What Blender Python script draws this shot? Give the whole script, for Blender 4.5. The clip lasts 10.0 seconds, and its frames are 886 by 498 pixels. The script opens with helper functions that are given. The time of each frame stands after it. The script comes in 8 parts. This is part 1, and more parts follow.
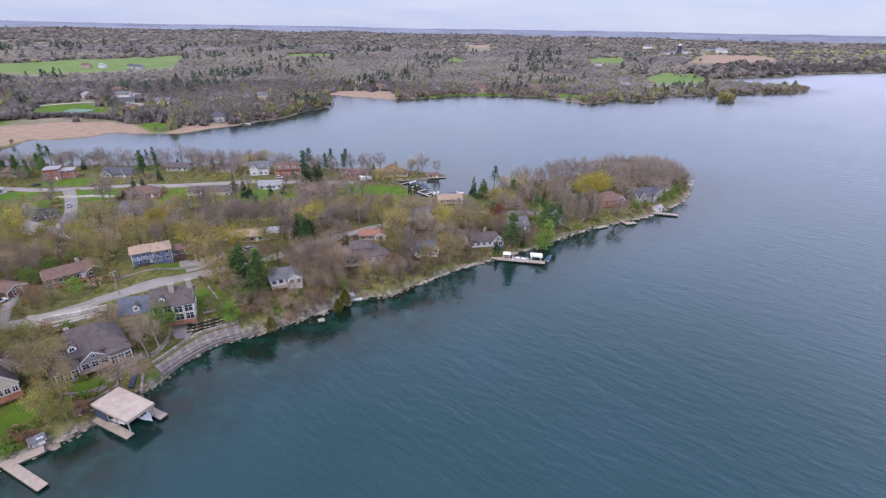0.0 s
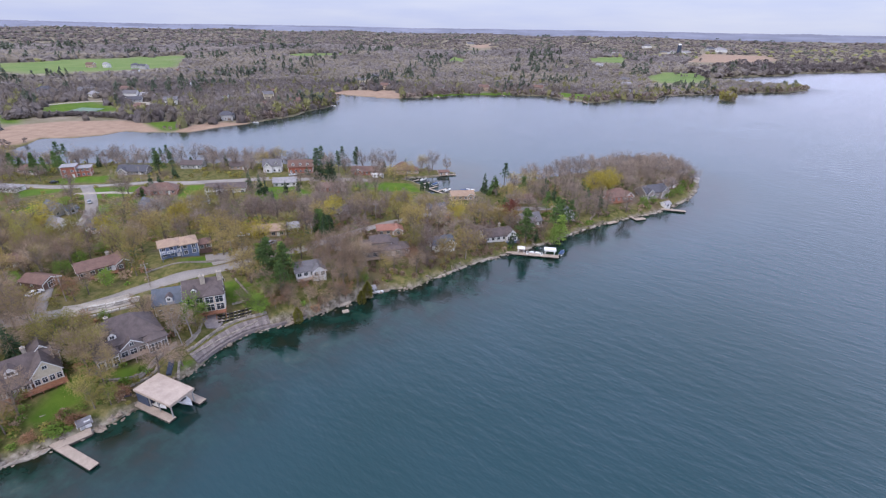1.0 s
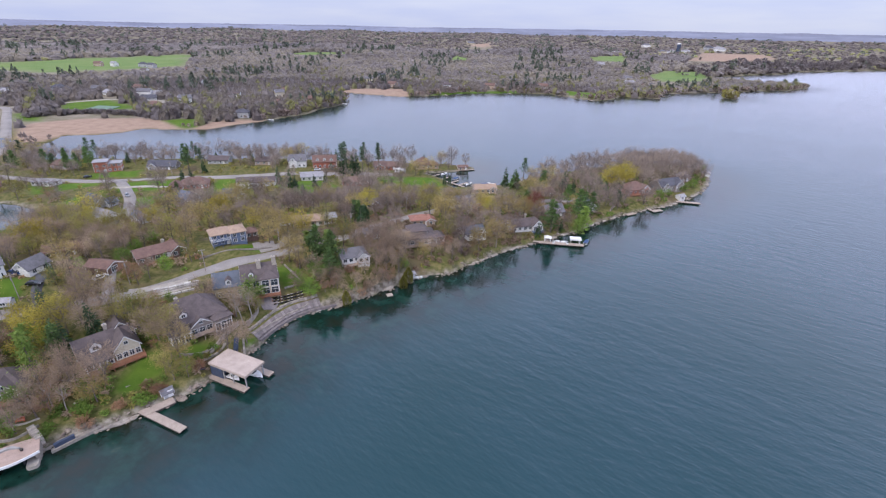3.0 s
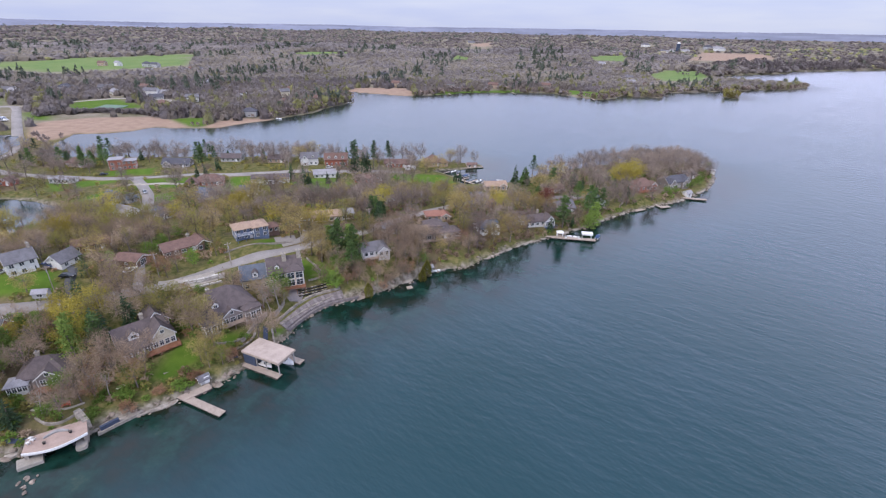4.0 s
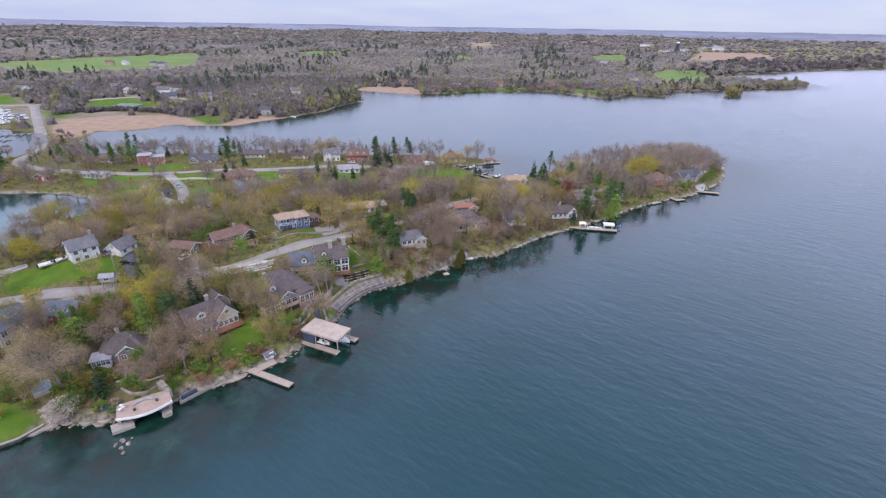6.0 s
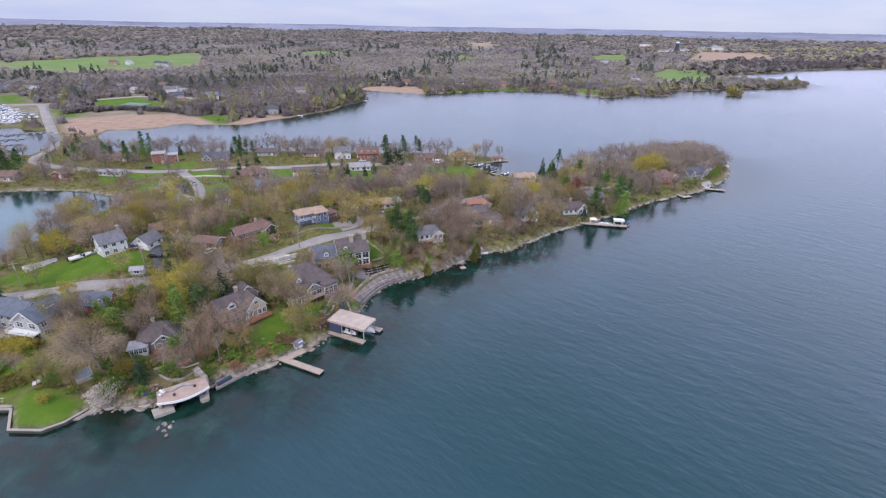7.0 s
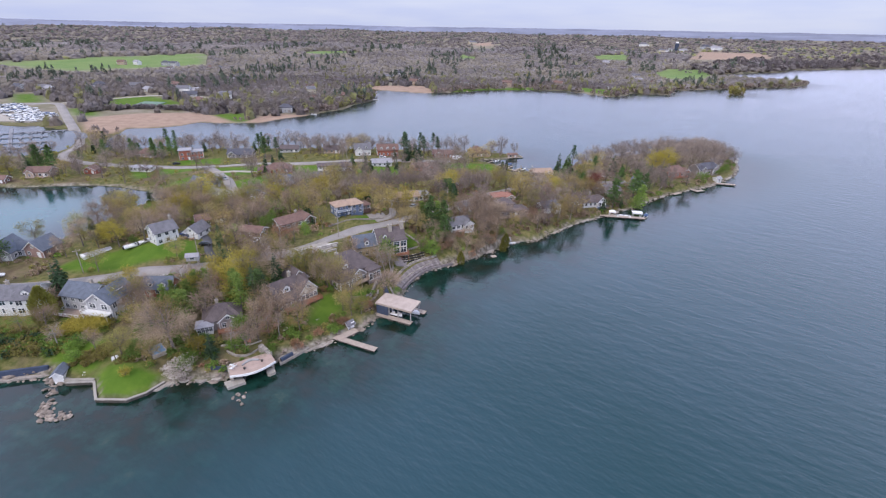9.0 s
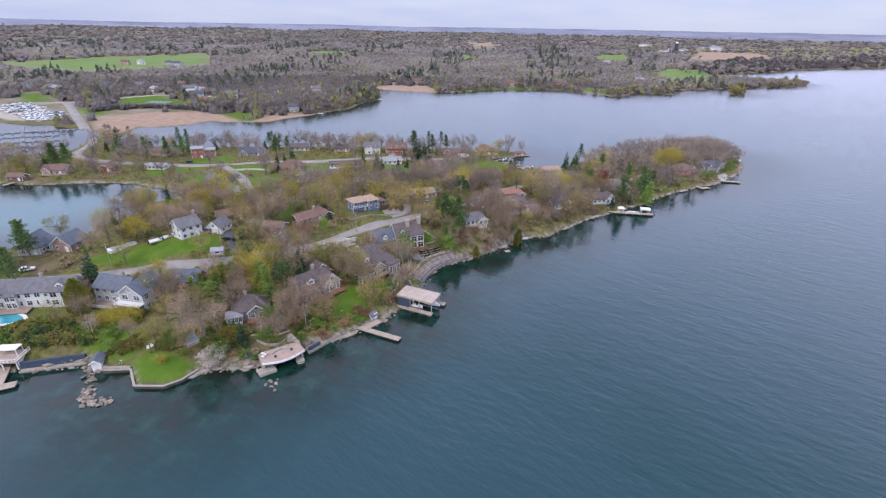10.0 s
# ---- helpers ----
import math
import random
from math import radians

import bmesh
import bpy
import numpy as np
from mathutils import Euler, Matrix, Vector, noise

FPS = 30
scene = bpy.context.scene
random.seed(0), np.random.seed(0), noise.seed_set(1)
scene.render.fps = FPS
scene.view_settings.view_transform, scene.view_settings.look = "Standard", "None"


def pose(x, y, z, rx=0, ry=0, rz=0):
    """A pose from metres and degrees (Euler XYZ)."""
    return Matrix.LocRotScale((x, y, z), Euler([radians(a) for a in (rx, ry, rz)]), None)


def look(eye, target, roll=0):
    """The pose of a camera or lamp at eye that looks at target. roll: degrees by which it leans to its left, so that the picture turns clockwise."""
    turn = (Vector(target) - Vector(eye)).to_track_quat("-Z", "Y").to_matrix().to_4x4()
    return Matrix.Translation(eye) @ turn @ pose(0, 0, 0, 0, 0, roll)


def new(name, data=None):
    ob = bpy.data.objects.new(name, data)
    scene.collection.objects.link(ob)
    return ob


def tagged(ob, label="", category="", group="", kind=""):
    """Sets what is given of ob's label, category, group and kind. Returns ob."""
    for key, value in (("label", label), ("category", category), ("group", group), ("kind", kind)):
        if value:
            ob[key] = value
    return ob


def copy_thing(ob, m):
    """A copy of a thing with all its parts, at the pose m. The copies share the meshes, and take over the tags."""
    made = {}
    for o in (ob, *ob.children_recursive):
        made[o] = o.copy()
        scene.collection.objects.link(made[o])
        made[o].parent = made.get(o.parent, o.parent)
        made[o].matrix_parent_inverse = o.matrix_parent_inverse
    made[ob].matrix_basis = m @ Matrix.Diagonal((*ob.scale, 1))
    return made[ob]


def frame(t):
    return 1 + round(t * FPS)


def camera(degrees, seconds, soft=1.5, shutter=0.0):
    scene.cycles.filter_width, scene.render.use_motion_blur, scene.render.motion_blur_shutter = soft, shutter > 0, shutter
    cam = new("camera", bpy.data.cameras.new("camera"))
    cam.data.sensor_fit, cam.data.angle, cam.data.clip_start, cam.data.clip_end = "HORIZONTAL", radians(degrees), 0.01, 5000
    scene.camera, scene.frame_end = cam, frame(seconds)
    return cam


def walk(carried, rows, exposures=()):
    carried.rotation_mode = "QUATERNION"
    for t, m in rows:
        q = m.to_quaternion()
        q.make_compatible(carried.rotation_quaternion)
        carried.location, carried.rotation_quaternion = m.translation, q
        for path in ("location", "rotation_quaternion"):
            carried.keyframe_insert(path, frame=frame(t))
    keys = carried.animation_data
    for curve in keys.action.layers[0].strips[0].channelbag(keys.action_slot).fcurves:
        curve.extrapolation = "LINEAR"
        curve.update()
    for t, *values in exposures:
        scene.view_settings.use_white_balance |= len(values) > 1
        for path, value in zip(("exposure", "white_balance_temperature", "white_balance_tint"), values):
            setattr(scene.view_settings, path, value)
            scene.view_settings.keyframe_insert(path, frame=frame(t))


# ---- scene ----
cam = camera(86.57, 10.0, soft=1.2)
PATH = [
    (0.0, (5.878, 5.253, 90.783), (2.876, 95.712, 48.261), 1.474),
    (0.5, (2.181, 2.399, 90.703), (-0.697, 92.849, 48.153), 1.483),
    (1.0, (-1.515, -0.437, 90.615), (-4.263, 90.003, 48.034), 1.489),
    (1.5, (-5.207, -3.256, 90.520), (-7.821, 87.172, 47.907), 1.494),
    (2.0, (-8.895, -6.059, 90.419), (-11.374, 84.358, 47.774), 1.497),
    (2.5, (-12.578, -8.848, 90.313), (-14.920, 81.559, 47.638), 1.498),
    (3.0, (-16.255, -11.622, 90.203), (-18.460, 78.774, 47.500), 1.499),
    (3.5, (-19.924, -14.384, 90.090), (-21.994, 76.004, 47.362), 1.498),
    (4.0, (-23.584, -17.134, 89.975), (-25.522, 73.247, 47.225), 1.497),
    (4.5, (-27.234, -19.873, 89.858), (-29.042, 70.503, 47.091), 1.496),
    (5.0, (-30.873, -22.602, 89.740), (-32.555, 67.770, 46.961), 1.494),
    (5.5, (-34.500, -25.323, 89.623), (-36.059, 65.048, 46.836), 1.492),
    (6.0, (-38.113, -28.036, 89.507), (-39.553, 62.335, 46.716), 1.491),
    (6.5, (-41.712, -30.742, 89.393), (-43.036, 59.631, 46.603), 1.490),
    (7.0, (-45.295, -33.443, 89.282), (-46.507, 56.934, 46.496), 1.490),
    (7.5, (-48.861, -36.139, 89.175), (-49.962, 54.242, 46.396), 1.491),
    (8.0, (-52.409, -38.831, 89.073), (-53.401, 51.555, 46.303), 1.493),
    (8.5, (-55.938, -41.521, 88.976), (-56.822, 48.871, 46.216), 1.496),
    (9.0, (-59.447, -44.210, 88.885), (-60.221, 46.188, 46.135), 1.501),
    (9.5, (-62.934, -46.898, 88.802), (-63.597, 43.505, 46.059), 1.508),
    (10.0, (-66.399, -49.587, 88.727), (-66.946, 40.819, 45.989), 1.518),
]
walk(cam, [(t, look(eye, target, roll)) for t, eye, target, roll in PATH])

# ---- sky and sun: a bright, thinly overcast spring day ----
world = bpy.data.worlds.new("overcast_sky")
scene.world = world
world.use_nodes = True
wn, wl = world.node_tree.nodes, world.node_tree.links
wn.clear()
SUN_ELEVATION, SUN_ROTATION = radians(52), radians(215)
sky = wn.new("ShaderNodeTexSky")
sky.sky_type, sky.sun_disc = "NISHITA", False
sky.sun_elevation, sky.sun_rotation = SUN_ELEVATION, SUN_ROTATION
sky.air_density, sky.dust_density = 1.0, 1.5
bg_sky = wn.new("ShaderNodeBackground")
bg_sky.inputs["Strength"].default_value = 0.09
wl.new(sky.outputs["Color"], bg_sky.inputs["Color"])
coord = wn.new("ShaderNodeTexCoord")
stretch = wn.new("ShaderNodeMapping")
stretch.inputs["Scale"].default_value = (1.0, 1.0, 7.0)
wl.new(coord.outputs["Generated"], stretch.inputs["Vector"])
cloud = wn.new("ShaderNodeTexNoise")
cloud.inputs["Scale"].default_value, cloud.inputs["Detail"].default_value = 3.5, 6.0
wl.new(stretch.outputs["Vector"], cloud.inputs["Vector"])
tone = wn.new("ShaderNodeValToRGB")
tone.color_ramp.elements[0].position, tone.color_ramp.elements[0].color = 0.32, (0.585, 0.66, 1.0, 1)
tone.color_ramp.elements[1].position, tone.color_ramp.elements[1].color = 0.68, (0.745, 0.795, 1.02, 1)
wl.new(cloud.outputs["Fac"], tone.inputs["Fac"])
# an overcast dome is brighter overhead than along the horizon
height = wn.new("ShaderNodeSeparateXYZ")
wl.new(coord.outputs["Generated"], height.inputs["Vector"])
dome = wn.new("ShaderNodeFloatCurve")
dome_curve = dome.mapping.curves[0]
dome_curve.points[0].location, dome_curve.points[1].location = (0.0, 0.340), (1.0, 0.52)
for spot in ((0.04, 0.355), (0.12, 0.405), (0.20, 0.56), (0.28, 0.86), (0.36, 1.0), (0.54, 1.0), (0.7, 0.64)):
    dome_curve.points.new(*spot)
dome.mapping.update()
wl.new(height.outputs["Z"], dome.inputs["Value"])
brighten = wn.new("ShaderNodeMath")
brighten.operation = "MULTIPLY"
brighten.inputs[1].default_value = 2.85
wl.new(dome.outputs["Value"], brighten.inputs[0])
bg_cloud = wn.new("ShaderNodeBackground")
wl.new(brighten.outputs[0], bg_cloud.inputs["Strength"])
wl.new(tone.outputs["Color"], bg_cloud.inputs["Color"])
both = wn.new("ShaderNodeMixShader")
both.inputs["Fac"].default_value = 0.86
wl.new(bg_sky.outputs[0], both.inputs[1])
wl.new(bg_cloud.outputs[0], both.inputs[2])
world_out = wn.new("ShaderNodeOutputWorld")
wl.new(both.outputs[0], world_out.inputs["Surface"])

sun = new("sun", bpy.data.lights.new("sun", "SUN"))
sun.data.energy, sun.data.angle, sun.data.color = 2.0, radians(16), (1.0, 0.90, 0.78)
to_sun = Vector((math.sin(SUN_ROTATION) * math.cos(SUN_ELEVATION), math.cos(SUN_ROTATION) * math.cos(SUN_ELEVATION), math.sin(SUN_ELEVATION)))
sun.rotation_mode = "QUATERNION"
sun.rotation_quaternion = to_sun.to_track_quat("Z", "Y")
scene.view_settings.exposure = 0.0

# ---- materials ----
MATS = {}


def ramp_node(nodes, stops):
    r = nodes.new("ShaderNodeValToRGB")
    while len(r.color_ramp.elements) < len(stops):
        r.color_ramp.elements.new(0.5)
    for e, (p, c) in zip(r.color_ramp.elements, stops):
        e.position, e.color = p, (*c, 1)
    return r


def mix_node(nodes, links, fac, a, b, mode="MIX"):
    m = nodes.new("ShaderNodeMix")
    m.data_type, m.blend_type = "RGBA", mode
    for socket, value in ((0, fac), (6, a), (7, b)):
        if isinstance(value, (int, float)):
            m.inputs[socket].default_value = value
        elif isinstance(value, tuple):
            m.inputs[socket].default_value = (*value, 1)
        else:
            links.new(value, m.inputs[socket])
    return m.outputs[2]


def noise_node(nodes, links, scale, detail=4.0, vector=None, rough=0.55):
    n = nodes.new("ShaderNodeTexNoise")
    n.inputs["Scale"].default_value, n.inputs["Detail"].default_value = scale, detail
    n.inputs["Roughness"].default_value = rough
    if vector is not None:
        links.new(vector, n.inputs["Vector"])
    return n.outputs["Fac"]


def surface(name, color, dark=None, grain=1.5, fine=14.0, rough=0.8, metal=0.0, bump=0.15, spread=0.0, island=0.0, spec=0.3):
    """A weathered surface: two tones mixed by a coarse and a fine noise in world metres, fine relief, and a shade of its own for every object or island."""
    if name in MATS:
        return MATS[name]
    m = bpy.data.materials.new(name)
    m.use_nodes = True
    nodes, links = m.node_tree.nodes, m.node_tree.links
    p = nodes["Principled BSDF"]
    dark = dark or tuple(c * 0.68 for c in color)
    geo = nodes.new("ShaderNodeNewGeometry")
    coarse = noise_node(nodes, links, grain, 4.0, geo.outputs["Position"])
    tiny = noise_node(nodes, links, fine, 3.0, geo.outputs["Position"])
    a = ramp_node(nodes, [(0.32, (0, 0, 0)), (0.66, (1, 1, 1))])
    links.new(coarse, a.inputs["Fac"])
    col = mix_node(nodes, links, a.outputs["Color"], dark, color)
    b = ramp_node(nodes, [(0.25, (0.72, 0.72, 0.72)), (0.75, (1.12, 1.12, 1.12))])
    links.new(tiny, b.inputs["Fac"])
    col = mix_node(nodes, links, 1.0, col, b.outputs["Color"], "MULTIPLY")
    if spread or island:
        if island:
            source = geo.outputs["Random Per Island"]
        else:
            source = nodes.new("ShaderNodeObjectInfo").outputs["Random"]
        k = spread or island
        c = ramp_node(nodes, [(0.0, (1 - k, 1 - k, 1 - k)), (1.0, (1 + k, 1 + k, 1 + k))])
        links.new(source, c.inputs["Fac"])
        col = mix_node(nodes, links, 1.0, col, c.outputs["Color"], "MULTIPLY")
    links.new(col, p.inputs["Base Color"])
    p.inputs["Roughness"].default_value, p.inputs["Metallic"].default_value = rough, metal
    p.inputs["Specular IOR Level"].default_value = spec
    if bump:
        bn = nodes.new("ShaderNodeBump")
        bn.inputs["Strength"].default_value, bn.inputs["Distance"].default_value = bump, 0.05
        links.new(tiny, bn.inputs["Height"])
        links.new(bn.outputs["Normal"], p.inputs["Normal"])
    MATS[name] = m
    return m


def foliage(name, one, two, through_light=0.25, patch=0.05, even=0.0):
    """Leaves and twigs: every leaf cluster its own tone between two colours, every tree its own cast; some light passes through."""
    if name in MATS:
        return MATS[name]
    m = bpy.data.materials.new(name)
    m.use_nodes = True
    nodes, links = m.node_tree.nodes, m.node_tree.links
    p = nodes["Principled BSDF"]
    geo = nodes.new("ShaderNodeNewGeometry")
    info = nodes.new("ShaderNodeObjectInfo")
    col = mix_node(nodes, links, geo.outputs["Random Per Island"], one, two)
    wide = noise_node(nodes, links, patch, 3.0, geo.outputs["Position"])
    w = ramp_node(nodes, [(0.3, (0.72, 0.70, 0.72)), (0.7, (1.25, 1.22, 1.15))])
    links.new(wide, w.inputs["Fac"])
    col = mix_node(nodes, links, 1.0, col, w.outputs["Color"], "MULTIPLY")
    o = ramp_node(nodes, [(0.0, (0.75, 0.72, 0.70)), (0.5, (1.0, 1.0, 1.0)), (1.0, (1.22, 1.25, 1.15))])
    links.new(info.outputs["Random"], o.inputs["Fac"])
    col = mix_node(nodes, links, 1.0, col, o.outputs["Color"], "MULTIPLY")
    links.new(col, p.inputs["Base Color"])
    p.inputs["Roughness"].default_value = 0.75
    p.inputs["Specular IOR Level"].default_value = 0.15
    t = nodes.new("ShaderNodeBsdfTranslucent")
    links.new(col, t.inputs["Color"])
    if even:
        # a crown far off is lit as a whole, not twig by twig
        lean = nodes.new("ShaderNodeVectorMath")
        lean.operation = "MULTIPLY_ADD"
        links.new(geo.outputs["Normal"], lean.inputs[0])
        lean.inputs[1].default_value, lean.inputs[2].default_value = (1 - even, 1 - even, 1 - even), (0, 0, even)
        level = nodes.new("ShaderNodeVectorMath")
        level.operation = "NORMALIZE"
        links.new(lean.outputs[0], level.inputs[0])
        links.new(level.outputs[0], p.inputs["Normal"])
    mx = nodes.new("ShaderNodeMixShader")
    mx.inputs["Fac"].default_value = through_light
    links.new(p.outputs[0], mx.inputs[1])
    links.new(t.outputs[0], mx.inputs[2])
    links.new(mx.outputs[0], nodes["Material Output"].inputs["Surface"])
    MATS[name] = m
    return m


def glass(name="window_glass", tint=(0.03, 0.04, 0.05)):
    if name in MATS:
        return MATS[name]
    m = bpy.data.materials.new(name)
    m.use_nodes = True
    p = m.node_tree.nodes["Principled BSDF"]
    p.inputs["Base Color"].default_value = (*tint, 1)
    p.inputs["Roughness"].default_value, p.inputs["Specular IOR Level"].default_value = 0.06, 0.7
    MATS[name] = m
    return m


def water_material():
    m = bpy.data.materials.new("lake_water")
    m.use_nodes = True
    nodes, links = m.node_tree.nodes, m.node_tree.links
    nodes.remove(nodes["Principled BSDF"])
    geo = nodes.new("ShaderNodeNewGeometry")
    wind = noise_node(nodes, links, 0.012, 3.0, geo.outputs["Position"], 0.5)
    gust = ramp_node(nodes, [(0.35, (0.62, 0.62, 0.62)), (0.65, (1.0, 1.0, 1.0))])
    links.new(wind, gust.inputs["Fac"])
    calm = nodes.new("ShaderNodeAttribute")
    calm.attribute_name = "calm"
    stir = nodes.new("ShaderNodeMath")
    stir.operation = "MULTIPLY"
    links.new(gust.outputs["Color"], stir.inputs[0])
    links.new(calm.outputs["Fac"], stir.inputs[1])
    # the water close under the banks lies in their lee, smoother than the open lake
    lee = nodes.new("ShaderNodeAttribute")
    lee.attribute_name = "lee"
    hush = nodes.new("ShaderNodeMapRange")
    hush.inputs["To Min"].default_value, hush.inputs["To Max"].default_value = 1.0, 0.26
    links.new(lee.outputs["Fac"], hush.inputs["Value"])
    ripple = nodes.new("ShaderNodeMath")
    ripple.operation = "MULTIPLY"
    links.new(stir.outputs[0], ripple.inputs[0])
    links.new(hush.outputs[0], ripple.inputs[1])
    normal = None
    for angle, crest, wave, rise in ((-38, 13.0, 4.6, 0.30), (-30, 4.6, 1.7, 0.21), (-48, 2.0, 0.75, 0.09), (-20, 1.1, 0.42, 0.035)):
        turn = nodes.new("ShaderNodeMapping")
        turn.vector_type = "TEXTURE"
        turn.inputs["Rotation"].default_value = (0, 0, radians(angle))
        turn.inputs["Scale"].default_value = (crest, wave, 1.0)
        links.new(geo.outputs["Position"], turn.inputs["Vector"])
        bn = nodes.new("ShaderNodeBump")
        bn.inputs["Distance"].default_value = rise
        links.new(ripple.outputs[0], bn.inputs["Strength"])
        links.new(noise_node(nodes, links, 1.0, 2.0, turn.outputs["Vector"], 0.5), bn.inputs["Height"])
        if normal is not None:
            links.new(normal, bn.inputs["Normal"])
        normal = bn.outputs["Normal"]
    body = nodes.new("ShaderNodeBsdfDiffuse")
    tone = ramp_node(nodes, [(0.35, (0.011, 0.042, 0.049)), (0.65, (0.018, 0.051, 0.064))])
    links.new(wind, tone.inputs["Fac"])
    still = ramp_node(nodes, [(0.2, (0.016, 0.056, 0.052)), (0.5, (0, 0, 0))])
    links.new(calm.outputs["Fac"], still.inputs["Fac"])
    links.new(mix_node(nodes, links, 1.0, tone.outputs["Color"], still.outputs["Color"], "ADD"), body.inputs["Color"])
    # weed and pale stones of the shallows, darkened further for the banks' reflection
    clear = nodes.new("ShaderNodeBsdfDiffuse")
    weed_and_reflection = ramp_node(nodes, [(0.36, (0.012, 0.013, 0.005)), (0.48, (0.004, 0.015, 0.009)), (0.62, (0.008, 0.034, 0.024)), (0.78, (0.045, 0.060, 0.036))])
    links.new(noise_node(nodes, links, 0.13, 5.0, geo.outputs["Position"], 0.62), weed_and_reflection.inputs["Fac"])
    links.new(weed_and_reflection.outputs["Color"], clear.inputs["Color"])
    deep = nodes.new("ShaderNodeAttribute")
    deep.attribute_name = "depth"
    column = ramp_node(nodes, [(0.0, (0.04, 0.04, 0.04)), (0.3, (0.20, 0.20, 0.20)), (0.75, (0.72, 0.72, 0.72)), (1.0, (1.0, 1.0, 1.0))])
    links.new(deep.outputs["Fac"], column.inputs["Fac"])
    depth = nodes.new("ShaderNodeMixShader")
    links.new(column.outputs["Color"], depth.inputs["Fac"])
    links.new(clear.outputs[0], depth.inputs[1])
    links.new(body.outputs[0], depth.inputs[2])
    gloss = nodes.new("ShaderNodeBsdfGlossy")
    polish = nodes.new("ShaderNodeMapRange")
    polish.inputs["To Min"].default_value, polish.inputs["To Max"].default_value = 0.22, 0.09
    links.new(lee.outputs["Fac"], polish.inputs["Value"])
    links.new(polish.outputs[0], gloss.inputs["Roughness"])
    gloss.inputs["Color"].default_value = (1.0, 0.96, 1.0, 1)
    links.new(normal, gloss.inputs["Normal"])
    fr = nodes.new("ShaderNodeFresnel")
    fr.inputs["IOR"].default_value = 1.33
    links.new(normal, fr.inputs["Normal"])
    mx = nodes.new("ShaderNodeMixShader")
    links.new(fr.outputs[0], mx.inputs["Fac"])
    links.new(depth.outputs[0], mx.inputs[1])
    links.new(gloss.outputs[0], mx.inputs[2])
    links.new(mx.outputs[0], nodes["Material Output"].inputs["Surface"])
    return m


def ground_material():
    """Leaf litter and dry grass, with mown lawns, reeds, fields, and pale stone along the water."""
    m = bpy.data.materials.new("spring_ground")
    m.use_nodes = True
    nodes, links = m.node_tree.nodes, m.node_tree.links
    p = nodes["Principled BSDF"]
    geo = nodes.new("ShaderNodeNewGeometry")
    pos = geo.outputs["Position"]

    def attr(name):
        a = nodes.new("ShaderNodeAttribute")
        a.attribute_name = name
        return a.outputs["Fac"]

    def two(fac_scale, a, b, lo=0.38, hi=0.62, detail=5.0):
        r = ramp_node(nodes, [(lo, a), (hi, b)])
        links.new(noise_node(nodes, links, fac_scale, detail, pos, 0.62), r.inputs["Fac"])
        return r.outputs["Color"]

    litter = two(0.22, (0.095, 0.070, 0.044), (0.165, 0.128, 0.078))
    scrub = two(0.5, (0.066, 0.078, 0.020), (0.160, 0.138, 0.058))
    pick = ramp_node(nodes, [(0.36, (0, 0, 0)), (0.50, (1, 1, 1))])
    links.new(noise_node(nodes, links, 0.045, 4.0, pos), pick.inputs["Fac"])
    col = mix_node(nodes, links, pick.outputs["Color"], litter, scrub)
    brush = two(0.05, (0.15, 0.135, 0.085), (0.24, 0.205, 0.16))
    col = mix_node(nodes, links, attr("woodland"), col, brush)
    lawn = two(0.16, (0.056, 0.112, 0.013), (0.105, 0.162, 0.022), 0.3, 0.7)
    col = mix_node(nodes, links, attr("lawn"), col, lawn)
    reed = two(0.12, (0.25, 0.172, 0.125), (0.34, 0.242, 0.18), 0.3, 0.7)
    col = mix_node(nodes, links, attr("reed"), col, reed)
    field = two(0.02, (0.105, 0.175, 0.05), (0.17, 0.215, 0.075), 0.3, 0.7)
    col = mix_node(nodes, links, attr("field"), col, field)
    stone = two(0.5, (0.10, 0.085, 0.062), (0.28, 0.25, 0.21), 0.40, 0.60)
    col = mix_node(nodes, links, attr("stone"), col, stone)
    bed = two(0.12, (0.012, 0.022, 0.010), (0.11, 0.12, 0.055), 0.42, 0.74)
    col = mix_node(nodes, links, attr("bed"), col, bed)
    links.new(col, p.inputs["Base Color"])
    p.inputs["Roughness"].default_value, p.inputs["Specular IOR Level"].default_value = 0.95, 0.1
    bn = nodes.new("ShaderNodeBump")
    bn.inputs["Strength"].default_value, bn.inputs["Distance"].default_value = 0.6, 0.25
    links.new(noise_node(nodes, links, 1.8, 5.0, pos), bn.inputs["Height"])
    links.new(bn.outputs["Normal"], p.inputs["Normal"])
    return m

# ---- plan of the land: shorelines in metres ----
PENINSULA = [(-420, 15), (-300, 40), (-230, 50), (-188, 51), (-181, 52.4), (-167, 54.7), (-165, 53.4), (-159.4, 51.8), (-152.9, 52.6), (-148.1, 46.2), (-140.0, 46.4),
             (-136.6, 49.2), (-134.2, 53.6), (-129.7, 54.8), (-119, 55.8), (-118, 58.5), (-110, 62), (-107, 66), (-98.8, 70.7), (-92.7, 75.9), (-84.5, 83.8),
             (-82, 88), (-80.5, 95), (-75.5, 101), (-74.2, 108), (-72, 116), (-66, 123.5), (-58, 128), (-51, 133), (-45, 138), (-38, 144.5), (-29.5, 152.5),
             (-17, 156), (-13.3, 161.5), (-6, 167), (0, 173.8), (8, 180.3), (15, 185), (24, 190.5), (33, 197.5), (42, 204), (54, 214.5), (68, 225.5),
             (77, 232), (91, 240), (109, 250), (124, 263), (138, 277), (148, 290), (158, 310), (160, 325)]
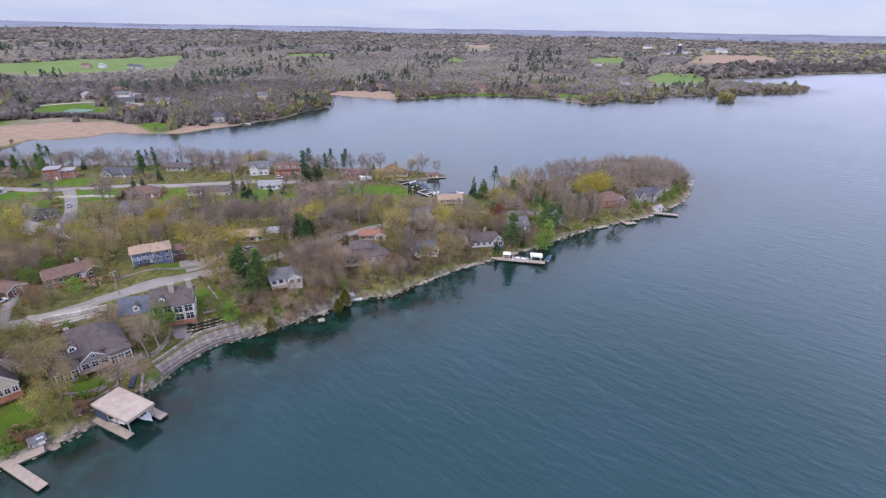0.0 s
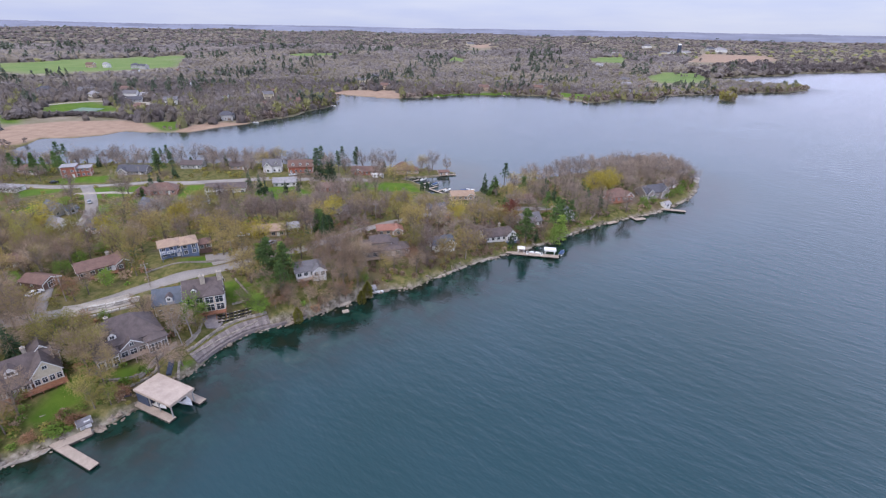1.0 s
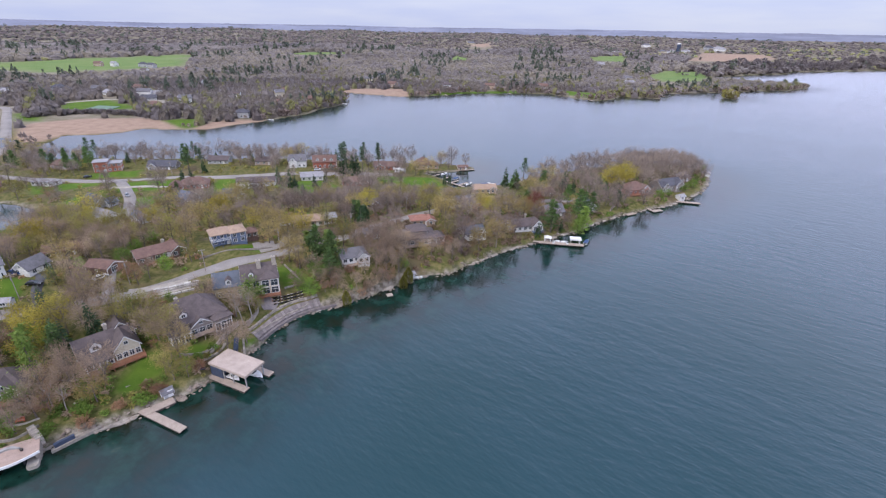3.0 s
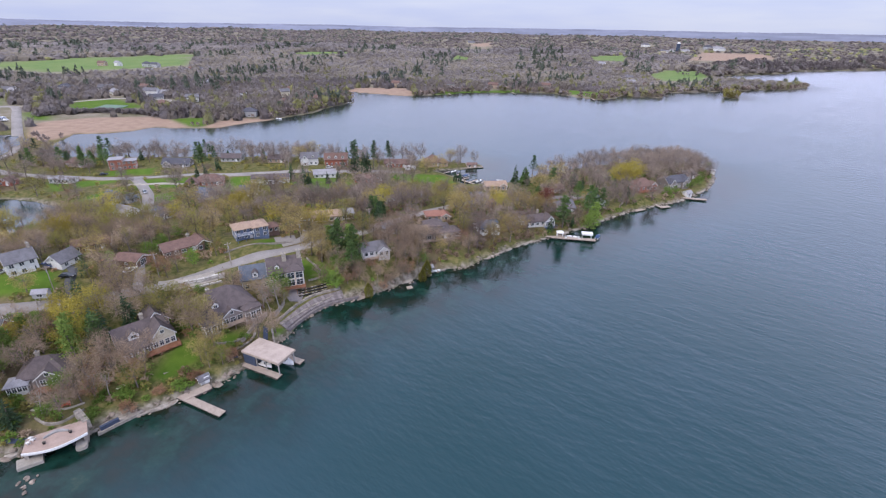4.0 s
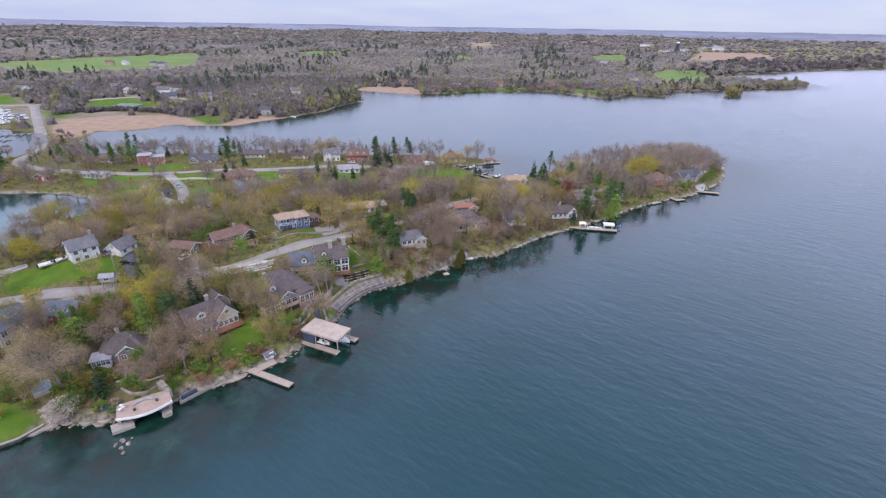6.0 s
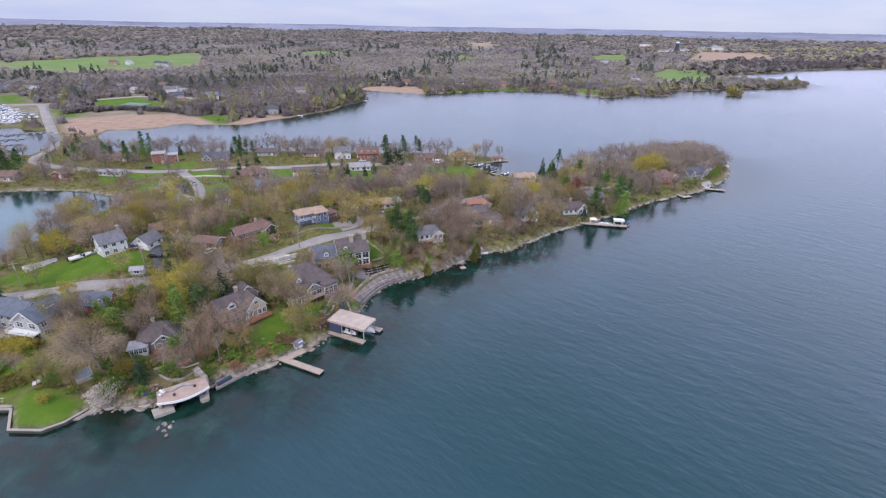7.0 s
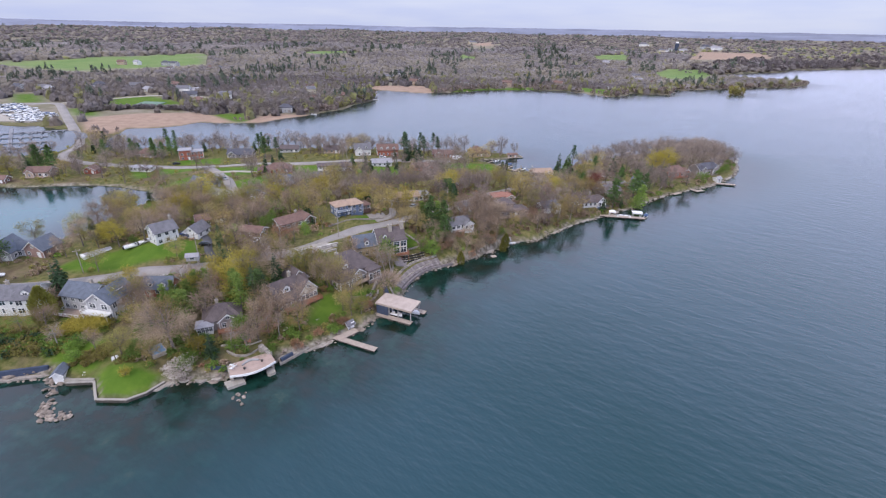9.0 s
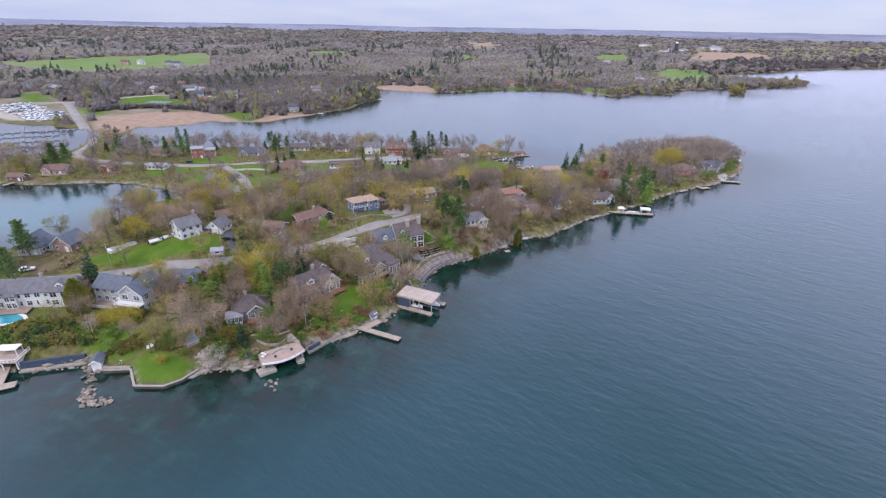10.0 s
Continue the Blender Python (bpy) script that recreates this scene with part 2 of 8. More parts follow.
NORTH_SIDE = [(150, 338), (125, 345), (100, 335), (75, 320), (50, 305), (30, 291), (17, 278), (1.6, 272.5), (-17.6, 268.3), (-23, 284), (-35.7, 297.7),
              (-16, 305), (-5, 311), (-4, 316), (-27, 323), (-63, 323), (-108, 322), (-153, 320), (-196, 315), (-238, 310), (-267, 306), (-295, 300),
              (-320, 305), (-331, 318), (-338, 340), (-341, 356), (-355, 356), (-354, 323), (-345, 302), (-342, 287), (-358, 273), (-377, 268), (-420, 262)]
COVE = [(-420, 215), (-327, 210), (-309, 208), (-297, 210), (-286, 213.6), (-265, 216.7), (-247, 214), (-230, 208), (-217, 202), (-205.7, 195),
        (-217, 190.5), (-223.5, 180), (-222, 164), (-222, 146), (-225, 137), (-249, 121), (-420, 95)]
MAINLAND = [(-356, 345), (-340, 353), (-347, 376), (-329, 379), (-307, 395), (-301, 412.8), (-281, 410), (-261, 413), (-244, 418.6), (-214, 464),
            (-203, 476), (-180, 522), (-160, 596), (-165, 651), (-191, 704), (-133, 683), (-95, 672), (-83, 680), (-50, 694), (-7, 731), (75, 749),
            (128, 747), (153, 705), (190, 688), (223, 739), (282, 732), (317, 796), (389, 827), (506, 879), (585, 906), (650, 959)]
FAR_SIDE = [(655, 967), (600, 985), (540, 1030), (520, 1090), (580, 1170), (700, 1240), (838, 1324), (900, 1398), (1062, 1470), (1331, 1600),
            (2500, 2150), (6500, 3100), (6500, 6500), (-6500, 6500), (-6500, 430), (-900, 400), (-520, 385), (-474, 378), (-447, 371), (-429, 374), (-400, 364), (-385, 362)]
ISLET = [(389, 756), (403, 752), (418, 760), (424, 778), (410, 786), (394, 776)]
LAND_LINES = [PENINSULA + NORTH_SIDE, MAINLAND + FAR_SIDE, ISLET]

# known heights of the ground: x, y, z
HEIGHTS = [(-105, 150, 12.5), (-163, 114, 13.6), (-153, 121, 13.0), (-134, 127, 11.0), (-88, 127, 6.8), (-95, 108, 5.5), (-108, 88, 4.6), (-127, 73, 4.8), (-157, 78, 6.3),
           (-190, 77, 5.2), (-141, 63, 7.0), (-150, 98, 7.8), (-104, 130, 8.3), (-144, 106, 8.3), (-120, 117, 8.2), (-181, 94, 7.4), (-88, 148, 9.0), (-76, 158, 9.5), (-76, 108, 2.6), (-51, 147, 11.0), (-63, 178, 9.5), (-30, 186, 7.5), (-42, 160, 9.0), (-32, 172, 8.0),
           (20, 203, 2.4), (77, 240, 5.0), (120, 285, 4.0), (-20, 212, 5.0), (-54, 290, 1.4), (-78, 272, 1.8), (-230, 262, 1.8), (-150, 250, 2.5),
           (-120, 200, 6.0), (-200, 200, 3.5), (-195, 145, 8.5), (-260, 250, 2.0), (-300, 255, 2.0), (-300, 70, 6.0), (0, 240, 2.5), (30, 240, 3.0),
           (-95, 170, 10.5), (-90, 230, 3.2), (-30, 255, 2.0)]


def inside(poly, x, y):
    hit = np.zeros(x.shape, bool)
    for (ax, ay), (bx, by) in zip(poly, poly[1:] + poly[:1]):
        if ay != by:
            hit ^= ((ay > y) != (by > y)) & (x < (bx - ax) * (y - ay) / (by - ay) + ax)
    return hit


def edge_distance(poly, x, y, closed=True):
    best = np.full(x.shape, 1e9)
    for (ax, ay), (bx, by) in zip(poly, poly[1:] + poly[:1] if closed else poly[1:]):
        ux, uy = bx - ax, by - ay
        k = np.clip(((x - ax) * ux + (y - ay) * uy) / (ux * ux + uy * uy + 1e-9), 0, 1)
        best = np.minimum(best, np.hypot(x - ax - k * ux, y - ay - k * uy))
    return best


def smooth(a, b, v):
    k = np.clip((v - a) / (b - a), 0, 1)
    return k * k * (3 - 2 * k)


def waves(x, y, size, seed):
    """Cheap smooth unevenness between -1 and 1."""
    s = 0
    for n in range(4):
        a = seed * 1.7 + n * 2.4
        f = (1 + 0.6 * n) / size
        s = s + np.sin((x * np.cos(a) + y * np.sin(a)) * f * 6.28 + seed * 3 + n) * (0.5 ** n)
    return s / 1.9


def shore(x, y):
    """Signed distance to the water's edge: above zero on land."""
    d = np.full(x.shape, -1e9)
    for poly in LAND_LINES:
        e = edge_distance(poly, x, y)
        d = np.maximum(d, np.where(inside(poly, x, y), e, -e))
    e = edge_distance(COVE, x, y)
    d = np.minimum(d, np.where(inside(COVE, x, y), -e, e))
    return d + waves(x, y, 9, 1) * 0.5 + waves(x, y, 40, 2) * np.clip((y - 330) / 200, 0, 1) * 4


def ground(x, y):
    x, y = np.asarray(x, float), np.asarray(y, float)
    d = shore(x, y)
    total, weight = 0.0, 0.0
    for hx, hy, hz in HEIGHTS:
        w = 1.0 / ((x - hx) ** 2 + (y - hy) ** 2 + 60.0) ** 1.5
        total, weight = total + w * hz, weight + w
    near = total / weight + waves(x, y, 30, 3) * 0.35
    r = np.hypot(x, y)
    far = 1.2 + np.clip(d, 0, 400) * 0.025 + np.clip(r - 1000, 0, None) * (0.0108 + 0.0045 * np.clip(x / 3000, -1, 1)) + waves(x, y, 900, 4) * np.clip((r - 900) / 80, 0, 8)
    flat = smooth(395, 360, y) * smooth(-340, -360, x)
    far = far * (1 - flat) + 1.5 * flat
    k = smooth(330, 400, y)
    e = near * (1 - k) + far * k
    land = 0.55 * smooth(0, 1.2, d) + np.clip(e - 0.55, 0.2, None) * (1 - np.exp(-np.clip(d, 0, None) / np.where(y < 345, 9.0, 25.0)))
    return np.where(d > 0, land, np.maximum(-0.25 + d * 0.22, -6.0))


# ---- end of plan ----

# ---- builders ----
class Shape:
    """Collects corners and faces of one mesh."""

    def __init__(self):
        self.v, self.f = [], []

    def add(self, verts, faces):
        n = len(self.v)
        self.v += [tuple(p) for p in verts]
        self.f += [tuple(i + n for i in f) for f in faces]
        return self

    def box(self, x0, y0, z0, x1, y1, z1):
        return self.add([(x0, y0, z0), (x1, y0, z0), (x1, y1, z0), (x0, y1, z0), (x0, y0, z1), (x1, y0, z1), (x1, y1, z1), (x0, y1, z1)],
                        [(0, 3, 2, 1), (4, 5, 6, 7), (0, 1, 5, 4), (1, 2, 6, 5), (2, 3, 7, 6), (3, 0, 4, 7)])

    def slab(self, outline, z0, z1):
        """A prism over a flat outline of (x, y); z0 and z1 may be lists, one height a corner."""
        n = len(outline)
        low = z0 if isinstance(z0, (list, tuple)) else [z0] * n
        top = z1 if isinstance(z1, (list, tuple)) else [z1] * n
        area = sum(a[0] * b[1] - b[0] * a[1] for a, b in zip(outline, outline[1:] + outline[:1]))
        if area < 0:
            outline, low, top = outline[::-1], list(low)[::-1], list(top)[::-1]
        return self.add([(x, y, z) for (x, y), z in zip(outline, low)] + [(x, y, z) for (x, y), z in zip(outline, top)],
                        [tuple(range(n))[::-1], tuple(range(n, 2 * n))] + [(i, (i + 1) % n, n + (i + 1) % n, n + i) for i in range(n)])

    def tube(self, points, radii, sides=6):
        rings = []
        for i, p in enumerate(points):
            a, b = Vector(points[max(i - 1, 0)]), Vector(points[min(i + 1, len(points) - 1)])
            way = (b - a).normalized()
            side = way.cross(Vector((0.3, 0.9, 0.1))).normalized()
            up = way.cross(side)
            rings.append([tuple(Vector(p) + (side * math.cos(k * 2 * math.pi / sides) + up * math.sin(k * 2 * math.pi / sides)) * radii[i]) for k in range(sides)])
        faces = [(i * sides + k, i * sides + (k + 1) % sides, (i + 1) * sides + (k + 1) % sides, (i + 1) * sides + k)
                 for i in range(len(points) - 1) for k in range(sides)]
        faces += [tuple(range(sides))[::-1], tuple(range((len(points) - 1) * sides, len(points) * sides))]
        return self.add([p for ring in rings for p in ring], faces)

    def beam(self, a, b, size):
        return self.tube([a, b], [size * 0.71, size * 0.71], 4)

    def mesh(self, name, mat):
        me = bpy.data.meshes.new(name)
        me.from_pydata(self.v, [], self.f)
        if mat:
            me.materials.append(mat)
        return me


def part(name, shape, mat, parent, label="", at=None):
    """One mesh object under a thing or a part. shape: a Shape, or a mesh that alike parts share."""
    ob = new(name, shape.mesh(name, mat) if isinstance(shape, Shape) else shape)
    ob.parent = parent
    if at is not None:
        ob.matrix_basis = at
    return tagged(ob, label)


def thing(name, label, category, at, group="", kind=""):
    ob = new(name)
    ob.matrix_basis = at
    return tagged(ob, label, category, group, kind)


def solid(name, shape, mat, label, category, at=None, group="", kind=""):
    """A thing of one piece."""
    ob = new(name, shape.mesh(name, mat))
    if at is not None:
        ob.matrix_basis = at
    return tagged(ob, label, category, group, kind)


def fast_mesh(name, verts, size, mat, smooth_shade=False):
    """A mesh of loose triangles or quads (size corners each) from an array of corners."""
    verts = np.ascontiguousarray(verts, dtype=np.float32).reshape(-1, 3)
    n = len(verts) // size
    me = bpy.data.meshes.new(name)
    me.vertices.add(n * size)
    me.vertices.foreach_set("co", verts[:n * size].ravel())
    me.loops.add(n * size)
    me.loops.foreach_set("vertex_index", np.arange(n * size, dtype=np.int32))
    me.polygons.add(n)
    me.polygons.foreach_set("loop_start", np.arange(0, n * size, size, dtype=np.int32))
    me.update(calc_edges=True)
    me.materials.append(mat)
    return me


def sheet_mesh(name, pts, shape, mat):
    """A grid of corners, rows x columns, as one smooth sheet."""
    rows, cols = shape
    me = bpy.data.meshes.new(name)
    me.vertices.add(rows * cols)
    me.vertices.foreach_set("co", np.ascontiguousarray(pts, dtype=np.float32).ravel())
    i = np.arange(rows * cols).reshape(rows, cols)
    quads = np.stack([i[:-1, :-1], i[:-1, 1:], i[1:, 1:], i[1:, :-1]], -1).reshape(-1).astype(np.int32)
    me.loops.add(len(quads))
    me.loops.foreach_set("vertex_index", quads)
    me.polygons.add(len(quads) // 4)
    me.polygons.foreach_set("loop_start", np.arange(0, len(quads), 4, dtype=np.int32))
    me.polygons.foreach_set("use_smooth", np.ones(len(quads) // 4, bool))
    me.update(calc_edges=True)
    me.materials.append(mat)
    return me

# ---- lawns, fields, reed beds: outlines in metres ----
LAWNS = [
    [(-153.5, 55.2), (-152.6, 52.6), (-147.6, 46.6), (-140.2, 46.8), (-136.9, 49.5), (-134.6, 53.6), (-138, 55.5), (-150, 57)],
    [(-175.5, 65.4), (-173, 66.3), (-162.5, 59.4), (-153.3, 57), (-153, 54), (-162.5, 56.6), (-168, 57.6)],
    [(-165, 63.6), (-160.2, 66), (-150.9, 61.5), (-152.8, 58.8), (-162.3, 60.2)],
    [(-176, 74.4), (-172.8, 75.8), (-168.4, 73.5), (-171.5, 70.8)],
    [(-194.5, 73.5), (-187.8, 75.6), (-183.7, 71.5), (-190.5, 68.9)],
    [(-103, 93), (-95.8, 95.4), (-92.8, 88.8), (-97.8, 79.4), (-103.1, 78.4), (-103.1, 82.6)],
    [(-78.9, 105.1), (-75.5, 107.7), (-74.2, 105.3), (-77.8, 102)],
    [(-77.9, 139.5), (-73.2, 140.9), (-69.6, 134.7), (-76.9, 131.2)],
    [(-103, 149.5), (-95, 157), (-86, 157), (-91, 150.5)],
    [(-196, 109), (-180.8, 115.3), (-156.7, 119), (-150.5, 109.6), (-176.2, 99.9), (-199.7, 100.4)],
    [(-67.7, 285.3), (-31.2, 282.4), (-22.6, 268.1), (-44.3, 265.1), (-63.6, 269.9)],
    [(-215.1, 248.7), (-181.5, 253.8), (-175.5, 236.4), (-202.7, 229.3)],
    [(-186.2, 215.8), (-169.2, 233.3), (-158.2, 220.7), (-176.3, 205.9)],
    [(-221.6, 214.8), (-212.4, 234.9), (-194.8, 212.5), (-214.7, 204.1)],
    [(-161.1, 261), (-147.4, 263), (-139.9, 231.4), (-154.7, 229.4)],
    [(-226.9, 270.6), (-219, 277.2), (-213.3, 263.5), (-224.6, 261.2)],
    [(-195.6, 74), (-187.6, 76), (-184.3, 72.7), (-190.3, 69.4)],
    [(-172.3, 63.5), (-157.7, 66), (-152.8, 58.3), (-162.7, 54.5)],
    [(-82.5, 140.6), (-79.3, 142.2), (-70.4, 134.2), (-75.5, 131), (-78.6, 133.6)],
    [(-79.6, 103.8), (-77.6, 105.6), (-76, 103.8), (-77.9, 101.5)],
    [(-92, 94.6), (-88.6, 94.4), (-86.6, 97), (-87, 101), (-90, 99.4), (-94, 97)],
    [(-238, 256), (-226, 262), (-221, 272), (-231, 275), (-244, 266)],
    [(-245, 224), (-226, 240), (-222, 250), (-240, 247), (-262, 240)],
    [(-122.4, 248), (-102.6, 268), (-86.2, 255.9), (-98.6, 231.7)],
]
FAR_LAWNS = [
    [(-430, 467), (-453, 518), (-418, 536), (-355, 499), (-390, 470)],
    [(-309, 446), (-276, 456), (-254, 422), (-272, 414)],
    [(-446, 440), (-434, 470), (-416, 464), (-417, 442)],
    [(-59, 694), (75, 749), (79, 776), (-51, 726)],
    [(138, 793), (204, 758), (182, 704), (134, 756)],
    [(-579, 527), (-550, 532), (-506, 480), (-533, 474)],
    [(-453, 449), (-435, 457), (-401, 418), (-428, 420)],
]
FIELDS = [
    [(-880, 830), (-835, 960), (-824, 1060), (-735, 1275), (-690, 1260), (-545, 930), (-603, 830), (-674, 760), (-790, 790)],
    [(395, 1107), (474, 1210), (560, 1218), (546, 1127), (462, 1005), (380, 976)],
    [(-47, 1339), (-38, 1561), (17, 1407), (-11, 1262)],
    [(350, 1493), (513, 1632), (440, 1406), (364, 1420)],
    [(-461, 1263), (-440, 1320), (-330, 1400), (-310, 1340), (-390, 1240)],
]
PALE = [
    [(11, 2109), (124, 2381), (104, 2020), (53, 1992)],
    [(629, 1460), (906, 1964), (1114, 1912), (1062, 1754), (782, 1485)],
    [(828, 1676), (899, 1703), (855, 1613), (774, 1569)],
]
REEDS = [
    [(-357, 334), (-404, 400), (-403, 412), (-374, 435), (-326, 451), (-306, 446), (-268, 414), (-281, 410), (-301, 413), (-308, 395), (-329, 379), (-347, 376), (-343, 349)],
    [(-257, 408), (-258, 440), (-246, 462), (-226, 464), (-210, 468), (-214, 454), (-243, 416)],
    [(-192, 698), (-184, 737), (-109, 744), (-87, 709), (-86, 668), (-97, 666), (-133, 684)],
]

# ---- ground, water, roads ----
def steps(*runs):
    out = []
    for a, b, s in runs:
        out += list(np.arange(a, b, s))
    return np.array(out)


GX = np.concatenate([-np.geomspace(6400, 620, 26), steps((-600, -420, 9), (-420, -215, 3.0), (-215, 165, 2.0), (165, 700, 7), (700, 1400, 35)), np.geomspace(1400, 6400, 22)])
GY = np.concatenate([steps((-400, 0, 80), (0, 30, 10), (30, 330, 2.0), (330, 480, 4), (480, 1000, 8), (1000, 1700, 28)), np.geomspace(1700, 6400, 40)])
gx, gy = np.meshgrid(GX, GY)
gh = ground(gx, gy)
gd = shore(gx, gy)
land = new("ground", sheet_mesh("ground", np.stack([gx, gy, gh], -1), gx.shape, ground_material()))
tagged(land, "wooded lakeside ground of leaf litter, lawns and pale stone banks", "ground", kind="structure")


# heights on a one-metre map, for setting things down
HX0, HY0 = -425, 10
height_map = ground(*np.meshgrid(np.arange(HX0, 170.0), np.arange(HY0, 352.0)))


def gz(x, y):
    """The ground's height at a place on the peninsula."""
    i, j = int(math.floor(x - HX0)), int(math.floor(y - HY0))
    if not (0 <= i < height_map.shape[1] - 1 and 0 <= j < height_map.shape[0] - 1):
        return float(ground(np.array([x]), np.array([y]))[0])
    u, v = x - HX0 - i, y - HY0 - j
    h = height_map
    return float(h[j, i] * (1 - u) * (1 - v) + h[j, i + 1] * u * (1 - v) + h[j + 1, i] * (1 - u) * v + h[j + 1, i + 1] * u * v)


def mask(polys, soft):
    m = np.zeros(gx.shape)
    for p in polys:
        e = edge_distance(p, gx, gy)
        m = np.maximum(m, smooth(-soft, soft, np.where(inside(p, gx, gy), e, -e)))
    return m


def give(name, values):
    a = land.data.attributes.new(name, "FLOAT", "POINT")
    a.data.foreach_set("value", values.astype(np.float32).ravel())


give("lawn", np.maximum(mask(LAWNS, 1.0), mask(FAR_LAWNS, 6.0)))
give("reed", np.maximum(mask(REEDS, 4.0), mask(PALE, 25.0)) * (gd > -2))
give("woodland", smooth(360, 420, gy))
give("field", mask(FIELDS, 15.0))
beach = 1.8 * smooth(-66, -58, gx) * smooth(-28, -36, gx)  # a strip of pale shingle below the cottages
stony = smooth(1.9, 0.6, gd - beach + waves(gx, gy, 14, 5) * 1.3) * (gy < 345) * np.maximum(smooth(-190, -170, gx), smooth(120, 150, gy))
stony = stony * (1 - mask(LAWNS[:2], 0.4))
give("stone", np.clip(stony, 0, 1) * (gd > -0.8))
give("bed", smooth(-0.3, -1.2, gd))

# the lake: a flat sheet that knows how deep the water is below it
wx, wy = np.meshgrid(np.concatenate([GX[::2], GX[-1:]]), np.concatenate([[-2500.0], GY[::2], GY[-1:]]))
water = new("water", sheet_mesh("water", np.stack([wx, wy, np.zeros(wx.shape)], -1), wx.shape, water_material()))
deep = water.data.attributes.new("depth", "FLOAT", "POINT")
wd = -shore(wx, wy) + waves(wx, wy, 22, 6) * 3.0
deep.data.foreach_set("value", smooth(-1, 42, wd).astype(np.float32).ravel())
# the cove lies sheltered, the bay half so
calm = water.data.attributes.new("calm", "FLOAT", "POINT")
stirred = 1.0 - 0.12 * smooth(285, 345, wy) * smooth(60, -20, wx)
stirred = np.where(inside(COVE, wx, wy), 0.22, stirred)
calm.data.foreach_set("value", stirred.astype(np.float32).ravel())
lee = water.data.attributes.new("lee", "FLOAT", "POINT")
off_shore = -shore(wx, wy) + waves(wx, wy, 31, 9) * 4.0
lee.data.foreach_set("value", np.where(wy < 345, smooth(60, 14, off_shore), 0.5 * smooth(60, 5, off_shore)).astype(np.float32).ravel())
tagged(water, "rippled blue-green lake water reflecting a pale sky", "water", kind="structure")

ASPHALT = surface("worn_asphalt", (0.305, 0.278, 0.258), (0.235, 0.213, 0.197), 0.12, 3.0, 0.9)
GRAVEL = surface("pale_gravel", (0.40, 0.36, 0.31), (0.30, 0.27, 0.23), 0.5, 8.0, 0.95)
DARK_ASPHALT = surface("dark_asphalt", (0.10, 0.10, 0.11), (0.075, 0.075, 0.08), 0.3, 4.0, 0.9)


def dense(line, step=2.0):
    out = [line[0]]
    for a, b in zip(line, line[1:]):
        n = max(1, int(math.hypot(b[0] - a[0], b[1] - a[1]) / step))
        out += [(a[0] + (b[0] - a[0]) * k / n, a[1] + (b[1] - a[1]) * k / n) for k in range(1, n + 1)]
    for _ in range(6):
        out = [out[0]] + [tuple((p[i] + 2 * q[i] + r[i]) / 4 for i in (0, 1)) for p, q, r in zip(out, out[1:], out[2:])] + [out[-1]]
    return out


def road(name, line, width, mat, label, lift=0.16):
    pts = np.array(dense(line))
    way = np.gradient(pts, axis=0)
    way /= np.linalg.norm(way, axis=1)[:, None] + 1e-9
    side = np.stack([-way[:, 1], way[:, 0]], -1)
    across = np.array([-0.5, -0.46, 0, 0.46, 0.5]) * width
    xy = pts[:, None] + side[:, None] * across[None, :, None]
    mid = ground(pts[:, 0], pts[:, 1])
    z = np.maximum(ground(xy[..., 0], xy[..., 1]), mid[:, None] - 0.3) + lift
    z[:, 0] -= 0.5
    z[:, -1] -= 0.5
    ob = new(name, sheet_mesh(name, np.concatenate([xy, z[..., None]], -1), z.shape, mat))
    return tagged(ob, label, "road", kind="structure")


MAIN_ROAD = [(-300, 80), (-220, 86), (-203, 89.8), (-187, 93), (-172, 97), (-159.5, 99.5), (-148, 104), (-136.5, 108.4), (-122, 116), (-115, 123), (-107.5, 133), (-97, 142), (-84, 151.5), (-76, 157.5), (-62, 168), (-45, 190), (-31, 210), (-5, 230), (7, 236), (31, 240), (52, 243)]
BAY_ROAD = [(-353.8, 326.5), (-341, 309), (-334.2, 297), (-330.7, 278.6), (-321, 264), (-300, 256), (-271, 250), (-253, 251), (-231, 252), (-214, 256), (-196, 258), (-164, 264), (-142, 270), (-104, 280), (-80, 286), (-58, 288)]
BRANCH_ROAD = [(-219, 255), (-206, 241), (-188, 219), (-177, 200), (-170, 186), (-166, 172)]
FAR_ROAD = [(-350, 321.5), (-353.8, 326.5), (-392.9, 371), (-443.7, 429.2), (-475, 466), (-489, 478), (-503.5, 472), (-540, 458), (-620, 420)]
SHORE_LANE = [(-484, 477), (-420, 540), (-360, 545), (-335, 500), (-300, 520)]
PARKING = [(-122, 117), (-116, 119.5), (-111, 124), (-107, 127)]
DRIVES = [[(-127, 114), (-131, 123), (-138.5, 134)], [(-212, 238), (-190, 241), (-176, 240)], [(-140, 107), (-149, 112), (-152, 122), (-166, 128)],
          [(-74, 286), (-74, 276), (-72, 266)], [(-104, 280), (-101, 270), (-103, 262)], [(-92, 152), (-84, 158), (-86, 166)], [(-170, 262), (-178, 252), (-176, 247)], [(-139, 268), (-133, 256), (-134, 250)]]
road("road", MAIN_ROAD, 5.2, ASPHALT, "pale worn asphalt lane through the trees")
road("road", BAY_ROAD, 6.4, ASPHALT, "pale worn asphalt lane past lawns")
road("road", BRANCH_ROAD, 6.0, ASPHALT, "short pale asphalt side street")
road("road", FAR_ROAD, 8.0, ASPHALT, "asphalt causeway road beside the marina", 0.3)
road("road", SHORE_LANE, 5.0, GRAVEL, "pale gravel lane past a playing field", 0.3)
road("driveway", PARKING, 7.0, GRAVEL, "pale gravel parking strip beside the lane", 0.26)
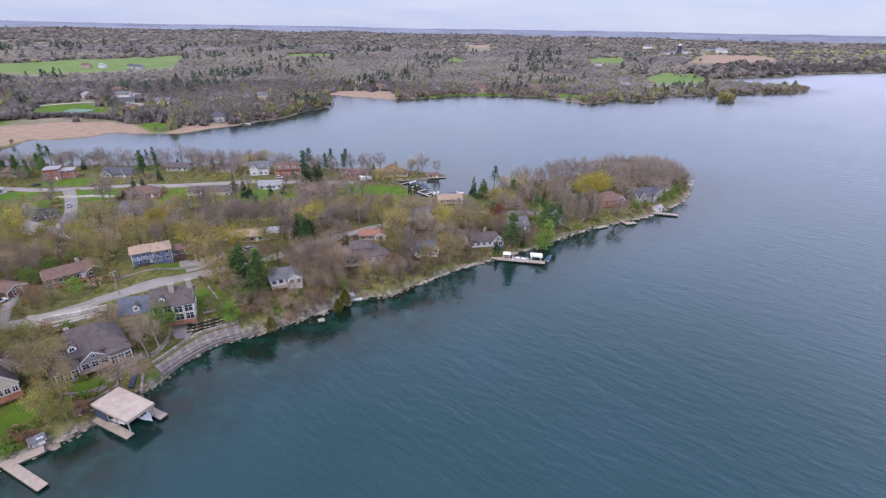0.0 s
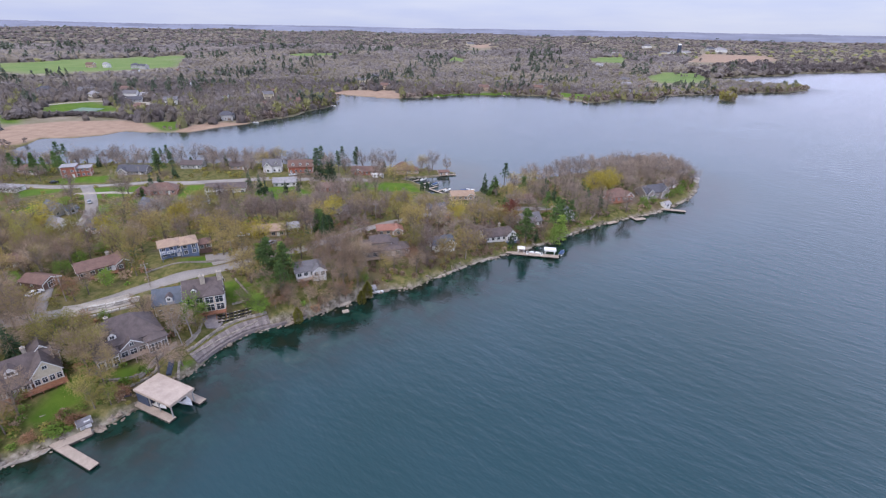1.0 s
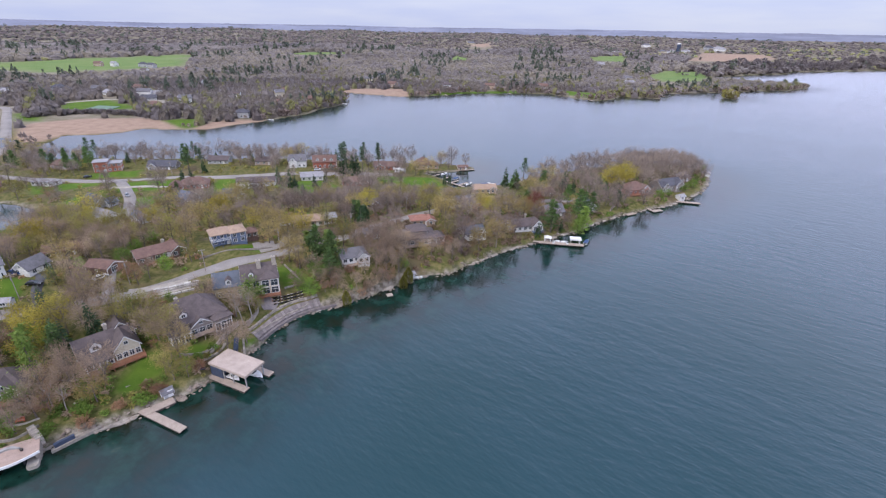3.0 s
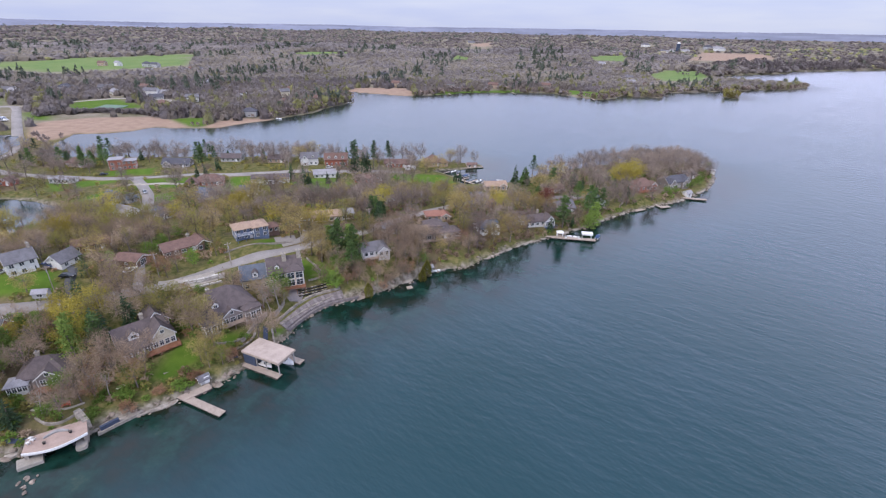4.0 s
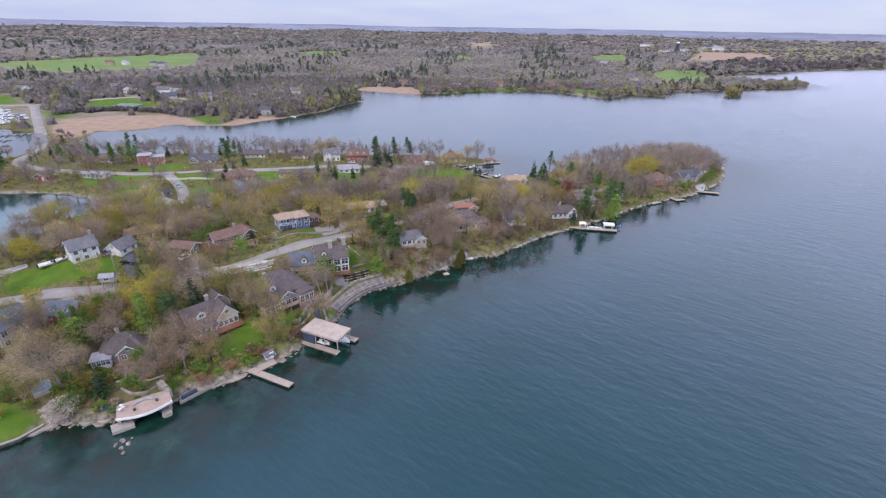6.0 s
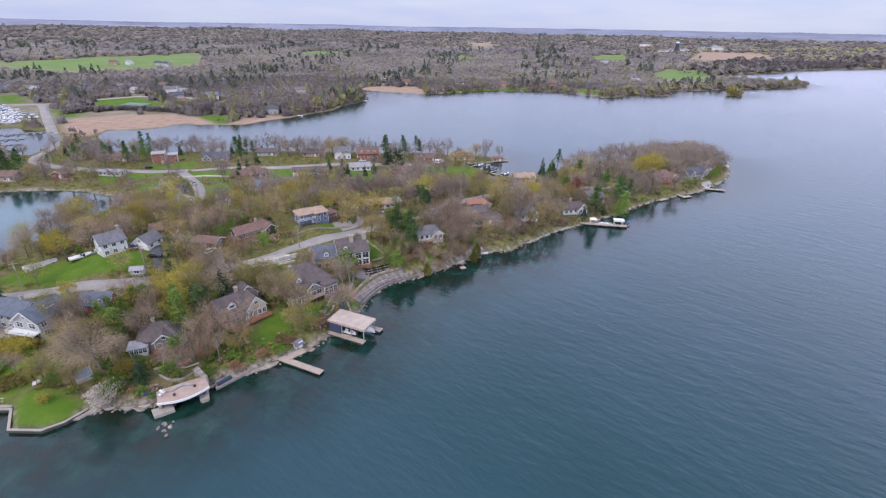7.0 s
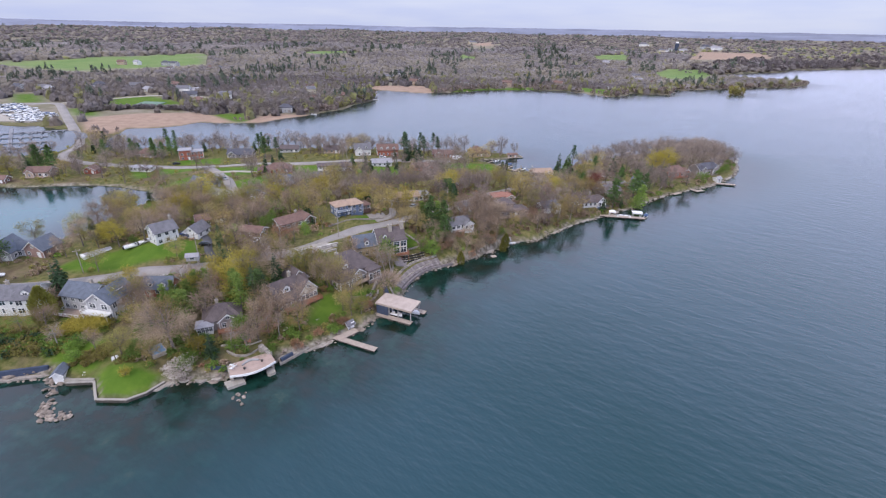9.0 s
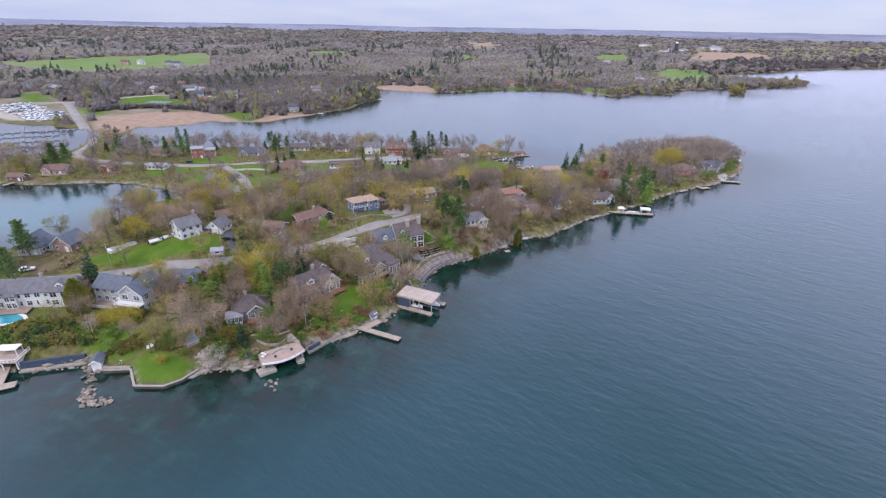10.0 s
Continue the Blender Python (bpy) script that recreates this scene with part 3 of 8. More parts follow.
for n, line in enumerate(DRIVES):
    road("driveway", line, 3.4 if n != 2 else 3.0, GRAVEL if n in (1, 3) else ASPHALT if n != 2 else DARK_ASPHALT, "narrow paved driveway to a house", 0.2)
KEEP_CLEAR = [(MAIN_ROAD, 5.0), (BAY_ROAD, 5.5), (BRANCH_ROAD, 5), (PARKING, 4.5), (FAR_ROAD, 9), (SHORE_LANE, 6)] + [(d, 3.0) for d in DRIVES]

# ---- houses ----
TRIM = surface("white_trim", (0.78, 0.77, 0.75), (0.66, 0.65, 0.63), 2.0, 20.0, 0.6, bump=0.05)
GLASS = glass()
CHIMNEY = surface("chimney_stone", (0.42, 0.37, 0.30), (0.25, 0.22, 0.19), 3.0, 9.0, 0.9)
DECKWOOD = surface("weathered_deck_boards", (0.40, 0.31, 0.25), (0.30, 0.23, 0.19), 1.0, 12.0, 0.85)
REDDECK = surface("red_cedar_deck", (0.32, 0.15, 0.09), (0.22, 0.10, 0.06), 1.2, 12.0, 0.8)
FOUNDATION = surface("grey_foundation", (0.34, 0.33, 0.32), None, 1.0, 8.0, 0.9)
WALLS = {
    "cream": surface("cream_siding", (0.62, 0.55, 0.42), (0.54, 0.47, 0.35), 1.0, 12.0, 0.7),
    "white": surface("white_siding", (0.72, 0.71, 0.69), (0.60, 0.59, 0.57), 0.8, 12.0, 0.7),
    "grey": surface("grey_siding", (0.42, 0.42, 0.42), (0.34, 0.34, 0.34), 0.8, 12.0, 0.75),
    "taupe": surface("taupe_shingle_wall", (0.30, 0.26, 0.24), (0.22, 0.19, 0.175), 1.0, 9.0, 0.85),
    "stone": surface("sandstone_wall", (0.53, 0.44, 0.33), (0.40, 0.325, 0.24), 2.2, 6.0, 0.9),
    "blue": surface("slate_blue_siding", (0.13, 0.17, 0.26), (0.10, 0.13, 0.20), 1.0, 12.0, 0.7),
    "brown": surface("brown_wood_siding", (0.19, 0.12, 0.095), (0.13, 0.08, 0.065), 1.0, 10.0, 0.8),
    "brick": surface("red_brick", (0.38, 0.13, 0.085), (0.28, 0.095, 0.065), 1.5, 10.0, 0.9),
    "tan": surface("tan_siding", (0.45, 0.34, 0.26), (0.36, 0.27, 0.20), 1.0, 10.0, 0.8),
    "rose": surface("weathered_cedar_wall", (0.33, 0.22, 0.19), (0.24, 0.16, 0.14), 1.2, 9.0, 0.85),
}
ROOFS = {
    "grey": surface("grey_shingles", (0.175, 0.17, 0.185), (0.125, 0.12, 0.13), 0.7, 5.0, 0.9, bump=0.4),
    "dark": surface("charcoal_shingles", (0.105, 0.105, 0.125), (0.07, 0.07, 0.085), 0.7, 5.0, 0.9, bump=0.4),
    "slate": surface("blue_grey_slates", (0.13, 0.145, 0.18), (0.095, 0.11, 0.135), 0.8, 5.0, 0.85, bump=0.4),
    "mauve": surface("faded_brown_grey_shingles", (0.135, 0.108, 0.107), (0.092, 0.075, 0.075), 0.7, 5.0, 0.9, bump=0.4),
    "tan": surface("tan_shingles", (0.38, 0.275, 0.205), (0.30, 0.21, 0.155), 0.7, 5.0, 0.9, bump=0.4),
    "red": surface("red_brown_shingles", (0.195, 0.12, 0.10), (0.14, 0.088, 0.075), 0.7, 5.0, 0.9, bump=0.4),
    "tile": surface("orange_red_tiles", (0.33, 0.165, 0.125), (0.26, 0.125, 0.095), 0.9, 5.0, 0.85, bump=0.4),
    "pale": surface("pale_grey_shingles", (0.33, 0.32, 0.335), (0.26, 0.25, 0.265), 0.7, 5.0, 0.9, bump=0.3),
}
HOUSES = []  # x, y, radius: kept clear of trees
_window_meshes = {}


def lattice(xs, zs, y0, y1):
    """A frame in one piece: every second cell between the lines xs and zs is left open."""
    s, nx, nz = Shape(), len(xs), len(zs)
    verts = [(x, y, z) for y in (y0, y1) for z in zs for x in xs]
    faces, full = [], lambda i, k: 0 <= i < nx - 1 and 0 <= k < nz - 1 and not (i % 2 and k % 2)
    at = lambda i, k, b: b * nx * nz + k * nx + i
    for k in range(nz - 1):
        for i in range(nx - 1):
            if not full(i, k):
                continue
            faces.append((at(i, k, 0), at(i + 1, k, 0), at(i + 1, k + 1, 0), at(i, k + 1, 0)))
            if not full(i - 1, k):
                faces.append((at(i, k, 0), at(i, k + 1, 0), at(i, k + 1, 1), at(i, k, 1)))
            if not full(i + 1, k):
                faces.append((at(i + 1, k, 0), at(i + 1, k, 1), at(i + 1, k + 1, 1), at(i + 1, k + 1, 0)))
            if not full(i, k - 1):
                faces.append((at(i, k, 0), at(i, k, 1), at(i + 1, k, 1), at(i + 1, k, 0)))
            if not full(i, k + 1):
                faces.append((at(i, k + 1, 0), at(i + 1, k + 1, 0), at(i + 1, k + 1, 1), at(i, k + 1, 1)))
    return s.add(verts, faces)


def window(parent, w, h, at, dark_frame=False):
    """A framed window with a mullion and a pane, its face to local -y."""
    key = (round(w, 1), round(h, 1))
    if key not in _window_meshes:
        t, bars = 0.11, max(2, round(w / 0.9))
        xs = [-w / 2 - t]
        for k in range(bars):
            xs += [-w / 2 + w * k / bars + (0.035 if k else 0), -w / 2 + w * (k + 1) / bars - (0.035 if k < bars - 1 else 0)]
        xs.append(w / 2 + t)
        zs = [-h / 2 - t, -h / 2, h * 0.12, h * 0.12 + 0.06, h / 2, h / 2 + t] if h > 1.3 else [-h / 2 - t, -h / 2, h / 2, h / 2 + t]
        f = lattice(xs, zs, -0.09, 0.05)
        p = Shape().box(-w / 2, -0.03, -h / 2, w / 2, 0.04, h / 2)
        _window_meshes[key] = (f.mesh("window", TRIM), p.mesh("pane", GLASS))
    f, p = _window_meshes[key]
    ob = part("window", f, None, parent, at=at)
    part("pane", p, None, ob)
    return ob


def roof_shape(w, d, h, rise, kind, over=0.5, thick=0.24):
    s = Shape()
    if kind == "flat":
        return s.box(-w / 2 - over, -d / 2 - over, h, w / 2 + over, d / 2 + over, h + 0.3)
    turn = kind == "gy"
    if turn:
        w, d = d, w
    slope = rise / (d / 2)
    low = h - over * slope
    if kind in ("gx", "gy"):
        prof = [(-d / 2 - over, low), (0, h + rise), (d / 2 + over, low)]
        v = []
        for x in (-w / 2 - over, w / 2 + over):
            for y, z in prof:
                v += [(x, y, z + thick), (x, y, z)]
        f = [(0, 6, 8, 2), (2, 8, 10, 4), (1, 3, 9, 7), (3, 5, 11, 9), (0, 2, 3, 1), (2, 4, 5, 3), (7, 9, 8, 6), (9, 11, 10, 8), (0, 1, 7, 6), (4, 10, 11, 5)]
    else:
        half = max(0.0, w / 2 - d / 2)
        a, b = w / 2 + over, d / 2 + over
        v = [(-a, -b, low), (a, -b, low), (a, b, low), (-a, b, low), (-a, -b, low + thick), (a, -b, low + thick), (a, b, low + thick), (-a, b, low + thick),
             (-half, 0, h + rise + thick), (half, 0, h + rise + thick)]
        f = [(3, 2, 1, 0), (0, 1, 5, 4), (1, 2, 6, 5), (2, 3, 7, 6), (3, 0, 4, 7), (4, 5, 9, 8), (5, 6, 9), (6, 7, 8, 9), (7, 4, 8)]
    if turn:
        v = [(-y, x, z) for x, y, z in v]
    return s.add(v, f)


def wall_shape(w, d, h, rise, kind, foot=1.8):
    s = Shape()
    if kind not in ("gx", "gy"):
        return s.box(-w / 2, -d / 2, -foot, w / 2, d / 2, h)
    turn = kind == "gy"
    if turn:
        w, d = d, w
    v = []
    for x in (-w / 2, w / 2):
        v += [(x, -d / 2, -foot), (x, d / 2, -foot), (x, d / 2, h), (x, 0, h + rise), (x, -d / 2, h)]
    f = [(0, 4, 3, 2, 1), (5, 6, 7, 8, 9), (0, 5, 9, 4), (1, 2, 7, 6), (4, 9, 8, 3), (3, 8, 7, 2), (0, 1, 6, 5)]
    if turn:
        v = [(-y, x, z) for x, y, z in v]
    return s.add(v, f)


def rake(w, d, h, rise, kind, end, over=0.5):
    """The sloping white boards along one gable, just under the roof."""
    if kind == "gy":
        w, d = d, w
    slope = rise / (d / 2)
    x0, x1 = sorted((end * (w / 2 + over - 0.06), end * (w / 2 + over + 0.04)))
    prof = [(-d / 2 - over, h - over * slope + 0.1), (0, h + rise + 0.1), (d / 2 + over, h - over * slope + 0.1)]
    low = [(y, z - 0.34) for y, z in prof]
    ring = prof + low[::-1]
    v = [(x, y, z) for x in (x0, x1) for y, z in ring]
    f = [(0, 1, 4, 5), (1, 2, 3, 4), (6, 11, 10, 7), (7, 10, 9, 8)] + [(i, i + 6, (i + 1) % 6 + 6, (i + 1) % 6) for i in range(6)]
    if kind == "gy":
        v = [(-y, x, z) for x, y, z in v]
    return Shape().add(v, f)


def dormer(parent, x, y, z, w, depth, wall, roof):
    """A gabled dormer that looks to local -y."""
    d = part("dormer", wall_shape(w, depth, 1.1, w * 0.45, "gy", 0.4), wall, parent, "white gabled dormer", pose(x, y, z))
    part("dormer_roof", roof_shape(w, depth, 1.1, w * 0.45, "gy", 0.2, 0.14), roof, d)
    window(d, w * 0.5, 0.9, pose(0, -depth / 2 - 0.02, 0.55))


def planks(x0, y0, x1, y1, z, along="y", step=0.45):
    """A layer of boards with sunken joints, in one piece."""
    a, b = (x0, x1) if along == "y" else (y0, y1)
    c, d = (y0, y1) if along == "y" else (x0, x1)
    n = max(1, int((b - a) / step))
    line = [(a, z - 0.2), (a, z)]
    for k in range(1, n):
        p = a + (b - a) * k / n
        line += [(p - 0.03, z), (p - 0.02, z - 0.06), (p + 0.02, z - 0.06), (p + 0.03, z)]
    line += [(b, z), (b, z - 0.2)]
    m = len(line)
    verts = [(u, v, h) if along == "y" else (v, u, h) for v in (c, d) for u, h in line]
    faces = [(i, i + 1, m + i + 1, m + i) for i in range(m - 1)] + [(0, m, 2 * m - 1, m - 1), tuple(range(m)), tuple(range(m, 2 * m))]
    return Shape().add(verts, faces)


def deck(parent, x0, y0, x1, y1, z, mat, rail=True, drop=3.0):
    b = planks(x0, y0, x1, y1, z)
    dk = part("deck", b, mat, parent, "weathered timber deck")
    for px in np.linspace(x0 + 0.2, x1 - 0.2, max(2, int((x1 - x0) / 2.5) + 1)):
        part("post", Shape().box(px - 0.09, y0 + 0.1, z - drop, px + 0.09, y0 + 0.28, z - 0.2), mat, dk)
    if rail:
        r = Shape()
        runs = [((x0, y0), (x1, y0)), ((x0, y0), (x0, y1)), ((x1, y0), (x1, y1))]
        for (ax, ay), (bx, by) in runs:
            r.beam((ax, ay, z + 0.95), (bx, by, z + 0.95), 0.09)
            r.beam((ax, ay, z + 0.15), (bx, by, z + 0.15), 0.06)
            m = max(2, int(math.hypot(bx - ax, by - ay) / 0.5))
            for k in range(m + 1):
                px, py = ax + (bx - ax) * k / m, ay + (by - ay) * k / m
                r.beam((px, py, z), (px, py, z + 0.95), 0.05 if k % 4 else 0.1)
        part("railing", r, TRIM if rail == "white" else mat, dk)
    return dk


def house(label, x, y, rot, vols, wall, roof, z=None, chimneys=(), dormers=(), decks=(), door=True, name="house", group="", bands=()):
    """vols: (cx, cy, width, depth, base, wall height, roof rise, kind, windows front, right, left, storeys[, wall, roof])."""
    z = gz(x, y) if z is None else z
    h = thing(name, label, "house" if name == "house" else name.replace("_", " "), pose(x, y, z, 0, 0, rot), group)
    for n, vol in enumerate(vols):
        cx, cy, w, d, base, hh, rise, kind, wf, wr, wlft, storeys = vol[:12]
        wm = WALLS[vol[12]] if len(vol) > 12 and vol[12] else WALLS[wall]
        rm = ROOFS[vol[13]] if len(vol) > 13 and vol[13] else ROOFS[roof]
        b = part("wall", wall_shape(w, d, hh, rise, kind, 2.2 if base == 0 else 0.3), wm, h, at=pose(cx, cy, base))
        part("roof", roof_shape(w, d, hh, rise, kind), rm, h, at=pose(cx, cy, base))
        if kind in ("gx", "gy"):
            for end in (-1, 1):
                part("rake_board", rake(w, d, hh, rise, kind, end), TRIM, b)
        for cx0 in (-w / 2 - 0.05, w / 2 - 0.1):
            part("corner_board", Shape().box(cx0, -d / 2 - 0.05, 0, cx0 + 0.15, -d / 2 + 0.1, hh - 0.3), TRIM, b)
        for st in range(storeys):
            zc = 1.45 + st * 2.75
            for count, span, turn, off in ((wf, w, 0, d / 2), (wr, d, 90, w / 2), (wlft, d, -90, w / 2)):
                big = isinstance(count, tuple)
                c, ww, wh = count if big else (count, 1.15, 1.3)
                for k in range(c):
                    u = -span / 2 + span * (k + 0.5) / c
                    window(b, ww, wh, pose(0, 0, 0, 0, 0, turn) @ pose(u, -off - 0.02, min(zc, hh - wh / 2 - 0.35)))
        if kind == "gy" and rise > 1.6 and wf:
            window(b, 0.9, 0.9, pose(0, -d / 2 - 0.02, hh + rise * 0.35))
        if n == 0 and door:
            dr = part("door", Shape().box(-0.5, -0.07, 0, 0.5, 0.04, 2.05).box(-0.62, -0.1, 0, -0.5, 0.04, 2.17).box(0.5, -0.1, 0, 0.62, 0.04, 2.17).box(-0.5, -0.1, 2.05, 0.5, 0.04, 2.17), TRIM, b, at=pose(w * 0.28, -d / 2 - 0.02, 0.05))
            part("door_handle", Shape().box(0.34, -0.13, 0.98, 0.4, -0.07, 1.06), GLASS, dr)
    for cx, cy, z0, z1, s in chimneys:
        c = part("chimney", Shape().box(cx - s, cy - s, z0, cx + s, cy + s, z1).box(cx - s - 0.12, cy - s - 0.12, z1, cx + s + 0.12, cy + s + 0.12, z1 + 0.2), CHIMNEY, h)
        part("chimney_pot", Shape().tube([(cx, cy, z1 + 0.2), (cx, cy, z1 + 0.7)], [0.2, 0.16], 8), FOUNDATION, c)
    for dx, dy, dz, w, dep in dormers:
        dormer(h, dx, dy, dz, w, dep, TRIM, ROOFS[roof])
    for x0, y0, x1, y1, dz, mat, rail in decks:
        deck(h, x0, y0, x1, y1, dz, mat, rail)
    reach = max(max(abs(v[0]) + v[2] / 2, abs(v[1]) + v[3] / 2) for v in vols)
    HOUSES.append((x, y, reach + 2.2))
    return h

# the lakefront row
house("cream gabled cottage with brown-grey roof and a cedar deck", -111.4, 92.4, 47,
      [(-1, 0.6, 12.5, 9, 0, 3.0, 3.9, "gx", 0, 2, 2, 1), (3.2, -2.8, 6, 6, 0, 3.8, 3.4, "gy", (4, 1.0, 1.5), 2, 0, 1), (3.8, 3.8, 6.2, 6, 0, 5.0, 3.2, "gy", 1, 2, 1, 1), (-3.6, -4.9, 6.4, 2.2, 0, 2.5, 0.7, "hip", (4, 1.1, 1.7), 0, (1, 1.2, 1.7), 1, "white")],
      "cream", "mauve", chimneys=[(0.5, 1.5, 5, 8.3, 0.45)], dormers=[(-3.2, -1.9, 4.4, 2.6, 2.4)], decks=[(-6.5, -8.6, 6.6, -5.9, 0.3, REDDECK, True), (-6.5, -5.9, 0.1, -3.9, 0.3, REDDECK, False)])
house("large dark brown-grey hipped house with white bay windows", -95.4, 107.4, 46,
      [(0, 0.6, 16.5, 12, 0, 4.8, 5.0, "hip", (3, 2.0, 1.7), (3, 1.6, 1.5), 3, 1), (6.0, -6.0, 5.0, 4.4, 0, 4.0, 0.7, "hip", (3, 1.3, 2.5), (2, 1.4, 2.5), 1, 1), (-6.0, -6.0, 5.0, 4.4, 0, 4.0, 0.7, "hip", (3, 1.3, 2.5), 1, (2, 1.4, 2.5), 1), (0.2, -5.0, 6.4, 3.2, 0, 3.2, 2.4, "gy", (3, 1.5, 1.8), 0, 0, 1)],
      "taupe", "mauve", chimneys=[(-3, 2, 5, 9.6, 0.45)], dormers=[(-3.4, -3.0, 6.0, 2.0, 2.4)], decks=[(-3.4, -8.8, 3.4, -6.7, 0.9, DECKWOOD, True)])
house("sandstone manor with slate roof and tall chimneys", -83.0, 129.4, 24,
      [(0, 0, 11, 9, 0, 5.6, 3.8, "gx", (4, 1.9, 2.1), (2, 1.6, 1.8), 0, 2), (-9.8, 0.6, 9, 8, 0, 4.2, 3.4, "gx", (3, 1.2, 1.4), 0, 2, 1, None, "slate"), (3.0, -3.2, 5.6, 4.6, 0, 6.1, 1.5, "hip", (2, 2.2, 2.2), (2, 1.5, 2.0), (1, 1.4, 1.8), 2)],
      "stone", "mauve", chimneys=[(5.2, -0.6, 4, 11.4, 0.7), (0.2, -1.0, 5, 10.9, 0.7)], dormers=[(-9.8, -2.2, 5.0, 1.7, 2.2), (-2.6, -2.4, 6.4, 1.6, 2.2)], decks=[(-3, -8.0, 6, -5.9, 0.4, REDDECK, True)])
house("weathered house with brown-grey roof and a glazed porch", -127.8, 76.9, 24,
      [(0, 0, 10.5, 8, 0, 3.1, 3.1, "hip", (3, 1.2, 1.4), 2, 2, 1), (1.5, -3.4, 5, 3, 0, 3.1, 2.0, "gy", (2, 1.1, 1.5), 1, 1, 1), (-5.0, -3.6, 4.2, 3.6, 0, 2.4, 0.9, "hip", (4, 0.85, 1.5), (3, 0.85, 1.5), (3, 0.85, 1.5), 1, "white", "pale")],
      "taupe", "mauve", chimneys=[(-1, 0.5, 4, 7.3, 0.4)], decks=[(-1.5, -7.4, 6, -5, 0.3, REDDECK, True)])
house("pale grey house with blue-grey roof, white gable and balcony", -167.2, 80.4, -10,
      [(-5, 0.4, 11, 8, 0, 5.0, 2.6, "gx", (4, 1.3, 1.3), 1, 2, 2), (4.8, -0.6, 8.2, 10, 0, 5.6, 3.1, "gy", (2, 2.0, 1.6), (3, 1.4, 1.5), 0, 2)],
      "grey", "slate", dormers=[(6.4, 0.6, 6.6, 1.8, 2.6)], chimneys=[(-3, 1, 5, 8.8, 0.4)], decks=[(0.6, -8.2, 9.4, -5.7, 2.8, TRIM, "white"), (-10, -7.6, 0.4, -3.7, 0.2, DECKWOOD, "white")])
house("long white house with grey roof and bay windows", -197.2, 79.2, 12,
      [(-2, 0, 16, 8, 0, 5.3, 2.7, "gx", (6, 1.4, 1.5), 0, 2, 2), (8.4, -0.3, 6, 9, 0, 5.4, 2.8, "gx", (2, 1.7, 1.6), 2, 0, 2), (-5, -4.4, 3, 1.4, 0, 5.0, 0.6, "hip", (2, 1.1, 1.6), 0, 0, 2)],
      "white", "grey", dormers=[(8.6, -2.4, 5.9, 2.4, 2.4)], chimneys=[(2, 1, 5, 9, 0.4)], decks=[(-11, -8, 0, -4.3, 0.25, DECKWOOD, False)])
house("small dark house with blue-grey roof and white dormers", -153.2, 89.2, 4,
      [(0, 0, 8.5, 6, 0, 2.7, 2.8, "gx", (3, 1.0, 1.3), 1, 1, 1)], "brick", "slate", dormers=[(-2, -1.7, 3.2, 1.4, 1.8), (2, -1.7, 3.2, 1.4, 1.8)])
# up the hill
house("white two-storey farmhouse with pale grey roof", -167.6, 118.2, 52, [(0, 0, 8.0, 7.4, 0, 4.9, 2.5, "gx", 3, 2, 2, 2)], "white", "grey", chimneys=[(3.5, 0, 5, 9, 0.4)])
house("white gabled garage with grey roof", -157.8, 124.2, -10, [(0, 0, 6.0, 7.4, 0, 2.6, 2.4, "gy", 2, 2, 2, 1)], "white", "grey")
house("blue house with tan roof and long balcony", -106.0, 154.4, 36,
      [(-1.6, 0, 7.4, 6.8, 0, 4.6, 1.5, "hip", (3, 1.1, 1.2), 2, (2, 1.1, 1.2), 2), (4.2, -0.6, 5.6, 7.6, 0, 4.6, 1.5, "hip", (2, 1.2, 1.3), 2, 0, 2), (9.6, 0.2, 4.4, 4.6, 0, 2.5, 1.3, "hip", (2, 1.1, 1.2), 1, 1, 1, "brown", "red")],
      "blue", "tan", decks=[(-5.2, -5.2, 1.2, -3.5, 2.4, WALLS["blue"], "white")])
solid("parking_pad", Shape().slab([(-96.6, 156.4), (-89.6, 160.4), (-87.6, 157.0), (-94.4, 152.6)], 9.0, [gz(-96.6, 156.4) + 0.15, gz(-89.6, 160.4) + 0.15, gz(-87.6, 157.0) + 0.15, gz(-94.4, 152.6) + 0.15]), ASPHALT, "grey asphalt parking pad beside the blue house", "driveway", kind="structure")
house("low brown ranch house with red-brown roof", -126.2, 143.2, 46, [(-1.5, 0, 13, 8, 0, 2.7, 1.9, "gx", (5, 1.4, 1.1), 2, 2, 1), (5.5, -1.0, 5, 8, 0, 2.7, 1.6, "gy", 2, 2, 0, 1)], "brown", "red", chimneys=[(2, 0.5, 3, 5.6, 0.5)], decks=[(-6, -6.4, 3, -4.1, 0.2, REDDECK, True)])
house("brown garage with a white door", -137.5, 129.4, -8, [(0, 0, 8.5, 6, 0, 2.6, 1.3, "gx", (1, 0.8, 0.8), (1, 2.4, 1.9), 1, 1)], "brown", "red", door=False)
house("white cottage with grey shingle roof", -55.0, 148.6, 28, [(0, 0, 9.0, 6.2, 0, 2.8, 2.2, "gx", (4, 1.3, 1.3), 2, 1, 1), (3.4, -2.6, 4.5, 4, 0, 2.7, 1.5, "gy", (2, 1.2, 1.4), 1, 1, 1)], "white", "grey", decks=[(-4.5, -5.4, 1, -3.6, 0.1, DECKWOOD, True)])
house("small pale outbuilding with grey hipped roof", -51.2, 170.6, 20, [(0, 0, 6, 5, 0, 2.6, 1.7, "hip", 2, 1, 1, 1)], "grey", "grey")
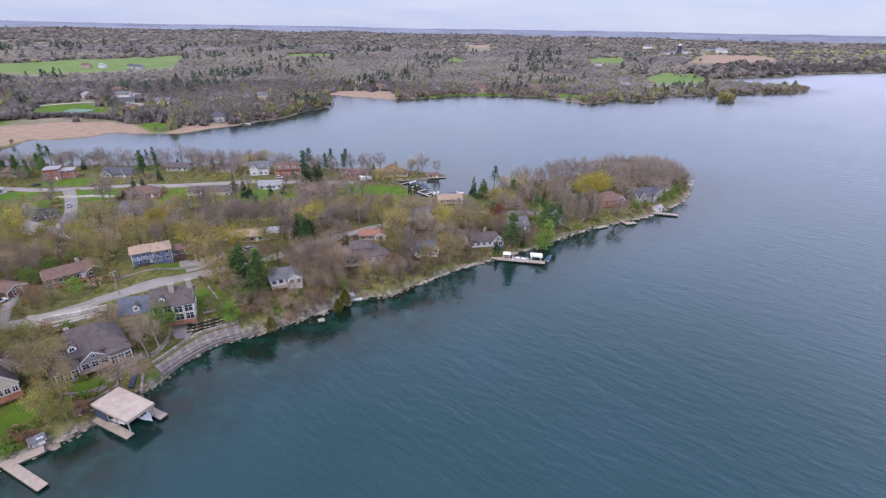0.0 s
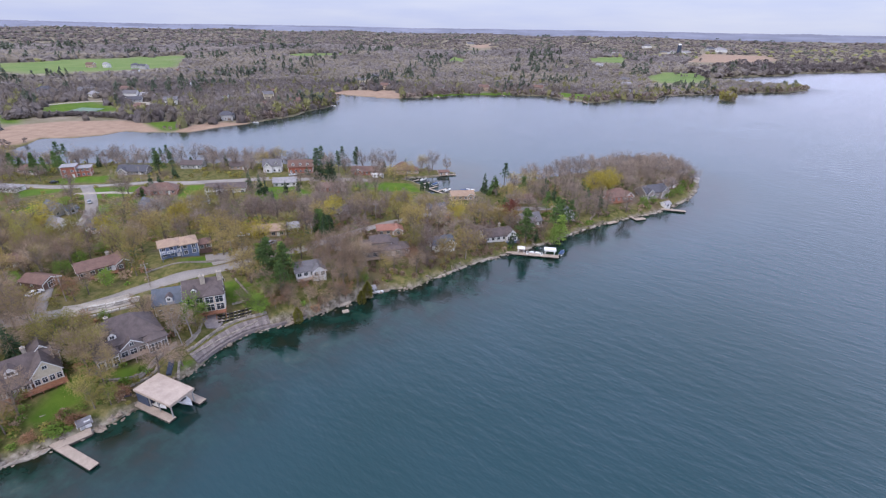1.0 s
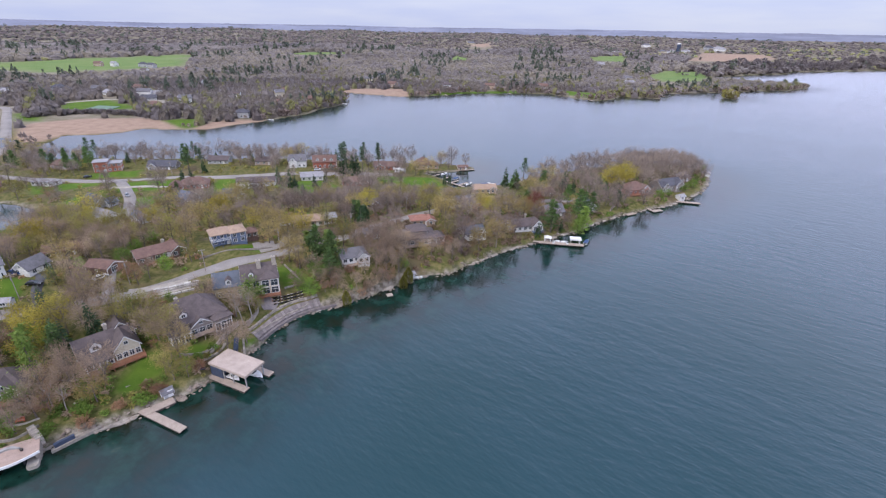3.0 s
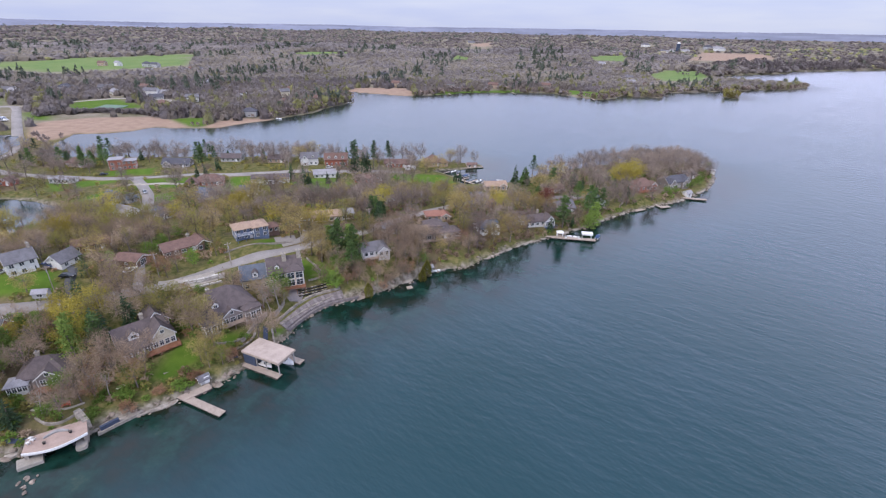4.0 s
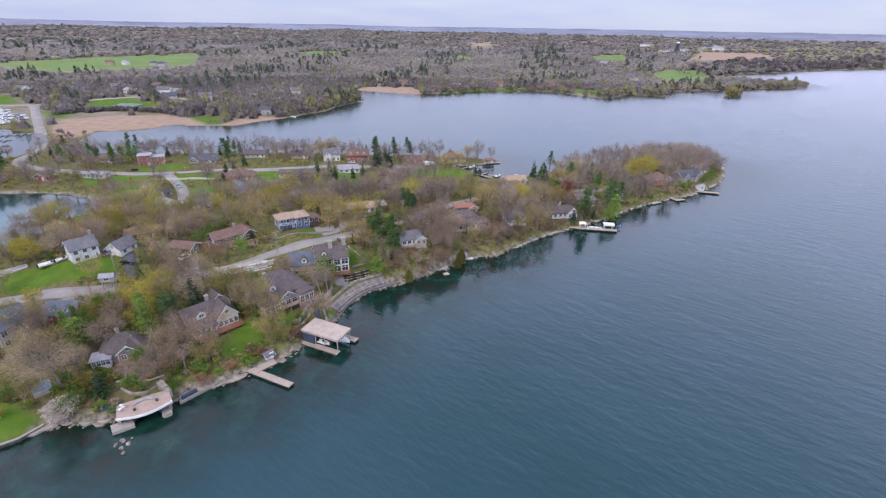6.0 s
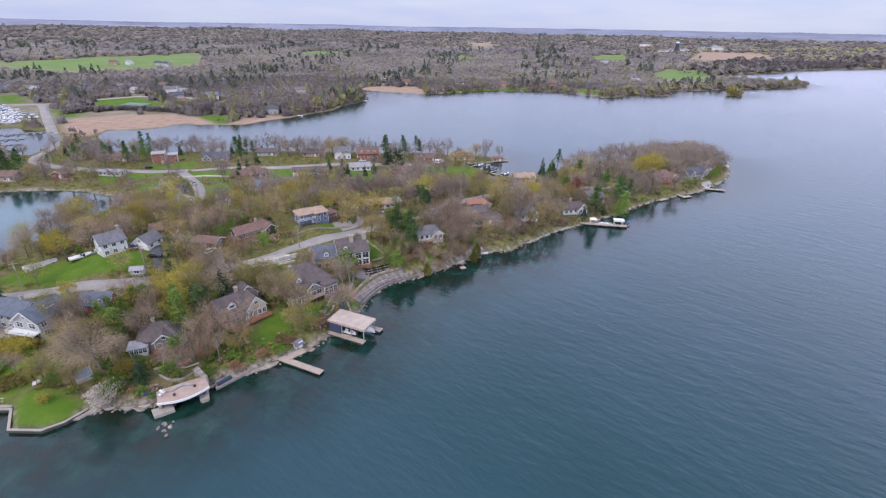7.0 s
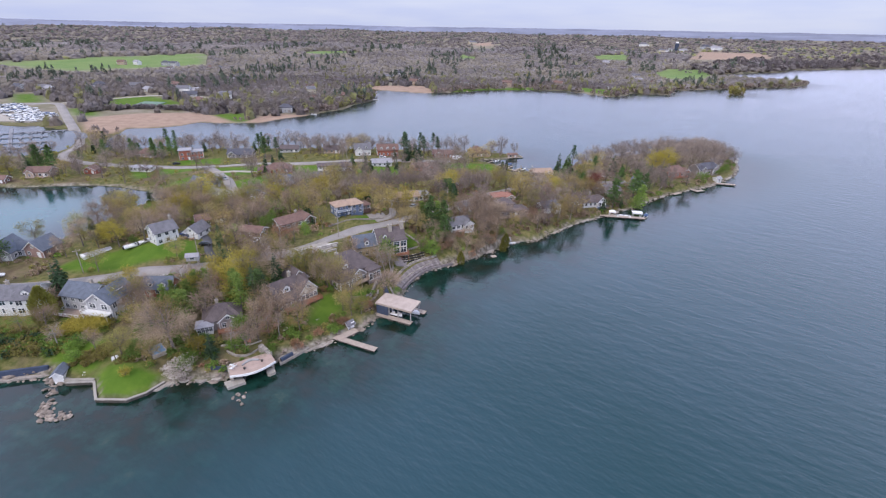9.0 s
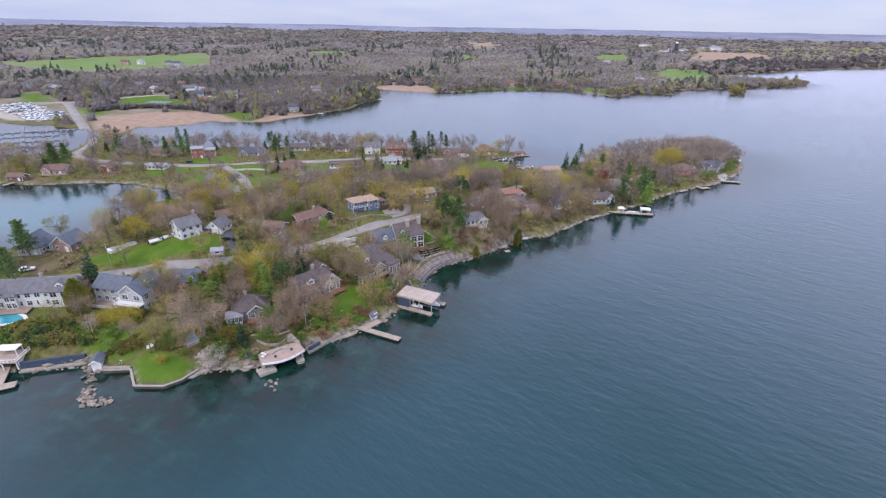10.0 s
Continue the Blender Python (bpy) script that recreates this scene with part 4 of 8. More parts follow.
house("large shingled house with two-tier brown-grey roof", -32.2, 172.6, 17,
      [(0, 0, 15, 11, 0, 3.0, 2.6, "hip", (5, 1.6, 1.5), 3, 3, 1), (0, 0, 8, 6.4, 3.9, 1.7, 1.9, "hip", (4, 1.0, 0.8), (2, 1.0, 0.8), (2, 1.0, 0.8), 0), (8.5, -1.5, 5, 6, 0, 2.7, 1.6, "hip", 2, 2, 0, 1)], "taupe", "mauve", decks=[(-7, -7.6, 6, -5.6, 0.3, DECKWOOD, True)])
house("small house with an orange-red tiled roof", -31.8, 191.4, 15, [(-0.5, 0, 9, 6.5, 0, 2.6, 1.4, "hip", (3, 1.2, 1.1), 1, 1, 1), (3.8, -1.8, 4.0, 5, 0, 2.5, 1.1, "gy", 1, 1, 0, 1)], "tan", "tile")
house("white cottage with blue-grey roof on a grassy slope", -8.4, 184.4, 28, [(0, 0, 10, 6.6, 0, 2.7, 2.0, "gx", (3, 1.1, 1.2), 2, 1, 1), (2.6, -2.6, 4.6, 4, 0, 2.7, 1.9, "gy", (2, 1.0, 1.5), 1, 1, 1)], "white", "slate", decks=[(-4.8, -5, 0, -3.4, 0.1, TRIM, "white")])
house("white lakeside house with arched gable window", 17.5, 202.4, 20, [(-1, 0, 14, 8, 0, 2.7, 2.3, "gx", (5, 1.3, 1.3), 2, 2, 1), (5, -3.0, 5.4, 5, 0, 3.0, 2.6, "gy", (2, 1.5, 2.0), 1, 1, 1)], "white", "mauve", chimneys=[(1, 1, 4, 6.6, 0.45)], decks=[(2, -7.6, 8, -5.6, 0.1, WALLS["blue"], True)])
house("long low house with tan roof behind trees", -79.4, 182.0, 20, [(-2, 0, 13, 8, 0, 2.7, 1.6, "gx", (4, 1.3, 1.2), 2, 2, 1), (7, 0.5, 6, 7, 0, 2.7, 0.6, "hip", 2, 2, 0, 1, "white", "pale")], "tan", "tan")
house("small white cottage with slate-blue roof", -157.2, 181.4, -18, [(0, 0, 7, 5.5, 0, 2.7, 2.2, "gx", 2, 1, 1, 1), (1.5, -2.2, 3.4, 3, 0, 2.6, 1.6, "gy", 1, 0, 0, 1)], "white", "slate")
house("white house with twin gables and pale blue-grey roof", -133.4, 221.2, 5, [(0, 0, 9, 7, 0, 2.8, 2.5, "gx", 0, 1, 1, 1), (-2.4, -2.8, 3.6, 4, 0, 2.8, 2.0, "gy", 1, 0, 0, 1), (2.4, -2.8, 3.6, 4, 0, 2.8, 2.0, "gy", 1, 0, 0, 1)], "white", "slate")
house("grey house with steep blue-grey roof", -153.0, 213.6, -18, [(0, 0, 9, 7, 0, 2.8, 3.0, "gx", 3, 1, 1, 1)], "grey", "slate")
house("pale grey house with a wide steep roof beside a lawn", -199.0, 209.4, -24, [(0, 0, 10.5, 8, 0, 2.6, 3.6, "gx", (4, 1.2, 1.3), 2, 2, 1), (5.4, 3.4, 5, 5, 0, 2.6, 1.8, "gy", 1, 1, 0, 1)], "grey", "slate")
house("grey-roofed bungalow under trees", -178.4, 187.0, -22, [(0, 0, 9, 7, 0, 2.6, 2.4, "gx", 3, 1, 1, 1)], "white", "pale")
house("slate-roofed gabled house above the cove", -222.6, 110.6, 8, [(0, 0, 7.5, 9, 0, 3.4, 3.6, "gy", 2, 2, 2, 1), (4.5, 2, 5, 6, 0, 3.0, 2.0, "gx", 1, 1, 0, 1)], "grey", "slate")
house("brown house with slate-blue roof above the cove", -211.4, 113.4, -8, [(0, 0, 8, 8, 0, 3.0, 3.2, "gy", 2, 2, 1, 1)], "rose", "slate")
house("low red-brown house hidden among bare trees", -160.4, 141.4, 30, [(0, 0, 12, 7, 0, 2.6, 1.6, "gx", 4, 2, 2, 1)], "brown", "red", decks=[(-6, -6, 6, -3.6, 0.2, REDDECK, True)])
house("dark-roofed house among bare trees", -62.0, 214.0, 14, [(0, 0, 13, 8, 0, 2.8, 2.3, "hip", 4, 2, 2, 1), (5, -3, 4, 4, 0, 2.6, 1.6, "gy", 1, 1, 0, 1)], "taupe", "dark")
house("grey bungalow near the inlet", -13.0, 231.0, 15, [(0, 0, 9, 7, 0, 2.7, 1.8, "gx", 3, 1, 1, 1)], "grey", "slate")
# the bay side
house("red brick two-storey house with flat white roof edge", -239.4, 274.0, 26, [(-2, 0, 7.5, 8, 0, 6.6, 0.3, "flat", (2, 1.3, 1.3), 2, 2, 2), (5.2, 0.3, 7.5, 7.4, 0, 5.2, 0.3, "flat", (3, 1.2, 1.3), 2, 0, 2)], "brick", "pale")
house("long charcoal-roofed bungalow by the bay road", -206.0, 281.4, 5, [(0, 0, 17, 8, 0, 2.5, 2.9, "gx", (5, 1.2, 1.1), 2, 2, 1), (-5, -3, 5, 4, 0, 2.5, 2.0, "gy", 2, 0, 0, 1)], "taupe", "dark")
house("brick bungalow with wide red-brown hipped roof", -169.4, 245.6, 20, [(2, 0, 15, 9, 0, 2.7, 3.0, "hip", (5, 1.3, 1.2), 2, 2, 1), (-7, -3.5, 7, 9, 0, 2.7, 2.8, "hip", 2, 2, 2, 1)], "brick", "red")
house("long white house with a two-storey porch", -134.0, 250.6, 14, [(1, 0.4, 21, 8, 0, 3.4, 1.9, "gx", (7, 1.3, 1.3), 2, 2, 1), (-5.8, -3.4, 6, 4, 0, 4.8, 1.0, "hip", (3, 1.4, 1.6), 1, 1, 2)], "white", "mauve", decks=[(-9, -7.2, -2.6, -5.4, 2.6, TRIM, "white")])
house("white bungalow with pale roof beside spruces", -105.4, 268.0, 18, [(0, 0, 13, 7.5, 0, 2.6, 2.0, "gx", (4, 1.2, 1.2), 1, 1, 1)], "white", "pale")
house("brick bungalow with long red-brown roof", -76.2, 263.0, 4, [(0, 0, 17, 8, 0, 2.6, 2.0, "hip", (5, 1.4, 1.2), 2, 2, 1), (5, -2.6, 6, 4, 0, 2.6, 1.5, "gy", (2, 1.3, 1.3), 1, 0, 1)], "brick", "red")
house("red brick house with three white dormers", -105.0, 297.4, 12, [(0, 0, 15, 8, 0, 4.4, 3.4, "gx", (5, 1.1, 1.4), 2, 2, 1)], "brick", "red", dormers=[(-4.5, -2.4, 5.0, 1.8, 2.2), (0, -2.4, 5.0, 1.8, 2.2), (4.5, -2.4, 5.0, 1.8, 2.2)])
house("white house with grey gables on the bay", -122.6, 295.0, 12, [(0, 0, 11, 8, 0, 4.6, 3.2, "gx", 4, 2, 2, 1), (-2.6, -3.2, 4.4, 4, 0, 4.6, 2.2, "gy", 1, 0, 0, 1)], "white", "grey", dormers=[(2.6, -2.4, 5.0, 1.8, 2.2)])
house("low brick house with red-brown roof on the bay", -63.6, 301.8, 4, [(0, 0, 17, 8, 0, 2.6, 2.2, "gx", (6, 1.2, 1.1), 2, 2, 1), (-4, -3, 5, 4, 0, 2.6, 1.8, "gy", 1, 0, 0, 1)], "brick", "red")
house("tan house with steep red-brown roof at the docks", -39.4, 308.0, 12, [(0, 0, 11, 9, 0, 3.0, 4.0, "hip", (3, 1.3, 1.4), 2, 2, 1), (6.5, -1.5, 7, 6, 0, 2.6, 2.0, "hip", 2, 2, 0, 1)], "tan", "red")
house("low tan house by the bay", -145.6, 297.4, 8, [(0, 0, 11, 8, 0, 2.6, 2.2, "gx", 3, 1, 1, 1)], "tan", "mauve")
house("low grey house among bay trees", -176.0, 296.0, 5, [(0, 0, 13, 8, 0, 2.6, 2.0, "gx", 4, 1, 1, 1)], "grey", "mauve")
house("low white cove-side house with pale roof", -253.4, 243.2, -4, [(0, 0, 13, 6.5, 0, 2.5, 0.9, "hip", (5, 1.3, 1.2), 1, 1, 1)], "white", "pale")
house("small red brick house above the cove", -279.4, 235.0, 0, [(0, 0, 7, 6, 0, 2.6, 1.8, "gy", 2, 1, 1, 1)], "brick", "red")
house("tan house with red-brown roof above the cove", -304.6, 227.0, 8, [(0, 0, 13, 9, 0, 3.0, 2.2, "gx", (4, 1.4, 1.3), 2, 2, 1), (-3.5, -3.6, 4, 4, 0, 3.0, 1.6, "gy", 1, 1, 1, 1)], "tan", "red", decks=[(-7, -7, 4, -4.6, 0.2, DECKWOOD, True)])
house("tan-roofed house behind pines", -268.6, 276.6, -4, [(0, 0, 12, 8, 0, 3.0, 2.6, "hip", 4, 2, 2, 1)], "tan", "red")
house("weathered boathouse at the cove", -318.4, 213.4, 2, [(0, 0, 9, 5, 0, 2.4, 1.6, "gx", 2, 1, 1, 1)], "brown", "red", name="boat_shed")
house("tan house with red-brown roof beside the inlet", 0.6, 256.4, 12, [(0, 0, 13, 7.5, 0, 2.6, 1.9, "gx", (4, 1.2, 1.2), 1, 1, 1), (4.2, -2.6, 4, 3.6, 0, 2.6, 1.4, "gy", 1, 0, 0, 1)], "tan", "tan")
# towards the point
house("brick house with red-brown hipped roof on the point", 88.6, 259.4, 22, [(0, 0, 13, 9, 0, 3.0, 3.4, "hip", (4, 1.3, 1.3), 2, 2, 1), (5, -3.2, 5, 4, 0, 3.0, 2.2, "gy", (2, 1.2, 1.4), 1, 1, 1)], "brick", "red", decks=[(-6, -6.6, 3, -4.6, 0.1, REDDECK, True)])
house("large grey shingled house on the point", 112.4, 270.4, 26, [(0, 0, 17, 8.5, 0, 3.8, 3.0, "gx", (6, 1.3, 1.3), 2, 2, 1), (5.4, -3, 5, 5, 0, 4.0, 2.6, "gy", (2, 1.3, 1.5), 1, 1, 1), (-5.4, -3, 4, 4, 0, 3.8, 2.0, "gy", 2, 0, 1, 1)], "taupe", "dark")
house("red-walled house among trees on the point", 128.6, 289.0, 30, [(0, 0, 10, 7, 0, 3.2, 2.2, "gx", 4, 1, 1, 1)], "rose", "mauve")
house("grey gabled cottage above the bank", 53.4, 229.6, 20, [(0, 0, 7.5, 8, 0, 3.2, 3.4, "gy", (2, 1.1, 1.5), 2, 2, 1)], "grey", "slate", decks=[(-4, -6, 4, -4.1, 0.1, DECKWOOD, True)])
house("grey-roofed house with roof windows above the bank", 34.0, 219.0, 24, [(0, 0, 10, 8, 0, 3.0, 3.0, "gx", (3, 1.2, 1.4), 2, 2, 1)], "taupe", "grey", dormers=[(-2.4, -2.2, 3.5, 1.3, 1.8), (2.4, -2.2, 3.5, 1.3, 1.8)], decks=[(-5, -6, 5, -4.1, 0.1, DECKWOOD, True)])
house("tan house behind the cedar trees", 34.6, 251.4, 15, [(0, 0, 10, 7, 0, 2.7, 2.0, "gx", 3, 1, 1, 1)], "tan", "red")

# ---- boathouses, docks, walls and terraces along the water ----
DOCK = surface("sun_bleached_dock_boards", (0.43, 0.35, 0.29), (0.33, 0.27, 0.225), 0.8, 9.0, 0.9, bump=0.2)
CONCRETE = surface("pale_concrete", (0.37, 0.335, 0.295), (0.28, 0.255, 0.22), 0.6, 7.0, 0.9)
CRIB = surface("dark_wet_timber", (0.10, 0.085, 0.07), (0.05, 0.045, 0.04), 1.5, 8.0, 0.7)
NAVY = surface("navy_painted_boards", (0.055, 0.075, 0.12), (0.04, 0.052, 0.085), 1.0, 10.0, 0.6)
DEEP = surface("black_metal_and_shade", (0.02, 0.022, 0.026), None, 1.0, 10.0, 0.5)
STONE = surface("limestone_block", (0.37, 0.33, 0.285), (0.24, 0.21, 0.185), 0.9, 5.0, 0.95, spread=0.25, bump=0.4)
ROCK = surface("shore_rock", (0.31, 0.255, 0.21), (0.16, 0.13, 0.108), 0.8, 4.0, 0.95, spread=0.3, bump=0.5)
PAVER = surface("grey_brick_paving", (0.27, 0.235, 0.23), (0.20, 0.175, 0.172), 1.2, 9.0, 0.9)
FIBREGLASS = surface("white_fibreglass", (0.80, 0.80, 0.80), (0.70, 0.70, 0.70), 1.0, 6.0, 0.25, bump=0.0, spec=0.5)
CANVAS = surface("blue_canvas", (0.06, 0.10, 0.20), None, 2.0, 10.0, 0.9)
POOL = surface("turquoise_pool_water", (0.06, 0.36, 0.42), (0.045, 0.30, 0.37), 0.4, 3.0, 0.08, spec=0.5)
COVER = surface("blue_pool_cover", (0.14, 0.24, 0.34), (0.11, 0.18, 0.25), 0.5, 4.0, 0.6)
GREYCOVER = surface("grey_pool_cover", (0.36, 0.35, 0.37), (0.30, 0.29, 0.31), 0.4, 4.0, 0.7)
RUBBER = surface("tyre_rubber", (0.02, 0.02, 0.02), None, 2.0, 10.0, 0.8)


def frame_of(x, y, z, rot):
    return pose(x, y, z, 0, 0, rot)


def dock_arm(top, x0, y0, x1, y1, z=0.8, along="y"):
    d = part("deck", planks(x0, y0, x1, y1, z, along), DOCK, top)
    part("edge_beam", Shape().box(x0 - 0.08, y0 - 0.08, z - 0.3, x1 + 0.08, y0, z - 0.02).box(x0 - 0.08, y1, z - 0.3, x1 + 0.08, y1 + 0.08, z - 0.02).box(x0, y0, z - 0.3, x1, y1, z - 0.1), CRIB, d)
    length, wide = x1 - x0, y1 - y0
    if length >= wide:
        spots = [(x0 + length * (k + 0.5) / max(2, int(length / 4)), (y0 + y1) / 2) for k in range(max(2, int(length / 4)))]
    else:
        spots = [((x0 + x1) / 2, y0 + wide * (k + 0.5) / max(2, int(wide / 4))) for k in range(max(2, int(wide / 4)))]
    for cx, cy in spots:
        part("crib", Shape().box(cx - 0.8, cy - min(0.8, wide * 0.45), -4.0, cx + 0.8, cy + min(0.8, wide * 0.45), z - 0.3), CRIB, d)


def dock(label, x, y, rot, arms, z=0.8):
    top = thing("dock", label, "dock", frame_of(x, y, 0, rot))
    for a in arms:
        dock_arm(top, *a[:4], z, a[4] if len(a) > 4 else "y")
    return top


_boat_meshes = {}


def boat(x, y, z, rot, length=6.0, cover=False, group="", roofed=False):
    """A motor boat: lofted hull, deck, windshield or canvas, engine."""
    key = round(length, 1)
    b = length * 0.19
    if key not in _boat_meshes:
        h = Shape()
        rings, n = [], 9
        for k in range(n):
            f = k / (n - 1)
            w = b * (1 - max(0, f - 0.45) ** 2 * 3.3)
            w = max(w, 0.04)
            xx = -length / 2 + length * f
            sheer = 0.75 + 0.35 * f * f
            rings.append([(xx, -w, sheer), (xx, -w * 0.86, 0.25), (xx, 0, -0.18 + 0.5 * max(0, f - 0.7)), (xx, w * 0.86, 0.25), (xx, w, sheer), (xx, w * 0.8, sheer - 0.05), (xx, w * 0.7, 0.42), (xx, -w * 0.7, 0.42), (xx, -w * 0.8, sheer - 0.05)])
        m = 9
        faces = [(i * m + k, (i + 1) * m + k, (i + 1) * m + (k + 1) % m, i * m + (k + 1) % m) for i in range(n - 1) for k in range(m)]
        faces += [tuple(range(m))[::-1][::-1]]
        h.add([p for r in rings for p in r], faces)
        d = Shape().slab([(length * 0.06, -b * 0.78), (length * 0.3, -b * 0.62), (length * 0.47, 0), (length * 0.3, b * 0.62), (length * 0.06, b * 0.78)], 0.8, 0.95)
        g = Shape().add([(0, -b * 0.7, 0.9), (0, b * 0.7, 0.9), (length * 0.07, b * 0.5, 0.92), (length * 0.07, -b * 0.5, 0.92), (-0.2, -b * 0.66, 1.45), (-0.2, b * 0.66, 1.45), (length * 0.03, b * 0.46, 1.42), (length * 0.03, -b * 0.46, 1.42)],
                        [(0, 1, 2, 3), (4, 7, 6, 5), (0, 3, 7, 4), (3, 2, 6, 7), (2, 1, 5, 6), (1, 0, 4, 5)])
        e = Shape().box(-length / 2 - 0.45, -0.2, -0.2, -length / 2, 0.2, 1.05)
        c = Shape().slab([(-length * 0.48, -b * 0.95), (length * 0.1, -b * 0.92), (length * 0.3, -b * 0.6), (length * 0.45, 0), (length * 0.3, b * 0.6), (length * 0.1, b * 0.92), (-length * 0.48, b * 0.95)], 0.7, [0.85, 1.3, 1.15, 0.95, 1.15, 1.3, 0.85])
        s = Shape().box(-length * 0.3, -b * 0.6, 0.42, -length * 0.05, b * 0.6, 0.75)
        _boat_meshes[key] = [h.mesh("hull", FIBREGLASS), d.mesh("foredeck", FIBREGLASS), g.mesh("windshield", GLASS), e.mesh("outboard_engine", DEEP), c.mesh("canvas_cover", CANVAS), s.mesh("seat", TRIM)]
    hull, fore, wind, eng, canvas, seat = _boat_meshes[key]
    top = thing("motor_boat", "white motor boat under a blue canvas cover" if cover else "white motor boat with a dark windshield", "boat", frame_of(x, y, z, rot), group)
    part("hull", hull, None, top)
    part("outboard_engine", eng, None, top, "black outboard engine")
    if cover:
        part("canvas_cover", canvas, None, top, "blue canvas cover")
    else:
        for nm, me in (("foredeck", fore), ("windshield", wind), ("seat", seat)):
            part(nm, me, None, top)
    return top


def car(x, y, rot, color, label, length=4.6):
    paint = surface("car_paint_" + color, {"blue": (0.04, 0.08, 0.22), "black": (0.02, 0.02, 0.025), "white": (0.8, 0.8, 0.8), "grey": (0.3, 0.31, 0.33), "red": (0.35, 0.03, 0.03)}[color], None, 2.0, 6.0, 0.25, bump=0.0, spec=0.5)
    top = thing("car", label, "car", frame_of(x, y, gz(x, y) + 0.25, rot))
    a, w = length / 2, 0.9
    prof = [(-a, 0.35), (-a, 0.85), (-a * 0.55, 0.95), (a * 0.5, 0.92), (a * 0.97, 0.75), (a, 0.35)]
    s = Shape()
    s.add([(px, -w, pz) for px, pz in prof] + [(px, w, pz) for px, pz in prof], [tuple(range(6)), tuple(range(6, 12))[::-1]] + [(i, i + 6, (i + 1) % 6 + 6, (i + 1) % 6) for i in range(6)])
    body = part("body", s, paint, top)
    cab = [(-a * 0.8, 0.94), (-a * 0.6, 1.42), (a * 0.12, 1.45), (a * 0.48, 0.94)]
    part("glazing", Shape().add([(px, -w * 0.92 + (0.12 if pz > 1 else 0), pz) for px, pz in cab] + [(px, w * 0.92 - (0.12 if pz > 1 else 0), pz) for px, pz in cab], [(0, 1, 2, 3), (7, 6, 5, 4), (0, 4, 5, 1), (1, 5, 6, 2), (2, 6, 7, 3), (3, 7, 4, 0)]), GLASS, body)
    part("roof_panel", Shape().box(-a * 0.6, -w * 0.78, 1.43, a * 0.12, w * 0.78, 1.48), paint, body)
    for px in (-a * 0.62, a * 0.62):
        for py in (-w, w):
            wh = part("wheel", Shape().tube([(px, py - 0.1, 0.33), (px, py + 0.1, 0.33)], [0.33, 0.33], 12), RUBBER, top)
            part("rim", Shape().tube([(px, py - 0.12, 0.33), (px, py + 0.12, 0.33)], [0.18, 0.18], 8), FOUNDATION, wh)
    for py in (-0.6, 0.6):
        part("headlight", Shape().box(a - 0.06, py - 0.18, 0.6, a + 0.01, py + 0.18, 0.74), TRIM, body)


# the large flat-roofed boathouse
bh = thing("boathouse", "flat-roofed open boathouse with a pale deck roof and navy walls", "boathouse", frame_of(-75.2, 90.7, 0, -22))
rf = part("roof", Shape().box(-6.6, -3.45, 4.62, 6.6, 3.45, 4.95), surface("pale_roof_decking", (0.47, 0.385, 0.33), (0.37, 0.30, 0.26), 0.5, 5.0, 0.9), bh, "pale pinkish decked flat roof")
for edge in (Shape().box(-6.72, -3.57, 4.3, 6.72, -3.45, 5.0), Shape().box(-6.72, 3.45, 4.3, 6.72, 3.57, 5.0), Shape().box(6.6, -3.45, 4.3, 6.72, 3.45, 5.0), Shape().box(-6.72, -3.45, 4.3, -6.6, 3.45, 5.0)):
    part("fascia", edge, DOCK, rf)
for px in (-1.8, 1.6, 6.2):
    for py in (-3.1, 3.1):
        part("post", Shape().box(px - 0.13, py - 0.13, 0.7, px + 0.13, py + 0.13, 4.62), FOUNDATION, bh)
for py in (-3.2, 3.2):
    part("beam", Shape().box(-6.5, py - 0.12, 4.2, 6.4, py + 0.12, 4.6), FOUNDATION, bh)
part("back_wall", Shape().box(-6.5, -3.3, -0.5, -2.2, 3.3, 4.3), NAVY, bh, "navy boarded store room")
dr = part("store_door", Shape().box(-2.2, -0.6, 0.8, -2.12, 0.5, 2.9), TRIM, bh, "white store door")
for py in (-1.6, 0.2, 2.0):
    part("lift_beam", Shape().box(-1.9, py - 0.06, 4.0, 6.3, py + 0.06, 4.2), DEEP, bh)
for n, (py0, py1, px1) in enumerate(((-4.75, -2.75, 6.8), (2.9, 5.0, 8.3))):
    d = part("dock_finger", planks(-6.5, py0, px1, py1, 0.8), DOCK, bh, "pale board dock finger")
    part("edge_beam", Shape().box(-6.5, py0 - 0.06, 0.45, px1 + 0.06, py1 + 0.06, 0.7), CRIB, d)
    for px in (-4.5, -0.5, 3.2, px1 - 1.2):
        part("crib", Shape().box(px - 0.9, py0 + 0.1, -4.0, px + 0.9, py1 - 0.1, 0.45), CRIB, d)
boat(-70.6, 90.6, 0.9, -22, 6.0)
boat(-75.6, 88.6, 1.0, -22, 4.2)
solid("screen_wall", Shape().slab([(-89.2, 86.6), (-84.4, 90.9), (-84.7, 91.3), (-89.6, 87.0)], -0.4, 2.4), NAVY, "navy boarded screen wall beside the boathouse", "wall", kind="")

